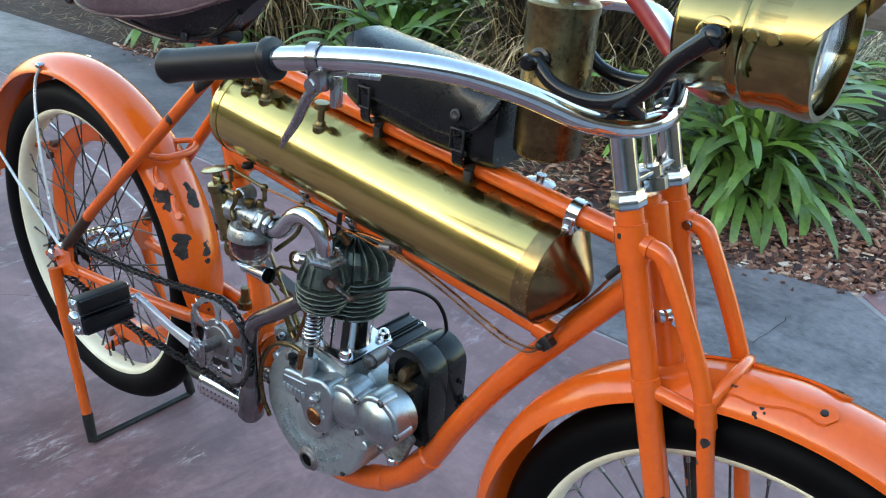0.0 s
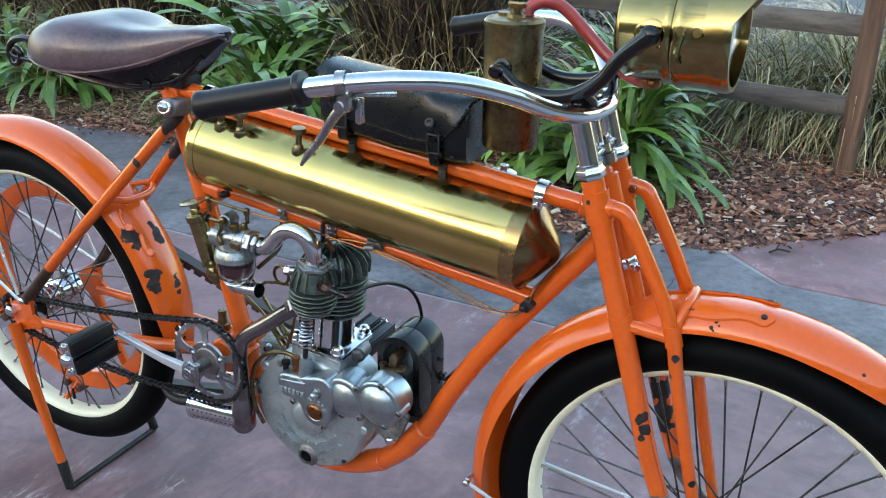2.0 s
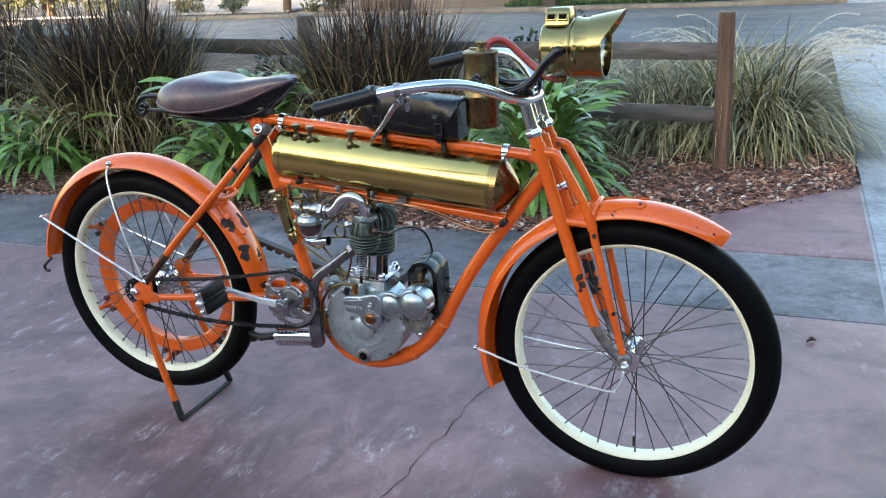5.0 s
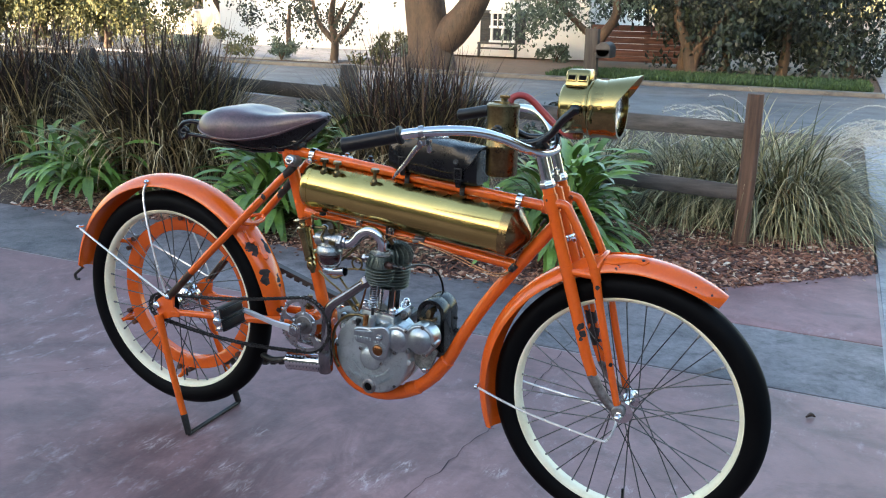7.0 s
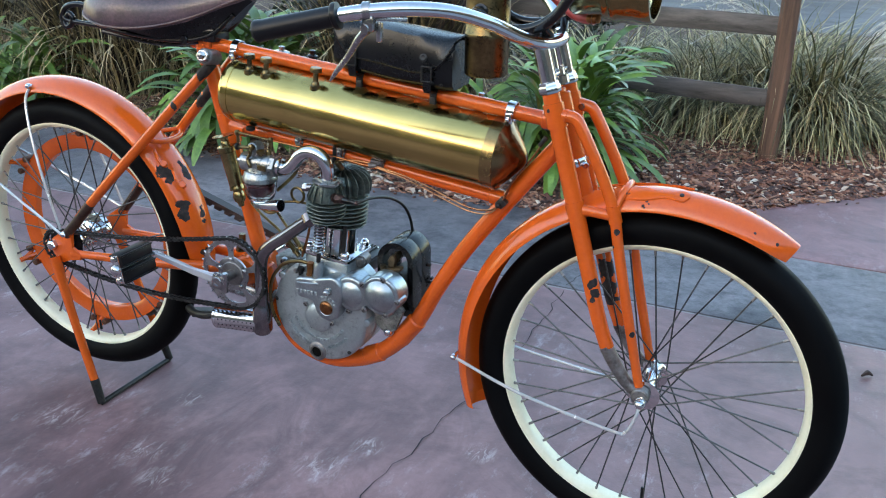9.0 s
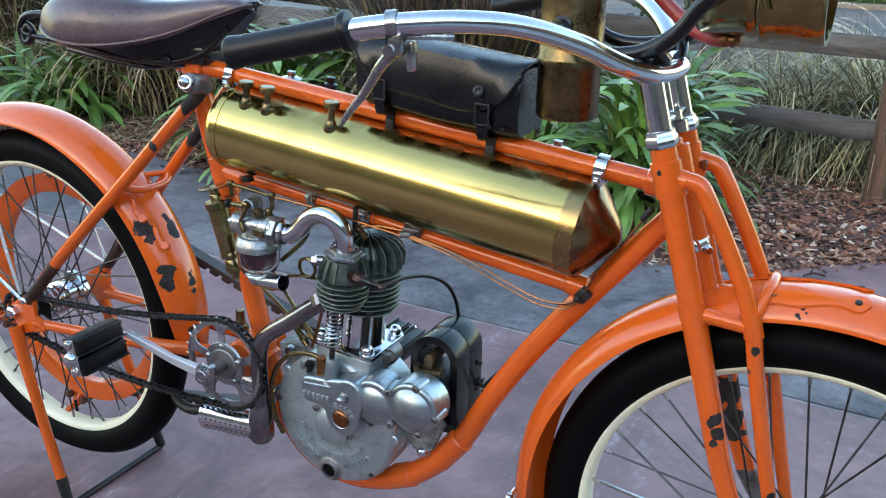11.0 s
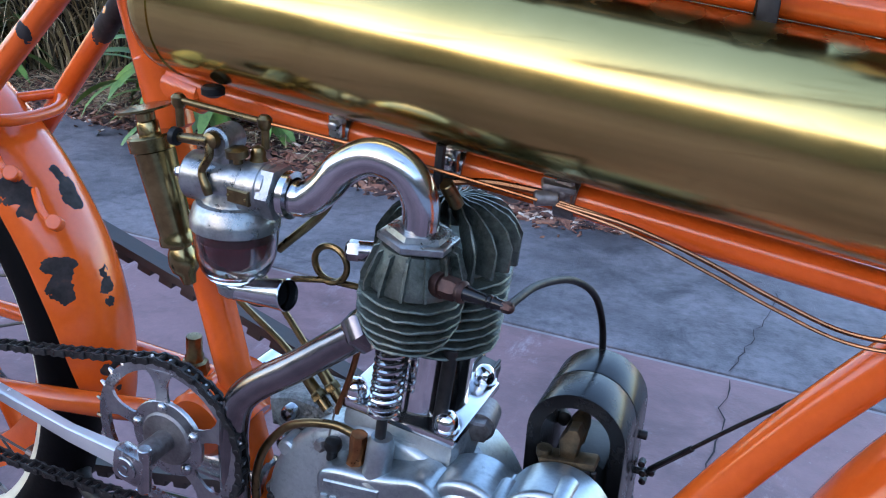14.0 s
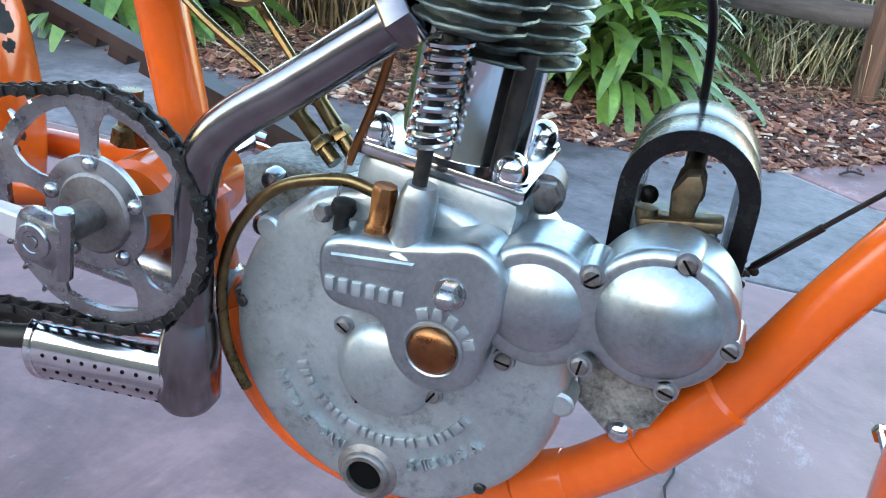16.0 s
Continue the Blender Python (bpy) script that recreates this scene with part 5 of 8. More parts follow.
for i in range(5):
    a = radians(20 + 72 * i)
    arm = B_()
    pts = []
    for rr, w in ((0.028, 0.012), (0.037, 0.0072), (0.048, 0.0055), (0.060, 0.0065), (0.068, 0.0105), (0.0725, 0.0165), (0.0755, 0.020)):
        pts.append((rr, w))
    poly = [(CX + r * math.cos(a) - w * math.sin(a), CZ + r * math.sin(a) + w * math.cos(a)) for r, w in pts] + [(CX + r * math.cos(a) + w * math.sin(a), CZ + r * math.sin(a) - w * math.cos(a)) for r, w in reversed(pts)]
    plate(arm, poly, -0.0872, -0.0835, 0.001, 1)
    bpart("chain_wheel_arm", arm, CHAINWHEEL, "", chainwheel)
    b = B_()
    a2 = a
    lathe(b, (CX + 0.0355 * math.cos(a2), -0.0870, CZ + 0.0355 * math.sin(a2)), (0, -1, 0), [(0, 0.0058), (0.002, 0.0056), (0.0042, 0.0040), (0.0052, 0.0015), (0.0053, 0)], 14)
    bpart("chain_wheel_bolt", b, NICKEL, "", chainwheel)
crank = B_()
plate(crank, [(CX - 0.008, CZ + 0.011), (CX - 0.012, CZ - 0.011), (0.42, CZ + 0.001), (0.312, CZ + 0.024), (0.309, CZ + 0.038), (0.42, CZ + 0.015)], -0.135, -0.125, 0.003, 2)
crankset = bpart("crank_arm", crank, PEDAL_STEEL, "bright plated pedal crank")
hexnut_b = B_()
lathe(hexnut_b, (CX - 0.004, -0.139, CZ - 0.002), (0, -1, 0), [(0, 0.0125), (0.0015, 0.0125), (0.0025, 0.0115), (0.0025, 0.0075), (0.0018, 0.007), (0.0018, 0.0045), (0.003, 0.004), (0.003, 0)], 24)
bpart("crank_bolt", hexnut_b, NICKEL, "", crankset)
boss = B_()
block(boss, (CX - 0.004, -0.130, CZ - 0.003), (0.037, 0.019, 0.037), 0.008, pose(0, 0, 0, 0, 12, 0))
rod(boss, (CX + 0.008, -0.130, CZ - 0.029), (CX + 0.013, -0.130, CZ + 0.020), 0.0065, n=14)
bpart("crank_boss", boss, NICKEL, "tarnished crank boss with its cotter", crankset)
bpart("crank_axle", rod(B_(), (CX, -0.082, CZ), (CX, -0.130, CZ), 0.0115, n=16), STEEL_BARE, "", crankset)


def pedal(px, py0, py1, pz, tilt, parent):
    m = pose(0, 0, 0, 0, tilt, 0)
    ax = B_()
    rod(ax, (px, py0, pz), (px, py1, pz), 0.006, n=12)
    for yy in (py0 + (py1 - py0) * 0.12, py1 - (py1 - py0) * 0.03):
        block(ax, (px, yy, pz), (0.066, 0.006, 0.020), 0.004, m)
    out = 1 if py1 > py0 else -1
    lathe(ax, (px, py1, pz), (0, out, 0), [(0, 0.013), (0.006, 0.0125), (0.010, 0.009), (0.012, 0)], 18)
    for k in (-1, 1):
        e = m.to_3x3() @ Vector((0.025 * k, 0, 0))
        lathe(ax, (px + e.x, py1, pz + e.z), (0, out, 0), [(0, 0.0075), (0.004, 0.007), (0.006, 0.004), (0.0065, 0)], 12)
    pd = bpart("pedal", ax, CHROME, "pedal with black rubber blocks")
    for k in (-1, 1):
        o = m.to_3x3() @ Vector((0.0185 * k, 0, 0.0))
        bm = B_()
        block(bm, (px + o.x, (py0 + py1) / 2 + (py1 - py0) * 0.04, pz + o.z), (0.034, abs(py1 - py0) * 0.84, 0.034), 0.006, m)
        for j, side in ((-1, 1), (1, 1), (-1, -1), (1, -1)):
            q = m.to_3x3() @ Vector((0.0185 * k + 0.012 * j, 0, 0.0175 * side))
            block(bm, (px + q.x, (py0 + py1) / 2 + (py1 - py0) * 0.04, pz + q.z), (0.004, abs(py1 - py0) * 0.82, 0.007), 0.002, m)
        bpart("rubber_block", bm, GRIP_RUBBER, "ribbed black rubber pedal block", pd)


pedal(0.312, -0.136, -0.252, 0.482, 80, crankset)
crank2 = B_()
rod(crank2, (CX, 0.05, CZ), (CX, 0.125, CZ), 0.011, n=14)
tube(crank2, [(CX, 0.118, CZ), (0.68, 0.122, CZ - 0.03)], [0.011, 0.0085], 12, 2)
bpart("crank_arm", crank2, CHROME, "bright plated pedal crank")
pedal(0.685, 0.13, 0.25, CZ - 0.03, 12, crankset)
# chain: plates and rollers along both runs and round the wheels
path = []
for i in range(40):
    t = i / 39
    path.append(Vector((RX + (CX - RX) * t, -0.0, RZ + 0.043 + (CZ + 0.087 - RZ - 0.043) * t - 0.012 * math.sin(math.pi * t))))
for i in range(1, 22):
    a = math.pi / 2 - math.pi * i / 22
    path.append(Vector((CX + 0.087 * math.cos(a), 0, CZ + 0.087 * math.sin(a))))
for i in range(40):
    t = i / 39
    path.append(Vector((CX + (RX - CX) * t, 0, CZ - 0.087 + (RZ - 0.043 - CZ + 0.087) * t - 0.02 * math.sin(math.pi * t))))
for i in range(1, 12):
    a = -math.pi / 2 - math.pi * i / 12
    path.append(Vector((RX + 0.043 * math.cos(a), 0, RZ + 0.043 * math.sin(a))))
acc = [0.0]
for a, b in zip(path, path[1:] + path[:1]):
    acc.append(acc[-1] + (b - a).length)
NL = 112
xs = [p.x for p in path] + [path[0].x]
zs = [p.z for p in path] + [path[0].z]
chain = B_()
pins = [Vector((float(np.interp(acc[-1] * i / NL, acc, xs)), 0, float(np.interp(acc[-1] * i / NL, acc, zs)))) for i in range(NL)]
for i in range(NL):
    p, q = pins[i], pins[(i + 1) % NL]
    d = (q - p).normalized()
    nrm = Vector((-d.z, 0, d.x))
    off = 0.0062 if i % 2 else 0.0045
    for y in (-0.085 - off, -0.085 + off):
        a, b = p - d * 0.003, q + d * 0.003
        w = 0.0042
        poly = [a + nrm * w * 0.7, a + d * 0.003 + nrm * w, p + (q - p) * 0.5 + nrm * w * 0.7, b - d * 0.003 + nrm * w, b + nrm * w * 0.7, b - nrm * w * 0.7, b - d * 0.003 - nrm * w, p + (q - p) * 0.5 - nrm * w * 0.7, a + d * 0.003 - nrm * w, a - nrm * w * 0.7]
        plate(chain, [(v.x, v.z) for v in poly], y - 0.0008, y + 0.0008, 0)
    rod(chain, (p.x, -0.0925, p.z), (p.x, -0.0775, p.z), 0.0028, n=8)
bpart("drive_chain", chain, STEEL_DARK, "oily roller chain")

# ---- engine ----
GRIMY = surface("grimy_aluminium", (0.05, 0.048, 0.042), (0.34, 0.34, 0.315), (0.5, 0.8), 0.4, 60, 240, 0.8, 0.002)
RUST_STEEL = surface("rusty_plug_steel", (0.022, 0.012, 0.010), (0.09, 0.045, 0.036), (0.35, 0.6), 0.6, 60, 220, 0.4, 0.0006)
EX, EZ = 0.707, 0.380
Y = Vector((0, -1, 0))      # towards the timing side
case = B_()
lathe(case, (EX, -0.056, EZ), (0, 1, 0), [(0, 0), (0, 0.112), (0.003, 0.118), (0.010, 0.122), (0.040, 0.122), (0.044, 0.118), (0.055, 0.118), (0.060, 0.122), (0.10, 0.122), (0.108, 0.112), (0.108, 0)], 72)
engine = bpart("engine", case, ALLOY, "single cylinder engine with cast aluminium crankcase")


def ep(name, bm, mat, label="", sharp=38.0):
    return bpart(name, bm, mat, label, engine, sharp)


# raised cover face with letter panel
for a in (143.7, 358.6):
    d = Vector((math.cos(radians(a)), 0, math.sin(radians(a))))
    b = B_()
    lathe(b, Vector((EX, -0.05, EZ)) + d * 0.120, Y, [(-0.02, 0.009), (0.002, 0.009), (0.004, 0.007), (0.004, 0)], 16)
    ep("case_lug", b, ALLOY)
for a in (174, 312):
    d = Vector((math.cos(radians(a)), 0, math.sin(radians(a))))
    ep("rim_screw", lathe(B_(), Vector((EX, -0.053, EZ)) + d * 0.114, Y, [(0, 0.0045), (0.0045, 0.0042), (0.0055, 0.003), (0.0055, 0)], 12), STEEL_DARK, "")
drain = lathe(B_(), (0.699, -0.05, 0.279), Y, [(0, 0.0235), (0.006, 0.0235), (0.008, 0.021), (0.009, 0.0190), (0.012, 0.0180), (0.013, 0.0168), (0.013, 0.0135), (0.002, 0.0128), (0.002, 0)], 32)
ep("drain_boss", drain, STEEL_BARE, "open grey inspection port")
# the port is shallow: its inner shade is a black disc
ep("port_shade", lathe(B_(), (0.699, -0.0535, 0.279), Y, [(0, 0), (0, 0.0126), (0.006, 0.0126), (0.006, 0)], 24), HOLE_SHADE, "black disc painted for the shade inside the port")
# timing cover
cov = [(0.664, 0.466), (0.663, 0.452), (0.667, 0.432), (0.677, 0.424), (0.700, 0.425), (0.711, 0.421), (0.715, 0.405)] + arc(0.747, 0.413, 0.033, 190, 330, 10) + [(0.780, 0.425), (0.787, 0.442), (0.787, 0.470), (0.775, 0.486), (0.762, 0.490), (0.742, 0.484), (0.715, 0.478), (0.688, 0.476), (0.672, 0.473)]
ep("timing_cover", pillow(B_(), cov, -0.088, -0.05, 0.007), ALLOY_POLISHED, "rounded timing cover with raised panel", 60)
ep("cover_panel", plate(B_(), [(0.674, 0.4630), (0.673, 0.4565), (0.728, 0.4620), (0.729, 0.4690)], -0.0900, -0.085, 0.001, 1), ALLOY_POLISHED)
ep("plug_rim", lathe(B_(), (0.746, -0.0865, 0.413), Y, [(0, 0.0205), (0.002, 0.0200), (0.0026, 0.0180), (0.0016, 0.0166), (0, 0.0164)], 40), ALLOY_POLISHED)
ep("bronze_plug", lathe(B_(), (0.746, -0.0868, 0.413), Y, [(0, 0.0164), (0.0025, 0.0162), (0.0050, 0.0134), (0.0068, 0.008), (0.0074, 0)], 32), COPPER, "domed bronze plug", 60)
gears = arc(0.803, 0.4535, 0.0410, 42.7, 333.3, 40) + arc(0.8745, 0.4635, 0.0455, -140.0, 156.0, 40)
ep("gear_cover", pillow(B_(), gears, -0.078, -0.03, 0.007, 7, 150), ALLOY_POLISHED, "smooth double gear cover", 60)
for cx, cz, rd, dep in ((0.8025, 0.4535, 0.0305, 0.0105), (0.8745, 0.4635, 0.0370, 0.0165)):
    dm = [(dep * (1 - (1 - k / 14) ** 2.3) - 0.0006, rd * (1 - k / 14)) for k in range(15)]
    ep("gear_dome", lathe(B_(), (cx, -0.0775, cz), Y, dm, 48), ALLOY_POLISHED, "polished gear cover dome", 60)
dm = [(0.016 * math.sin(radians(a)), 0.0365 * math.cos(radians(a))) for a in range(0, 90, 10)] + [(0.016, 0)]
ep("small_dome", lathe(B_(), (0.706, -0.055, 0.369), Y, dm, 40), ALLOY, "", 60)
for x, y, z, r in ((0.673, -0.060, 0.395, 0.0062), (0.741, -0.060, 0.360, 0.0066), (0.688, -0.060, 0.343, 0.0062), (0.786, -0.062, 0.402, 0.0068), (0.833, -0.080, 0.483, 0.0068), (0.883, -0.080, 0.503, 0.0064),
                   (0.916, -0.078, 0.457, 0.0064), (0.836, -0.080, 0.424, 0.0068), (0.888, -0.080, 0.422, 0.0062), (0.589, -0.050, 0.394, 0.0058), (0.668, -0.058, 0.466, 0.0052)):
    b = B_()
    r *= 0.86
    lathe(b, (x, y + 0.012, z), Y, [(-0.02, r + 0.0035), (0, r + 0.003), (0.010, r + 0.002), (0.010, 0)], 16)
    s = ep("screw_boss", b, ALLOY_POLISHED)
    hd = B_()
    a = rnd.uniform(0, 3.14)
    lathe(hd, (x, y + 0.003, z), Y, [(0, r), (0.0025, r), (0.004, r * 0.75), (0.0042, 0)], 16)
    ep("screw", hd, STEEL_BARE, "slotted screw head")
    # no cut slot: its shade is a thin black bar on the head
    sl = B_()
    block(sl, (x, y - 0.0008, z), (r * 1.7, 0.001, 0.0016), 0, pose(0, 0, 0, 0, math.degrees(a), 0))
    ep("screw_slot", sl, HOLE_SHADE)
n6 = B_()
lathe(n6, (0.753, -0.084, 0.455), Y, [(0, 0.0115), (0.006, 0.0100), (0.006, 0)], 20)
hexnut(n6, (0.753, -0.0895, 0.455), (0, -1, 0), 0.0080, 0.010, 0.004)
ep("cover_bolt", n6, NICKEL, "bright hexagon bolt")

# cast lettering: place names as letters, the maker's names as plain bars


def letters(text, cx, cz, r, a0, a1, size, y):
    """Raised letters along an arc; degrees run from the first letter to the last."""
    bm = bmesh.new()
    n = len(text)
    for i, ch in enumerate(text):
        if ch == " ":
            continue
        a = radians(a0 + (a1 - a0) * i / max(1, n - 1))
        cu = bpy.data.curves.new("letter", "FONT")
        cu.body, cu.size, cu.extrude, cu.align_x, cu.align_y, cu.resolution_u = ch, size, 0.0018, "CENTER", "CENTER", 2
        tmp = bpy.data.objects.new("letter", cu)
        scene.collection.objects.link(tmp)
        bpy.context.view_layer.update()
        me = tmp.evaluated_get(bpy.context.evaluated_depsgraph_get()).to_mesh()
        m = Matrix.Translation((cx + r * math.cos(a), y, cz + r * math.sin(a))) @ Matrix.Rotation(-(a + math.pi / 2), 4, "Y") @ Matrix.Rotation(math.pi / 2, 4, "X")
        k = len(bm.verts)
        vs = [bm.verts.new(m @ v.co) for v in me.vertices]
        for p in me.polygons:
            try:
                bm.faces.new([vs[j] for j in p.vertices])
            except ValueError:
                pass
        bpy.data.objects.remove(tmp)
    return bm


ep("lettering", letters("MIDDLETOWN", EX, EZ, 0.0885, 206, 249, 0.0125, -0.0574), ALLOY, "cast letters reading MIDDLETOWN")
ep("lettering", letters("OHIO U.S.A.", EX, EZ, 0.0865, 287, 327, 0.0125, -0.0574), ALLOY, "cast letters reading OHIO U.S.A.")


def bars(cx, cz, r, a0, a1, widths, h, y, straight=None):
    bm = bmesh.new()
    tot = sum(widths) + 0.42 * (len(widths) - 1)
    s = 0.0
    for w in widths:
        t = (s + w / 2) / tot
        s += w + 0.42
        if straight:
            (x0, z0), (x1, z1) = straight
            x, z, ang, ln = x0 + (x1 - x0) * t, z0 + (z1 - z0) * t, math.degrees(math.atan2(z1 - z0, x1 - x0)), math.hypot(x1 - x0, z1 - z0)
        else:
            a = a0 + (a1 - a0) * t
            x, z, ang, ln = cx + r * math.cos(radians(a)), cz + r * math.sin(radians(a)), a + 90, r * abs(radians(a1 - a0))
        block(bm, (x, y, z), (w / tot * ln, 0.0036, h), 0.0009, pose(0, 0, 0, 0, -ang, 0))
    return bm


W26 = [1, 1, 1, 2.2, 1, 1, 1, 1, 2.2, 1, 1, 1, 1, 2, 1.2, 2, 1, 1, 1, 2, 1]
ep("lettering", bars(EX, EZ, 0.068, 199, 333, W26, 0.0078, -0.0574), ALLOY, "raised cast bars in an arc")
ep("lettering", bars(0, 0, 0, 0, 0, [1] * 6, 0.0095, -0.0887, ((0.671, 0.4420), (0.724, 0.4430))), ALLOY, "raised cast bars")
ep("lettering", bars(0.746, 0.413, 0.0258, 118, 18, [1.2, 1, 1, 1, 1], 0.0075, -0.0885), ALLOY, "raised cast bars in an arc")

# cylinder base, flange, barrel
UP = Vector((0.105, 0, 1)).normalized()
base = B_()
block(base, (0.722, 0.003, 0.482), (0.112, 0.104, 0.060), 0.010, pose(0, 0, 0, 0, 6, 0))
lathe(base, (0.72, 0.003, 0.43), UP, [(0, 0), (0, 0.066), (0.045, 0.058), (0.07, 0.055), (0.07, 0)], 32)
ep("cylinder_base", base, ALLOY)
fl = B_()
block(fl, (0.7245, 0.003, 0.5165), (0.116, 0.112, 0.010), 0.003, pose(0, 0, 0, 0, 6, 0))
ep("base_flange", fl, SATIN_CHROME, "polished square flange")
for x, y in ((0.679, -0.042), (0.768, -0.040), (0.768, 0.050), (0.679, 0.05)):
    z = 0.5225 - 0.105 * (x - 0.724)
    b = B_()
    lathe(b, (x, y, z - 0.001), UP, [(0, 0.0128), (0.0022, 0.0128), (0.0024, 0.0108), (0.0075, 0.0110), (0.0115, 0.0098), (0.0150, 0.0074), (0.0172, 0.0040), (0.0178, 0)], 24)
    ep("flange_nut", b, CHROME, "chrome acorn nut", 60)
barrel = lathe(B_(), (0.725, 0.003, 0.520), UP, [(0, 0), (0, 0.045), (0.004, 0.043), (0.078, 0.043), (0.078, 0)], 40)
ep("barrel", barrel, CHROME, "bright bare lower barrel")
for y, x in ((-0.038, 0.755), (0.045, 0.70)):
    ep("barrel_stud", rod(B_(), (x + 0.006, y, 0.52), (x + 0.014, y, 0.595), 0.0065, n=12), STEEL_DARK, "dark stud")


def rough_cast(bm, amount):
    """Uneven edges of a sand casting."""
    for v in bm.verts:
        c = v.co
        v.co.z += amount * (math.sin(210 * c.x + 90 * c.z) * math.sin(170 * c.y + 3) + 0.5 * math.sin(520 * c.x - 460 * c.y + 300 * c.z))
        v.co.x += amount * 0.7 * math.sin(310 * c.y + 240 * c.z)
        v.co.y += amount * 0.7 * math.sin(330 * c.x - 190 * c.z)
    return bm


ax0 = Vector((0.735, 0.003, 0.59))
for i in range(8):
    z = 0.0095 * i
    r = 0.059 - 0.0003 * abs(i - 5)
    f = lathe(B_(), ax0 + UP * z, UP, [(-0.0012, 0.04), (-0.0022, 0.042), (-0.0012, r), (0, r + 0.0008), (0.0012, r), (0.0022, 0.042), (0.0012, 0.04)], 44)
    ep("cooling_fin", rough_cast(f, 0.0008), IRON)
ep("cylinder", lathe(B_(), ax0 - UP * 0.004, UP, [(0, 0), (0, 0.044), (0.10, 0.044), (0.115, 0.032), (0.12, 0)], 36), IRON, "oily grey-green finned iron cylinder")
# head with upright curved fins
ht = ax0 + UP * 0.074
hd = [(0.045 * math.sin(radians(a)), 0.046 * math.cos(radians(a))) for a in range(0, 90, 15)] + [(0.022, 0)]
ep("cylinder_head", lathe(B_(), ht - UP * 0.004, UP, hd, 36), IRON)
for i in range(20):
    a = radians(18 * i)
    d = Vector((math.cos(a), math.sin(a), 0))
    side = Vector((-d.y, d.x, 0))
    f = B_()
    rows = []
    for k in range(9):
        t = k / 8
        rr = 0.004 + 0.053 * t
        bend = 0.026 * t ** 1.6
        top = 0.049 * math.sqrt(max(0, 1 - (t * 0.96) ** 2.6)) + 0.004
        o = ht + d * rr + side * bend
        rows.append([f.verts.new(o + side * s * 0.0013 + UP * h) for s, h in ((-1, -0.004), (-0.6, top), (0.6, top), (1, -0.004))])
    for A, C in zip(rows, rows[1:]):
        for j in range(3):
            f.faces.new((A[j], A[j + 1], C[j + 1], C[j]))
    f.faces.new(rows[0])
    f.faces.new(rows[-1])
    ep("head_fin", rough_cast(f, 0.0008), IRON, "")
# valve chest
vc = Vector((0.7385, -0.066, 0.612))
for i in range(6):
    r = (0.032, 0.037, 0.0405, 0.042, 0.0425, 0.0418)[i]
    f = lathe(B_(), vc + UP * (0.0088 * i), UP, [(-0.0014, 0.022), (-0.0024, 0.025), (-0.0012, r), (0, r + 0.0007), (0.0012, r), (0.0024, 0.025), (0.0014, 0.022)], 40)
    ep("cooling_fin", rough_cast(f, 0.0008), IRON)
ep("valve_chest", lathe(B_(), vc - UP * 0.006, UP, [(0, 0), (0, 0.020), (0.004, 0.026), (0.054, 0.029), (0.056, 0.0365), (0.062, 0.0370), (0.084, 0.0295), (0.089, 0.0285), (0.089, 0)], 40), IRON, "ribbed iron valve chest")
for i in range(14):
    a = 2 * math.pi * i / 14
    d = Vector((math.cos(a), math.sin(a), 0))
    s = Vector((-d.y, d.x, 0)) * 0.0012
    o = vc + UP * 0.050
    f = B_()
    q = [o + d * 0.028, o + d * 0.0418, o + d * 0.0422 + UP * 0.007, o + d * 0.0335 + UP * 0.031, o + d * 0.026 + UP * 0.033]
    A = [f.verts.new(v - s) for v in q]
    C = [f.verts.new(v + s) for v in q]
    f.faces.new(A)
    f.faces.new(C[::-1])
    for j in range(5):
        f.faces.new((A[j], A[(j + 1) % 5], C[(j + 1) % 5], C[j]))
    ep("valve_cage_rib", rough_cast(f, 0.0006), IRON)
cage = vc + UP * 0.084
ep("valve_cage", lathe(B_(), cage, UP, [(0, 0.0295), (0.002, 0.0325), (0.0065, 0.0325), (0.008, 0.0305), (0.0085, 0.0265), (0.013, 0.0250), (0.014, 0.0205), (0.014, 0.0165), (0.004, 0.016)], 6), ZINC, "grey hexagon valve cage nut")
hb = B_()
rod(hb, (0.712, -0.070, 0.682), (0.699, -0.075, 0.682), 0.0085, n=16)
hexnut(hb, (0.701, -0.075, 0.682), (-1, -0.35, 0.05), 0.0088, 0.010, 0.002)
ep("side_plug", hb, NICKEL, "bright hexagon side plug")
sp = B_()
SP = Vector((1, -0.28, 0.04)).normalized()
o = Vector((0.766, -0.080, 0.672))
lathe(sp, o, SP, [(0, 0.0105), (0.012, 0.0105), (0.012, 0.008), (0.016, 0.008)], 18)
hexnut(sp, o + SP * 0.014, SP, 0.0092, 0.013)
lathe(sp, o + SP * 0.028, SP, [(0, 0.0085), (0.003, 0.009), (0.006, 0.0065)], 18)
ep("spark_plug", sp, RUST_STEEL, "rusty spark plug")
sq = lathe(B_(), o + SP * 0.034, SP, [(0, 0.0062), (0.006, 0.0058), (0.02, 0.0044), (0.022, 0.0055), (0.024, 0.0045), (0.026, 0.0055), (0.028, 0.0045), (0.036, 0.004), (0.037, 0)], 16)
ep("plug_insulator", sq, BLACK_ENAMEL, "dark glazed insulator")
tip = o + SP * 0.068
ep("plug_terminal", hexnut(B_(), tip, SP, 0.0045, 0.007, 0.002), RUST_STEEL)
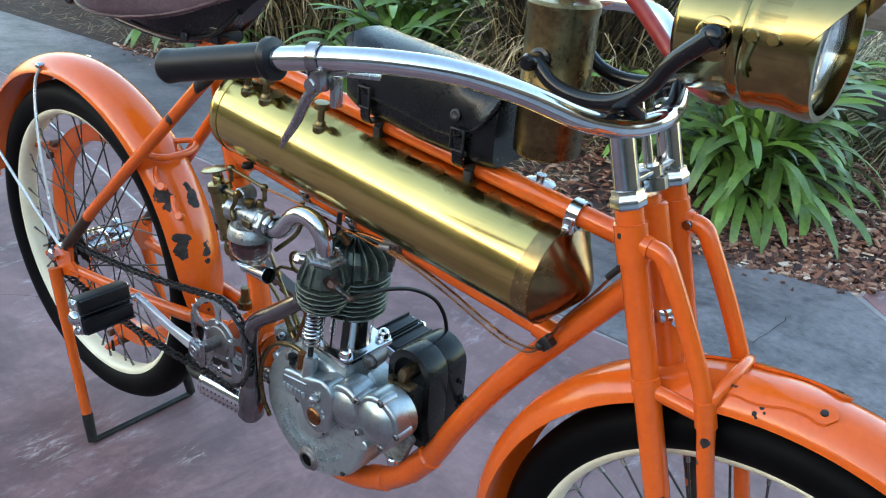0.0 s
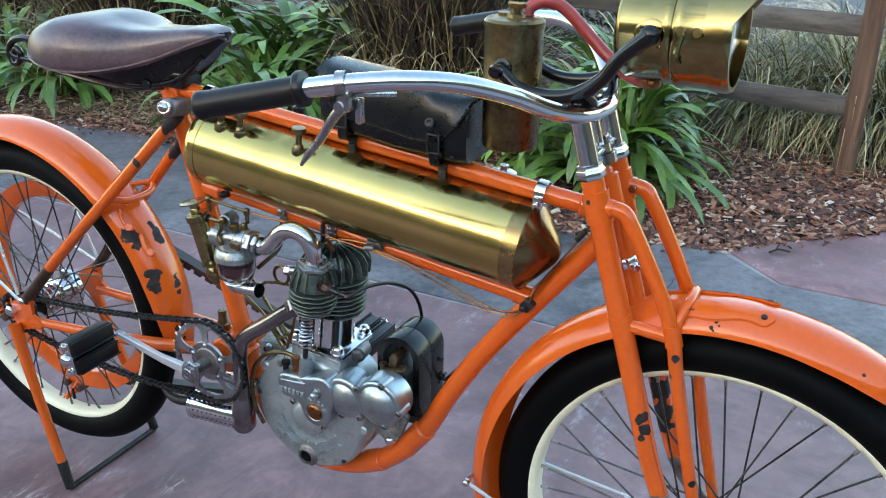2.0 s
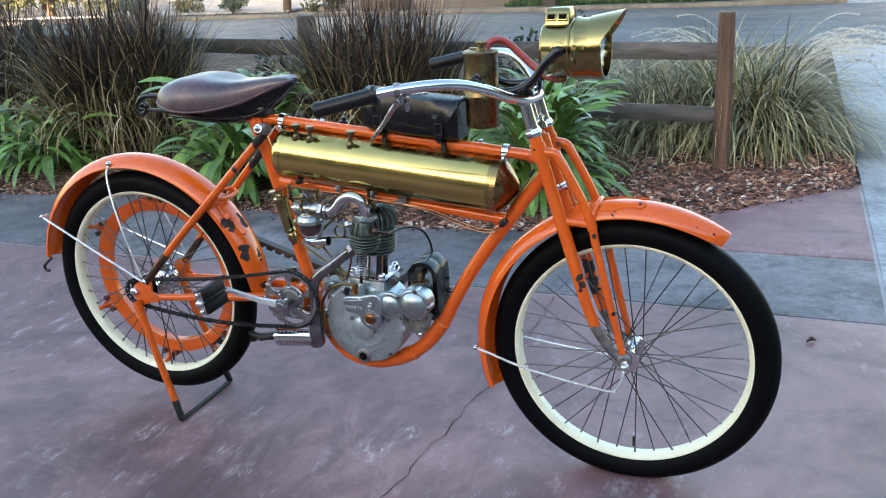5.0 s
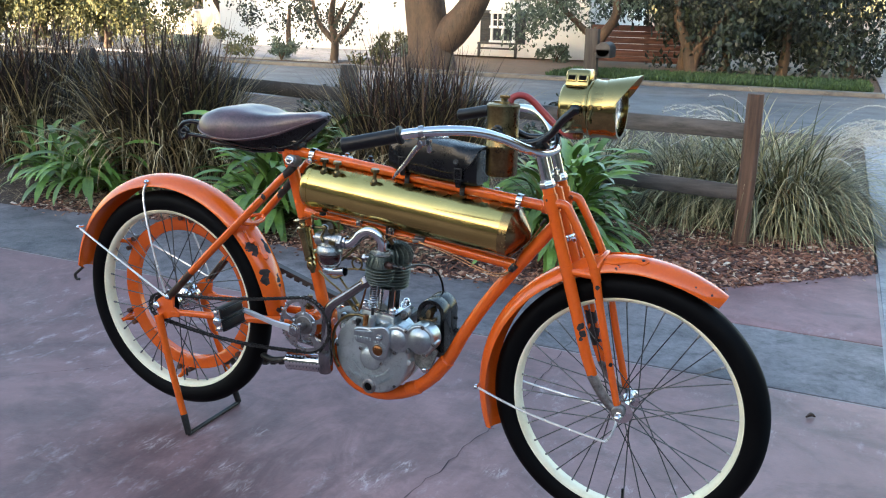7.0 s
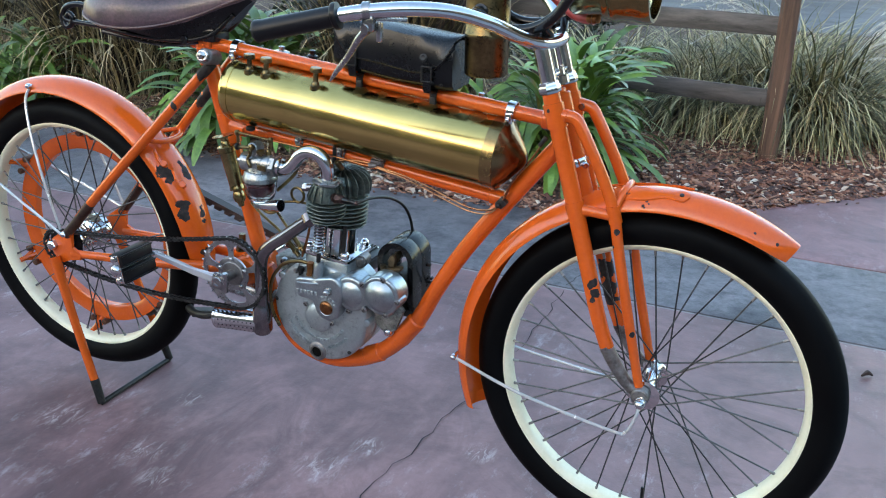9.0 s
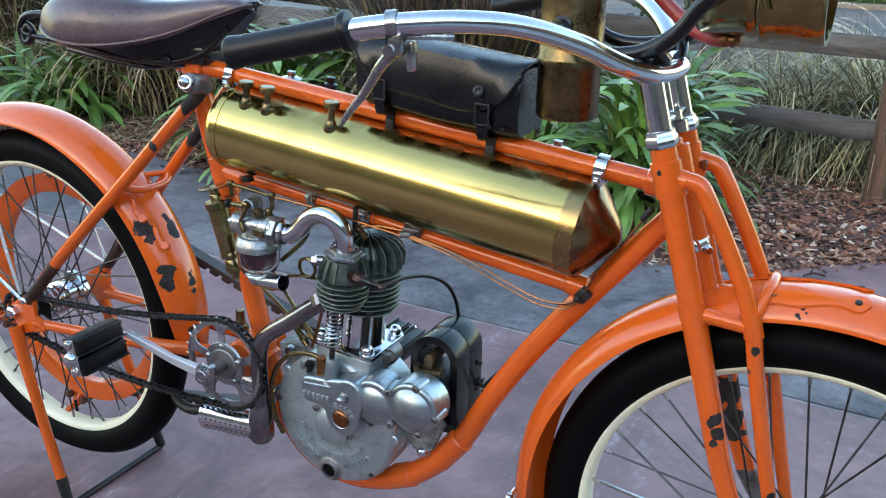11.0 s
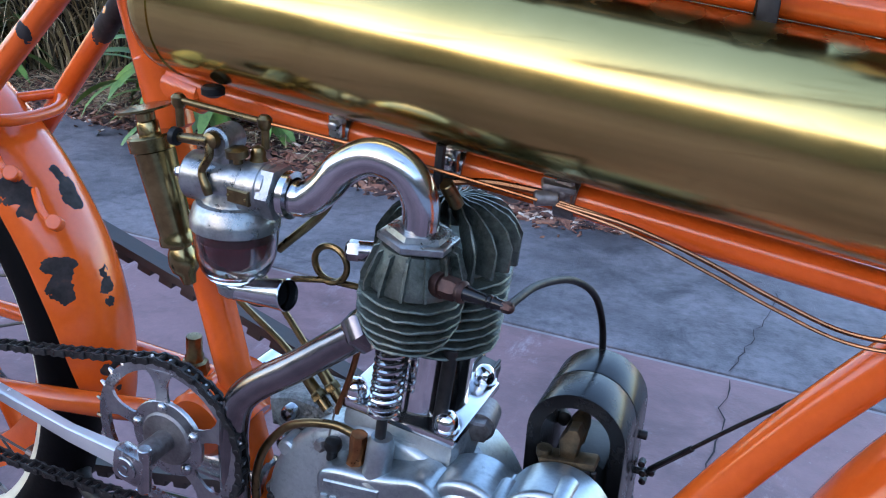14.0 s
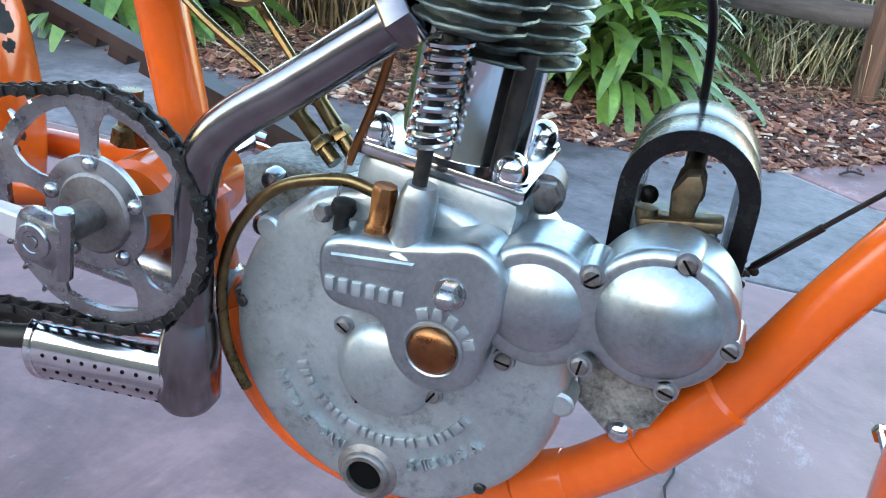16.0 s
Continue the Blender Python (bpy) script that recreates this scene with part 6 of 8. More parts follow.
ep("ignition_lead", tube(B_(), [tip + SP * 0.003, (0.838, -0.040, 0.669), (0.849, 0.015, 0.655), (0.860, 0.055, 0.631), (0.866, 0.078, 0.601), (0.869, 0.091, 0.562), (0.870, 0.094, 0.50)], 0.0033, 12), CABLE_BLACK, "black ignition lead")
# tappet and spring
ep("tappet_guide", lathe(B_(), (0.7185, -0.073, 0.470), UP, [(0, 0.0165), (0.005, 0.0140), (0.014, 0.0126), (0.036, 0.0120), (0.040, 0.0108), (0.044, 0.0095), (0.044, 0)], 22), ALLOY_POLISHED)
ep("push_rod", rod(B_(), (0.721, -0.074, 0.505), (0.731, -0.074, 0.605), 0.0048, n=12), STEEL_DARK)
coil = [Vector((0.7245 + 0.008 * t, -0.074, 0.536 + 0.069 * t)) + Vector((math.cos(t * 9.5 * 6.2832) * 0.0125, math.sin(t * 9.5 * 6.2832) * 0.0125, 0)) for t in (k / 160 for k in range(161))]
ep("valve_spring", tube(B_(), coil, 0.0022, 7, 1), STEM_NICKEL, "bright coil spring")
bn = B_()
lathe(bn, (0.782, 0.012, 0.497), (0.2, -1, 0), [(-0.02, 0.016), (0.010, 0.0145), (0.010, 0)], 20)
hexnut(bn, (0.785, 0.002, 0.498), (0.2, -1, 0), 0.0115, 0.011)
ep("crankcase_bolt", bn, STEEL_BARE, "hexagon crankcase nut")
for x, z in ((0.604, 0.480), (0.598, 0.445)):
    ep("crankcase_bolt", lathe(B_(), (x, -0.03, z), Y, [(0, 0.008), (0.008, 0.008), (0.012, 0.006), (0.014, 0)], 18), NICKEL, "polished domed nut")
mount = B_()
mount2 = B_()
plate(mount, [(0.825, 0.42), (0.835, 0.365), (0.86, 0.345), (0.885, 0.36), (0.905, 0.41), (0.885, 0.43)], -0.025, -0.012, 0.003, 2)
plate(mount2, [(0.59, 0.455), (0.575, 0.45), (0.572, 0.482), (0.60, 0.490), (0.65, 0.486), (0.66, 0.455)], -0.026, 0.03, 0.006, 2)
ep("engine_mount", mount, GRIMY, "grimy aluminium engine lug")
ep("engine_mount", mount2, GRIMY, "grimy aluminium engine lug")
ep("mount_bolt", lathe(B_(), (0.866, -0.012, 0.352), Y, [(0, 0.012), (0.006, 0.012), (0.007, 0.010), (0.014, 0.0095), (0.019, 0.006), (0.021, 0)], 20), CHROME, "chrome acorn mount bolt")
# oil fittings
ep("oil_cup", lathe(B_(), (0.696, -0.070, 0.474), UP, [(0, 0.009), (0.006, 0.009), (0.008, 0.0075), (0.030, 0.0085), (0.033, 0.0075), (0.034, 0)], 8), COPPER, "coppery hexagon oil cup")
ob_ = B_()
lathe(ob_, (0.670, -0.068, 0.470), UP, [(0, 0.005), (0.010, 0.005), (0.011, 0.0072), (0.015, 0.0086), (0.020, 0.0074), (0.0225, 0)], 18)
ep("oil_knob", ob_, CABLE_BLACK, "black round oil knob")
hx = B_()
hexnut(hx, (0.656, -0.060, 0.476), (-0.3, -1, 0.1), 0.0065, 0.007)
ep("case_plug", hx, STEEL_BARE)
ep("oil_line", tube(B_(), [(0.69, -0.06, 0.497), (0.665, -0.06, 0.500), (0.624, -0.06, 0.487), (0.598, -0.062, 0.46), (0.585, -0.063, 0.43), (0.581, -0.063, 0.395), (0.587, -0.063, 0.355), (0.602, -0.062, 0.325)], 0.0042, 10), BRASS_OLD, "aged brass oil line")
ep("copper_rod", tube(B_(), [(0.667, -0.055, 0.51), (0.682, -0.05, 0.56), (0.695, -0.05, 0.62)], 0.003, 8), COPPER, "thin copper rod")
ep("wire", tube(B_(), [(0.665, -0.064, 0.49), (0.667, -0.056, 0.515)], 0.001, 6, 2), STEEL_BARE)
for a, m, b, e in (((0.646, -0.046, 0.513), (0.600, -0.031, 0.546), (0.540, -0.019, 0.576), (0.492, -0.004, 0.602)), ((0.654, -0.036, 0.519), (0.618, -0.029, 0.556), (0.574, -0.020, 0.601), (0.545, -0.016, 0.640))):
    ep("oil_line", tube(B_(), [a, m, b, e], 0.0032, 8), BRASS_OLD, "thin brass pipe")
    u = B_()
    w = (Vector(m) - Vector(a)).normalized()
    hexnut(u, a, w, 0.0078, 0.008)
    lathe(u, Vector(a) + w * 0.008, w, [(0, 0.0058), (0.020, 0.0052), (0.022, 0.0066), (0.030, 0.0060), (0.032, 0.0034)], 10)
    lathe(u, Vector(a) - w * 0.012, w, [(0, 0), (0, 0.0055), (0.012, 0.0055)], 10)
    ep("pipe_union", u, BRASS_OLD)

# ---- exhaust ----
ex = B_()
tube(ex, [(0.705, -0.068, 0.612), (0.680, -0.072, 0.592), (0.640, -0.075, 0.561), (0.600, -0.076, 0.532), (0.578, -0.076, 0.508), (0.568, -0.075, 0.475), (0.565, -0.073, 0.43), (0.562, -0.070, 0.37)], 0.0145, 18)
exhaust = bpart("exhaust", ex, PIPE_STEEL, "dull plated exhaust pipe with box silencer")
u = B_()
lathe(u, (0.708, -0.068, 0.6145), (-0.78, -0.1, -0.62), [(0, 0.017), (0.003, 0.0192), (0.015, 0.0192), (0.018, 0.017), (0.018, 0.0145)], 6)
bpart("exhaust_union", u, PIPE_STEEL, "hexagon exhaust union", exhaust)
k = B_()
lathe(k, (0.560, -0.068, 0.385), (-0.05, 0, -1), [(0, 0.0148), (0.008, 0.018), (0.03, 0.022), (0.075, 0.024), (0.085, 0.018), (0.088, 0)], 24)
bpart("exhaust_elbow", k, PIPE_STEEL, "", exhaust)
m0, m1 = Vector((0.556, -0.06, 0.325)), Vector((0.418, -0.06, 0.311))
mu = lathe(B_(), m0, m1 - m0, [(0, 0), (0, 0.028), (0.003, 0.0305), (0.008, 0.0305), (0.009, 0.029), (0.125, 0.029), (0.126, 0.0305), (0.131, 0.0305), (0.134, 0.028), (0.137, 0.012), (0.15, 0.008), (0.15, 0)], 32)
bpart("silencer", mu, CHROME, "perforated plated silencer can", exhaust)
d, u_, v_ = frame_of(m1 - m0)
# the can is not pierced: black discs stand for the shade in its holes
for i in range(9):
    for j in range(5):
        a = radians(150 + 30 * j + (15 if i % 2 else 0))
        nrm = Vector((0, -math.cos(radians(-10 + 26 * j)), 0)) + Vector((0, 0, -math.sin(radians(-10 + 26 * j))))
        p = m0 + (m1 - m0).normalized() * (0.018 + 0.012 * i) + nrm * 0.0288
        bpart("silencer_hole", lathe(B_(), p, nrm, [(0, 0.0017), (0.0005, 0.0017), (0.0005, 0)], 8), HOLE_SHADE, "", exhaust)
bpart("tail_pipe", tube(B_(), [(0.42, -0.055, 0.312), (0.36, -0.05, 0.295), (0.30, -0.02, 0.285), (0.25, 0.03, 0.27)], 0.010, 12), STEEL_DARK, "dark tail pipe", exhaust)
bpart("upper_can", rod(B_(), (0.40, 0.0, 0.375), (0.555, 0.0, 0.362), 0.024, n=24), NICKEL, "plated tube behind the chain wheel", exhaust)
oc = B_()
lathe(oc, (0.462, 0.0, 0.468), (0.05, 0, 1), [(0, 0.016), (0.012, 0.014), (0.014, 0.010), (0.02, 0.010), (0.022, 0.0085), (0.042, 0.0085), (0.043, 0)], 8)
bpart("oil_cap", oc, BRASS_OLD, "old brass greaser")

# ---- drive belt on the far side ----
pul = lathe(B_(), (EX, 0.055, EZ), (0, 1, 0), [(0, 0), (0, 0.03), (0.012, 0.055), (0.016, 0.055), (0.024, 0.036), (0.032, 0.055), (0.036, 0.055), (0.036, 0)], 36)
bpart("belt_pulley", pul, ALLOY, "small engine belt pulley")
p0, p1 = Vector((0.0, 0.075, 0.650)), Vector((0.715, 0.079, 0.427))
run = [p0 + (p1 - p0) * (i / 24) for i in range(25)]
q0, q1 = Vector((0.70, 0.079, 0.333)), Vector((-0.07, 0.07, 0.170))
run2 = [q0 + (q1 - q0) * (i / 24) + Vector((0, 0, -0.01 * math.sin(math.pi * i / 24))) for i in range(25)]
arc_e = [Vector((EX + 0.048 * math.cos(radians(t)), 0.077, EZ + 0.048 * math.sin(radians(t)))) for t in range(68, -92, -14)]
arc_r = [Vector((RX + 0.246 * math.cos(radians(t)), 0.069, RZ + 0.246 * math.sin(radians(t)))) for t in range(262, 82, -6)]
loop = run + arc_e + run2 + arc_r
belt = B_()
rings = []
for i, p in enumerate(loop):
    dd = (loop[(i + 1) % len(loop)] - loop[i - 1]).normalized()
    nn = Vector((-dd.z, 0, dd.x))
    rings.append([p + Vector((0, sy * 0.012, 0)) + nn * sz * 0.005 for sy, sz in ((-1, -1), (1, -1), (1, 1), (-1, 1))])
loft(belt, rings + rings[:1], False)
drive_belt = bpart("drive_belt", belt, BELT, "dark block-type leather drive belt")
for r_ in (run, run2):
    for a, b in zip(r_, r_[1:]):
        dd = (b - a).normalized()
        nrm = Vector((-dd.z, 0, dd.x)) * (-1 if dd.x > 0 else 1)
        bl = B_()
        block(bl, (a + b) / 2 + nrm * 0.010, ((b - a).length * 0.62, 0.019, 0.012), 0.0015, pose(0, 0, 0, 0, -math.degrees(math.atan2(dd.z, dd.x)), 0))
        bpart("belt_block", bl, BELT, "", drive_belt)

# ---- carburettor ----
body = B_()
lathe(body, (0.585, -0.080, 0.662), (0.03, 0, 1), [(0.0205, 0), (0.0205, 0.0345), (0.022, 0.0374), (0.030, 0.0374), (0.032, 0.0364), (0.040, 0.0342), (0.0435, 0.0315), (0.0445, 0.0272), (0.047, 0.0262), (0.056, 0.0245), (0.064, 0.0225), (0.074, 0.018), (0.078, 0)], 40)
rod(body, (0.549, -0.088, 0.7245), (0.628, -0.082, 0.7215), 0.0205, n=28)
rod(body, (0.600, -0.084, 0.722), (0.622, -0.082, 0.7210), 0.0222, n=28)
rod(body, (0.5815, -0.070, 0.757), (0.5825, -0.098, 0.757), 0.0125, n=22)
block(body, (0.582, -0.084, 0.744), (0.025, 0.024, 0.024), 0.005)
carb = bpart("carburettor", body, ZINC, "grey die-cast carburettor with a glass bowl")


def cp(name, bm, mat, label=""):
    return bpart(name, bm, mat, label, carb)


gl = lathe(B_(), (0.5842, -0.080, 0.636), (0.03, 0, 1), [(0, 0), (0, 0.021), (0.003, 0.0255), (0.010, 0.0298), (0.022, 0.0340), (0.0470, 0.0364), (0.0470, 0.0344), (0.022, 0.0318), (0.011, 0.0270), (0.006, 0.022), (0.006, 0)], 36)
cp("fuel_bowl", gl, GLASS, "clear glass fuel bowl").visible_shadow = False
cp("fuel", lathe(B_(), (0.5848, -0.080, 0.651), (0.03, 0, 1), [(0, 0), (0, 0.0250), (0.007, 0.0296), (0.012, 0.0318), (0.024, 0.0330), (0.024, 0)], 32), OIL_RED, "dark red fuel")
cp("air_horn", lathe(B_(), (0.582, -0.086, 0.627), (1, -0.10, 0.16), [(0, 0), (0, 0.010), (0.02, 0.0105), (0.045, 0.0122), (0.062, 0.0138), (0.063, 0.0130), (0.05, 0.0108), (0.02, 0.0085), (0.02, 0)], 24), SATIN_CHROME, "flared air horn")
# black disc across the bore, in place of the throat's own shade
cp("horn_mouth", lathe(B_(), (0.582 + 0.052, -0.0912, 0.6353), (1, -0.10, 0.16), [(0, 0), (0, 0.0097), (0.001, 0.0097), (0.001, 0)], 20), HOLE_SHADE, "black disc painted for the shade in the horn's throat")
cp("bowl_base", lathe(B_(), (0.585, -0.082, 0.618), (0.03, 0, 1), [(0, 0), (0, 0.008), (0.006, 0.016), (0.014, 0.018), (0.016, 0)], 20), ALLOY_POLISHED)
nt = B_()
lathe(nt, (0.621, -0.082, 0.7205), (1, 0.01, -0.02), [(0, 0.020), (0.002, 0.0232), (0.013, 0.0232), (0.015, 0.020), (0.015, 0.016)], 6)
cp("intake_nut", nt, ZINC, "large hexagon intake nut")
cp("name_plate", plate(B_(), [(0.599, 0.7265), (0.599, 0.7145), (0.619, 0.713), (0.619, 0.725)], -0.1078, -0.102, 0.001, 1), BRASS_OLD, "small brass plate")
for x, z in ((0.601, 0.7205), (0.617, 0.719)):
    cp("plate_rivet", rod(B_(), (x, -0.104, z), (x, -0.1088, z), 0.0012, n=8), BRASS_SHINY)
lev = B_()
tube(lev, [(0.581, -0.103, 0.760), (0.583, -0.106, 0.748), (0.577, -0.108, 0.736), (0.582, -0.110, 0.724), (0.584, -0.110, 0.718)], [0.0045, 0.0036, 0.0034, 0.0042, 0.0035], 10)
rod(lev, (0.548, -0.098, 0.757), (0.583, -0.104, 0.760), 0.0038, 0.0052, n=12)
lathe(lev, (0.583, -0.099, 0.760), (0, -1, 0), [(0, 0.007), (0.006, 0.007), (0.008, 0.004), (0.008, 0)], 14)
cp("throttle_lever", lev, BRASS_OLD, "brass throttle lever")
cp("adjuster", lathe(B_(), (0.611, -0.080, 0.738), (0, 0, 1), [(0, 0.0075), (0.005, 0.0078), (0.008, 0.006), (0.012, 0.0065), (0.016, 0.0045), (0.018, 0)], 18), BRASS_OLD)
cp("adjuster", lathe(B_(), (0.600, -0.092, 0.742), (0, -0.1, 1), [(0, 0.004), (0.005, 0.004), (0.006, 0.0092), (0.012, 0.0092), (0.013, 0.005), (0.014, 0)], 18), BRASS_OLD)
cp("knob", lathe(B_(), (0.549, -0.098, 0.757), (-1, 0, 0.05), [(0, 0.003), (0.002, 0.0075), (0.007, 0.0075), (0.009, 0.005), (0.009, 0)], 14), CABLE_BLACK)
cp("knob", lathe(B_(), (0.546, -0.050, 0.780), (0, 0, 1), [(0, 0.004), (0.003, 0.010), (0.008, 0.010), (0.010, 0.008), (0.010, 0)], 18), CABLE_BLACK, "black adjusting knob")
nb = B_()
hexnut(nb, (0.556, -0.098, 0.729), (-1, -0.3, 0), 0.0055, 0.010, 0.003)
cp("carb_bolt", nb, NICKEL)
for x, y, z in ((0.522, -0.065, 0.777), (0.611, -0.070, 0.772)):
    lk = B_()
    lathe(lk, (x, y, z - 0.006), (0, 0, 1), [(0, 0), (0, 0.004), (0.003, 0.0062), (0.009, 0.0062), (0.012, 0.0035), (0.012, 0)], 14)
    rod(lk, (x, y, z - 0.022), (x, y, z - 0.004), 0.0036, n=10)
    cp("linkage", lk, BRASS_OLD, "aged brass control linkage")
cp("control_rod", tube(B_(), [(0.516, -0.065, 0.779), (0.535, -0.066, 0.777), (0.611, -0.070, 0.772)], 0.0028, 10, 2), BRASS_OLD, "brass control rod")
cp("control_rod", tube(B_(), [(0.611, -0.070, 0.772), (0.68, -0.056, 0.762), (0.738, -0.050, 0.753), (0.832, -0.040, 0.738)], 0.0016, 8), COPPER, "thin copper control rod")
cp("intake_collar", lathe(B_(), (0.6385, -0.0815, 0.7200), (1, 0.01, -0.02), [(0, 0.0150), (0, 0.0195), (0.006, 0.0195), (0.007, 0.0150)], 24), SATIN_CHROME, "bright collar ring")
# intake pipe
ip = tube(B_(), [(0.640, -0.081, 0.719), (0.656, -0.081, 0.719), (0.672, -0.081, 0.731), (0.690, -0.081, 0.751), (0.715, -0.081, 0.763), (0.740, -0.079, 0.756), (0.752, -0.075, 0.733), (0.750, -0.070, 0.700)], 0.0146, 20)
bpart("intake_pipe", ip, SATIN_CHROME, "polished swan-neck intake pipe", None, 60)
bpart("priming_cup", rod(B_(), (0.768, -0.04, 0.722), (0.762, -0.052, 0.742), 0.006, n=12), BRASS_OLD)
bpart("cage_screw", rod(B_(), (0.752, -0.045, 0.735), (0.754, -0.045, 0.770), 0.0042, n=8), STEEL_DARK)
bpart("copper_pipe", tube(B_(), [(0.757, -0.046, 0.741), (0.79, -0.03, 0.742), (0.83, -0.02, 0.738)], 0.0028, 8), COPPER)
loop_pts = [Vector((0.654 + 0.0165 * math.cos(a), -0.042 + 0.003 * a / 6.28, 0.648 + 0.0165 * math.sin(a))) for a in (radians(-110 + 380 * i / 30) for i in range(31))]
bpart("fuel_line", tube(B_(), [Vector((0.60, -0.05, 0.612)), Vector((0.62, -0.045, 0.628))] + loop_pts + [Vector((0.69, -0.04, 0.632)), Vector((0.71, -0.04, 0.632))], 0.003, 8, 1), BRASS_OLD, "coiled brass fuel line")
bpart("fuel_line", tube(B_(), [(0.570, -0.07, 0.635), (0.565, -0.055, 0.610), (0.585, -0.05, 0.598), (0.61, -0.04, 0.61)], 0.004, 8), BRASS_OLD, "brass fuel line")
bpart("fuel_line", tube(B_(), [(0.655, -0.03, 0.752), (0.652, -0.03, 0.72), (0.64, -0.03, 0.69), (0.60, -0.04, 0.65)], 0.004, 8), BRASS_OLD, "brass fuel line")

# ---- hand oil pump ----
PA, PB = Vector((0.489, -0.066, 0.744)), Vector((0.510, -0.062, 0.638))
pd = PB - PA
pump = bpart("oil_pump", lathe(B_(), PA, pd, [(0, 0), (0, 0.0185), (0.002, 0.0205), (0.013, 0.0205), (0.0145, 0.0178), (0.085, 0.0155), (0.092, 0.0152), (0.094, 0.0165), (0.100, 0.0165), (0.102, 0.011), (0.106, 0.010)], 28), PUMP_BRASS, "brass hand oil pump on the seat tube")
bpart("pump_plunger", lathe(B_(), PA, -pd, [(0, 0.0095), (0.010, 0.0095), (0.012, 0.008), (0.018, 0.0085), (0.0205, 0.014), (0.0215, 0.0245), (0.0235, 0.0245), (0.0245, 0.012), (0.0255, 0)], 24), PUMP_BRASS, "flat brass plunger knob", pump)
bpart("pump_foot", lathe(B_(), PB + pd.normalized() * -0.004, pd, [(0, 0.010), (0.005, 0.0125), (0.014, 0.014), (0.022, 0.0125), (0.027, 0.008), (0.036, 0.006), (0.036, 0)], 22), PUMP_BRASS, "rounded brass foot", pump)
pc = B_()
block(pc, (0.500, -0.045, 0.665), (0.03, 0.03, 0.012), 0.003)
bpart("pump_clip", pc, PUMP_BRASS, "", pump)

# ---- magneto ----
mo, mi = 0.0437, 0.0308
MX, MZ = 0.874, 0.5165


def horseshoe(y0, y1):
    bm = B_()
    n = 20
    out = [(MX - mo, 0.395)] + [(MX - mo * math.cos(radians(180 * i / n)), MZ + mo * math.sin(radians(180 * i / n))) for i in range(n + 1)] + [(MX + mo, 0.395)]
    inn = [(MX - mi, 0.395)] + [(MX - mi * math.cos(radians(180 * i / n)), MZ + mi * math.sin(radians(180 * i / n))) for i in range(n + 1)] + [(MX + mi, 0.395)]
    rows = []
    for (ox, oz), (ix, iz) in zip(out, inn):
        rows.append([bm.verts.new(v) for v in ((ox, y0 + 0.001, oz), (ox, y1 - 0.001, oz), (ox * 0.98 + ix * 0.02, y1, oz * 0.98 + iz * 0.02), (ix, y1, iz), (ix, y0, iz), (ox * 0.98 + ix * 0.02, y0, oz * 0.98 + iz * 0.02))])
    for A, C in zip(rows, rows[1:]):
        for j in range(6):
            bm.faces.new((A[j], A[(j + 1) % 6], C[(j + 1) % 6], C[j]))
    bm.faces.new(rows[0])
    bm.faces.new(rows[-1])
    return bm


mag_base = B_()
block(mag_base, (0.874, 0.048, 0.440), (0.052, 0.094, 0.084), 0.008)
rod(mag_base, (0.874, -0.030, 0.462), (0.874, 0.02, 0.462), 0.030, n=28)
rod(mag_base, (0.874, -0.044, 0.462), (0.874, -0.030, 0.462), 0.036, n=28)
block(mag_base, (0.874, 0.045, 0.398), (0.092, 0.10, 0.020), 0.005)
magneto = bpart("magneto", mag_base, STEEL_DARK, "dark horseshoe magneto")
bpart("horseshoe_magnet", horseshoe(-0.004, 0.042), BAKELITE, "blackened horseshoe magnet", magneto)
bpart("horseshoe_magnet", horseshoe(0.0432, 0.089), BAKELITE, "blackened horseshoe magnet", magneto)
bx = B_()
block(bx, (0.874, -0.018, 0.506), (0.050, 0.020, 0.008), 0.003, pose(0, 0, 0, 0, -9, 0))
lathe(bx, (0.852, -0.018, 0.503), (0, 0, 1), [(-0.006, 0.004), (0.003, 0.0075), (0.008, 0.007), (0.009, 0)], 12)
plate(bx, [(0.866, 0.506), (0.864, 0.524), (0.871, 0.536), (0.879, 0.538), (0.883, 0.530), (0.880, 0.508)], -0.022, -0.006, 0.003, 2)
lathe(bx, (0.874, -0.008, 0.522), (0.02, 0.9, 0.25), [(-0.010, 0), (-0.010, 0.006), (0.0, 0.010), (0.020, 0.009), (0.030, 0.006), (0.050, 0.006), (0.050, 0)], 16)
bpart("contact_arm", bx, DARK_BRONZE, "aged bronze contact breaker arm", magneto)
bpart("contact_post", rod(B_(), (0.873, 0.030, 0.515), (0.874, 0.040, 0.552), 0.0042, n=12), DARK_BRONZE, "", magneto)
bpart("contact_knob", lathe(B_(), (0.846, 0.066, 0.492), (0.3, -1, 0.2), [(-0.02, 0.003), (0, 0.003), (0.001, 0.007), (0.008, 0.007), (0.010, 0.004), (0.010, 0)], 12), STEEL_DARK, "", magneto)
for x, y in ((0.853, -0.018), (0.893, -0.018), (0.860, 0.000)):
    bpart("contact_screw", rod(B_(), (x, y, 0.470), (x + 0.003, y, 0.500), 0.003, n=8), STEEL_DARK, "", magneto)
tm = B_()
for dx, dz in ((0, 0), (0.008, 0.003), (-0.002, 0.010), (0.001, -0.009)):
    lathe(tm, (0.924 + dx, 0.085, 0.442 + dz), (0, -1, 0), [(-0.004, 0.0035), (0.004, 0.0035), (0.006, 0)], 8)
tube(tm, [(0.912, 0.085, 0.442), (0.930, 0.085, 0.442)], 0.0036, 8, 2)
bpart("magneto_terminal", tm, STEEL_DARK, "dark wing nut terminal", magneto)
sc = B_()
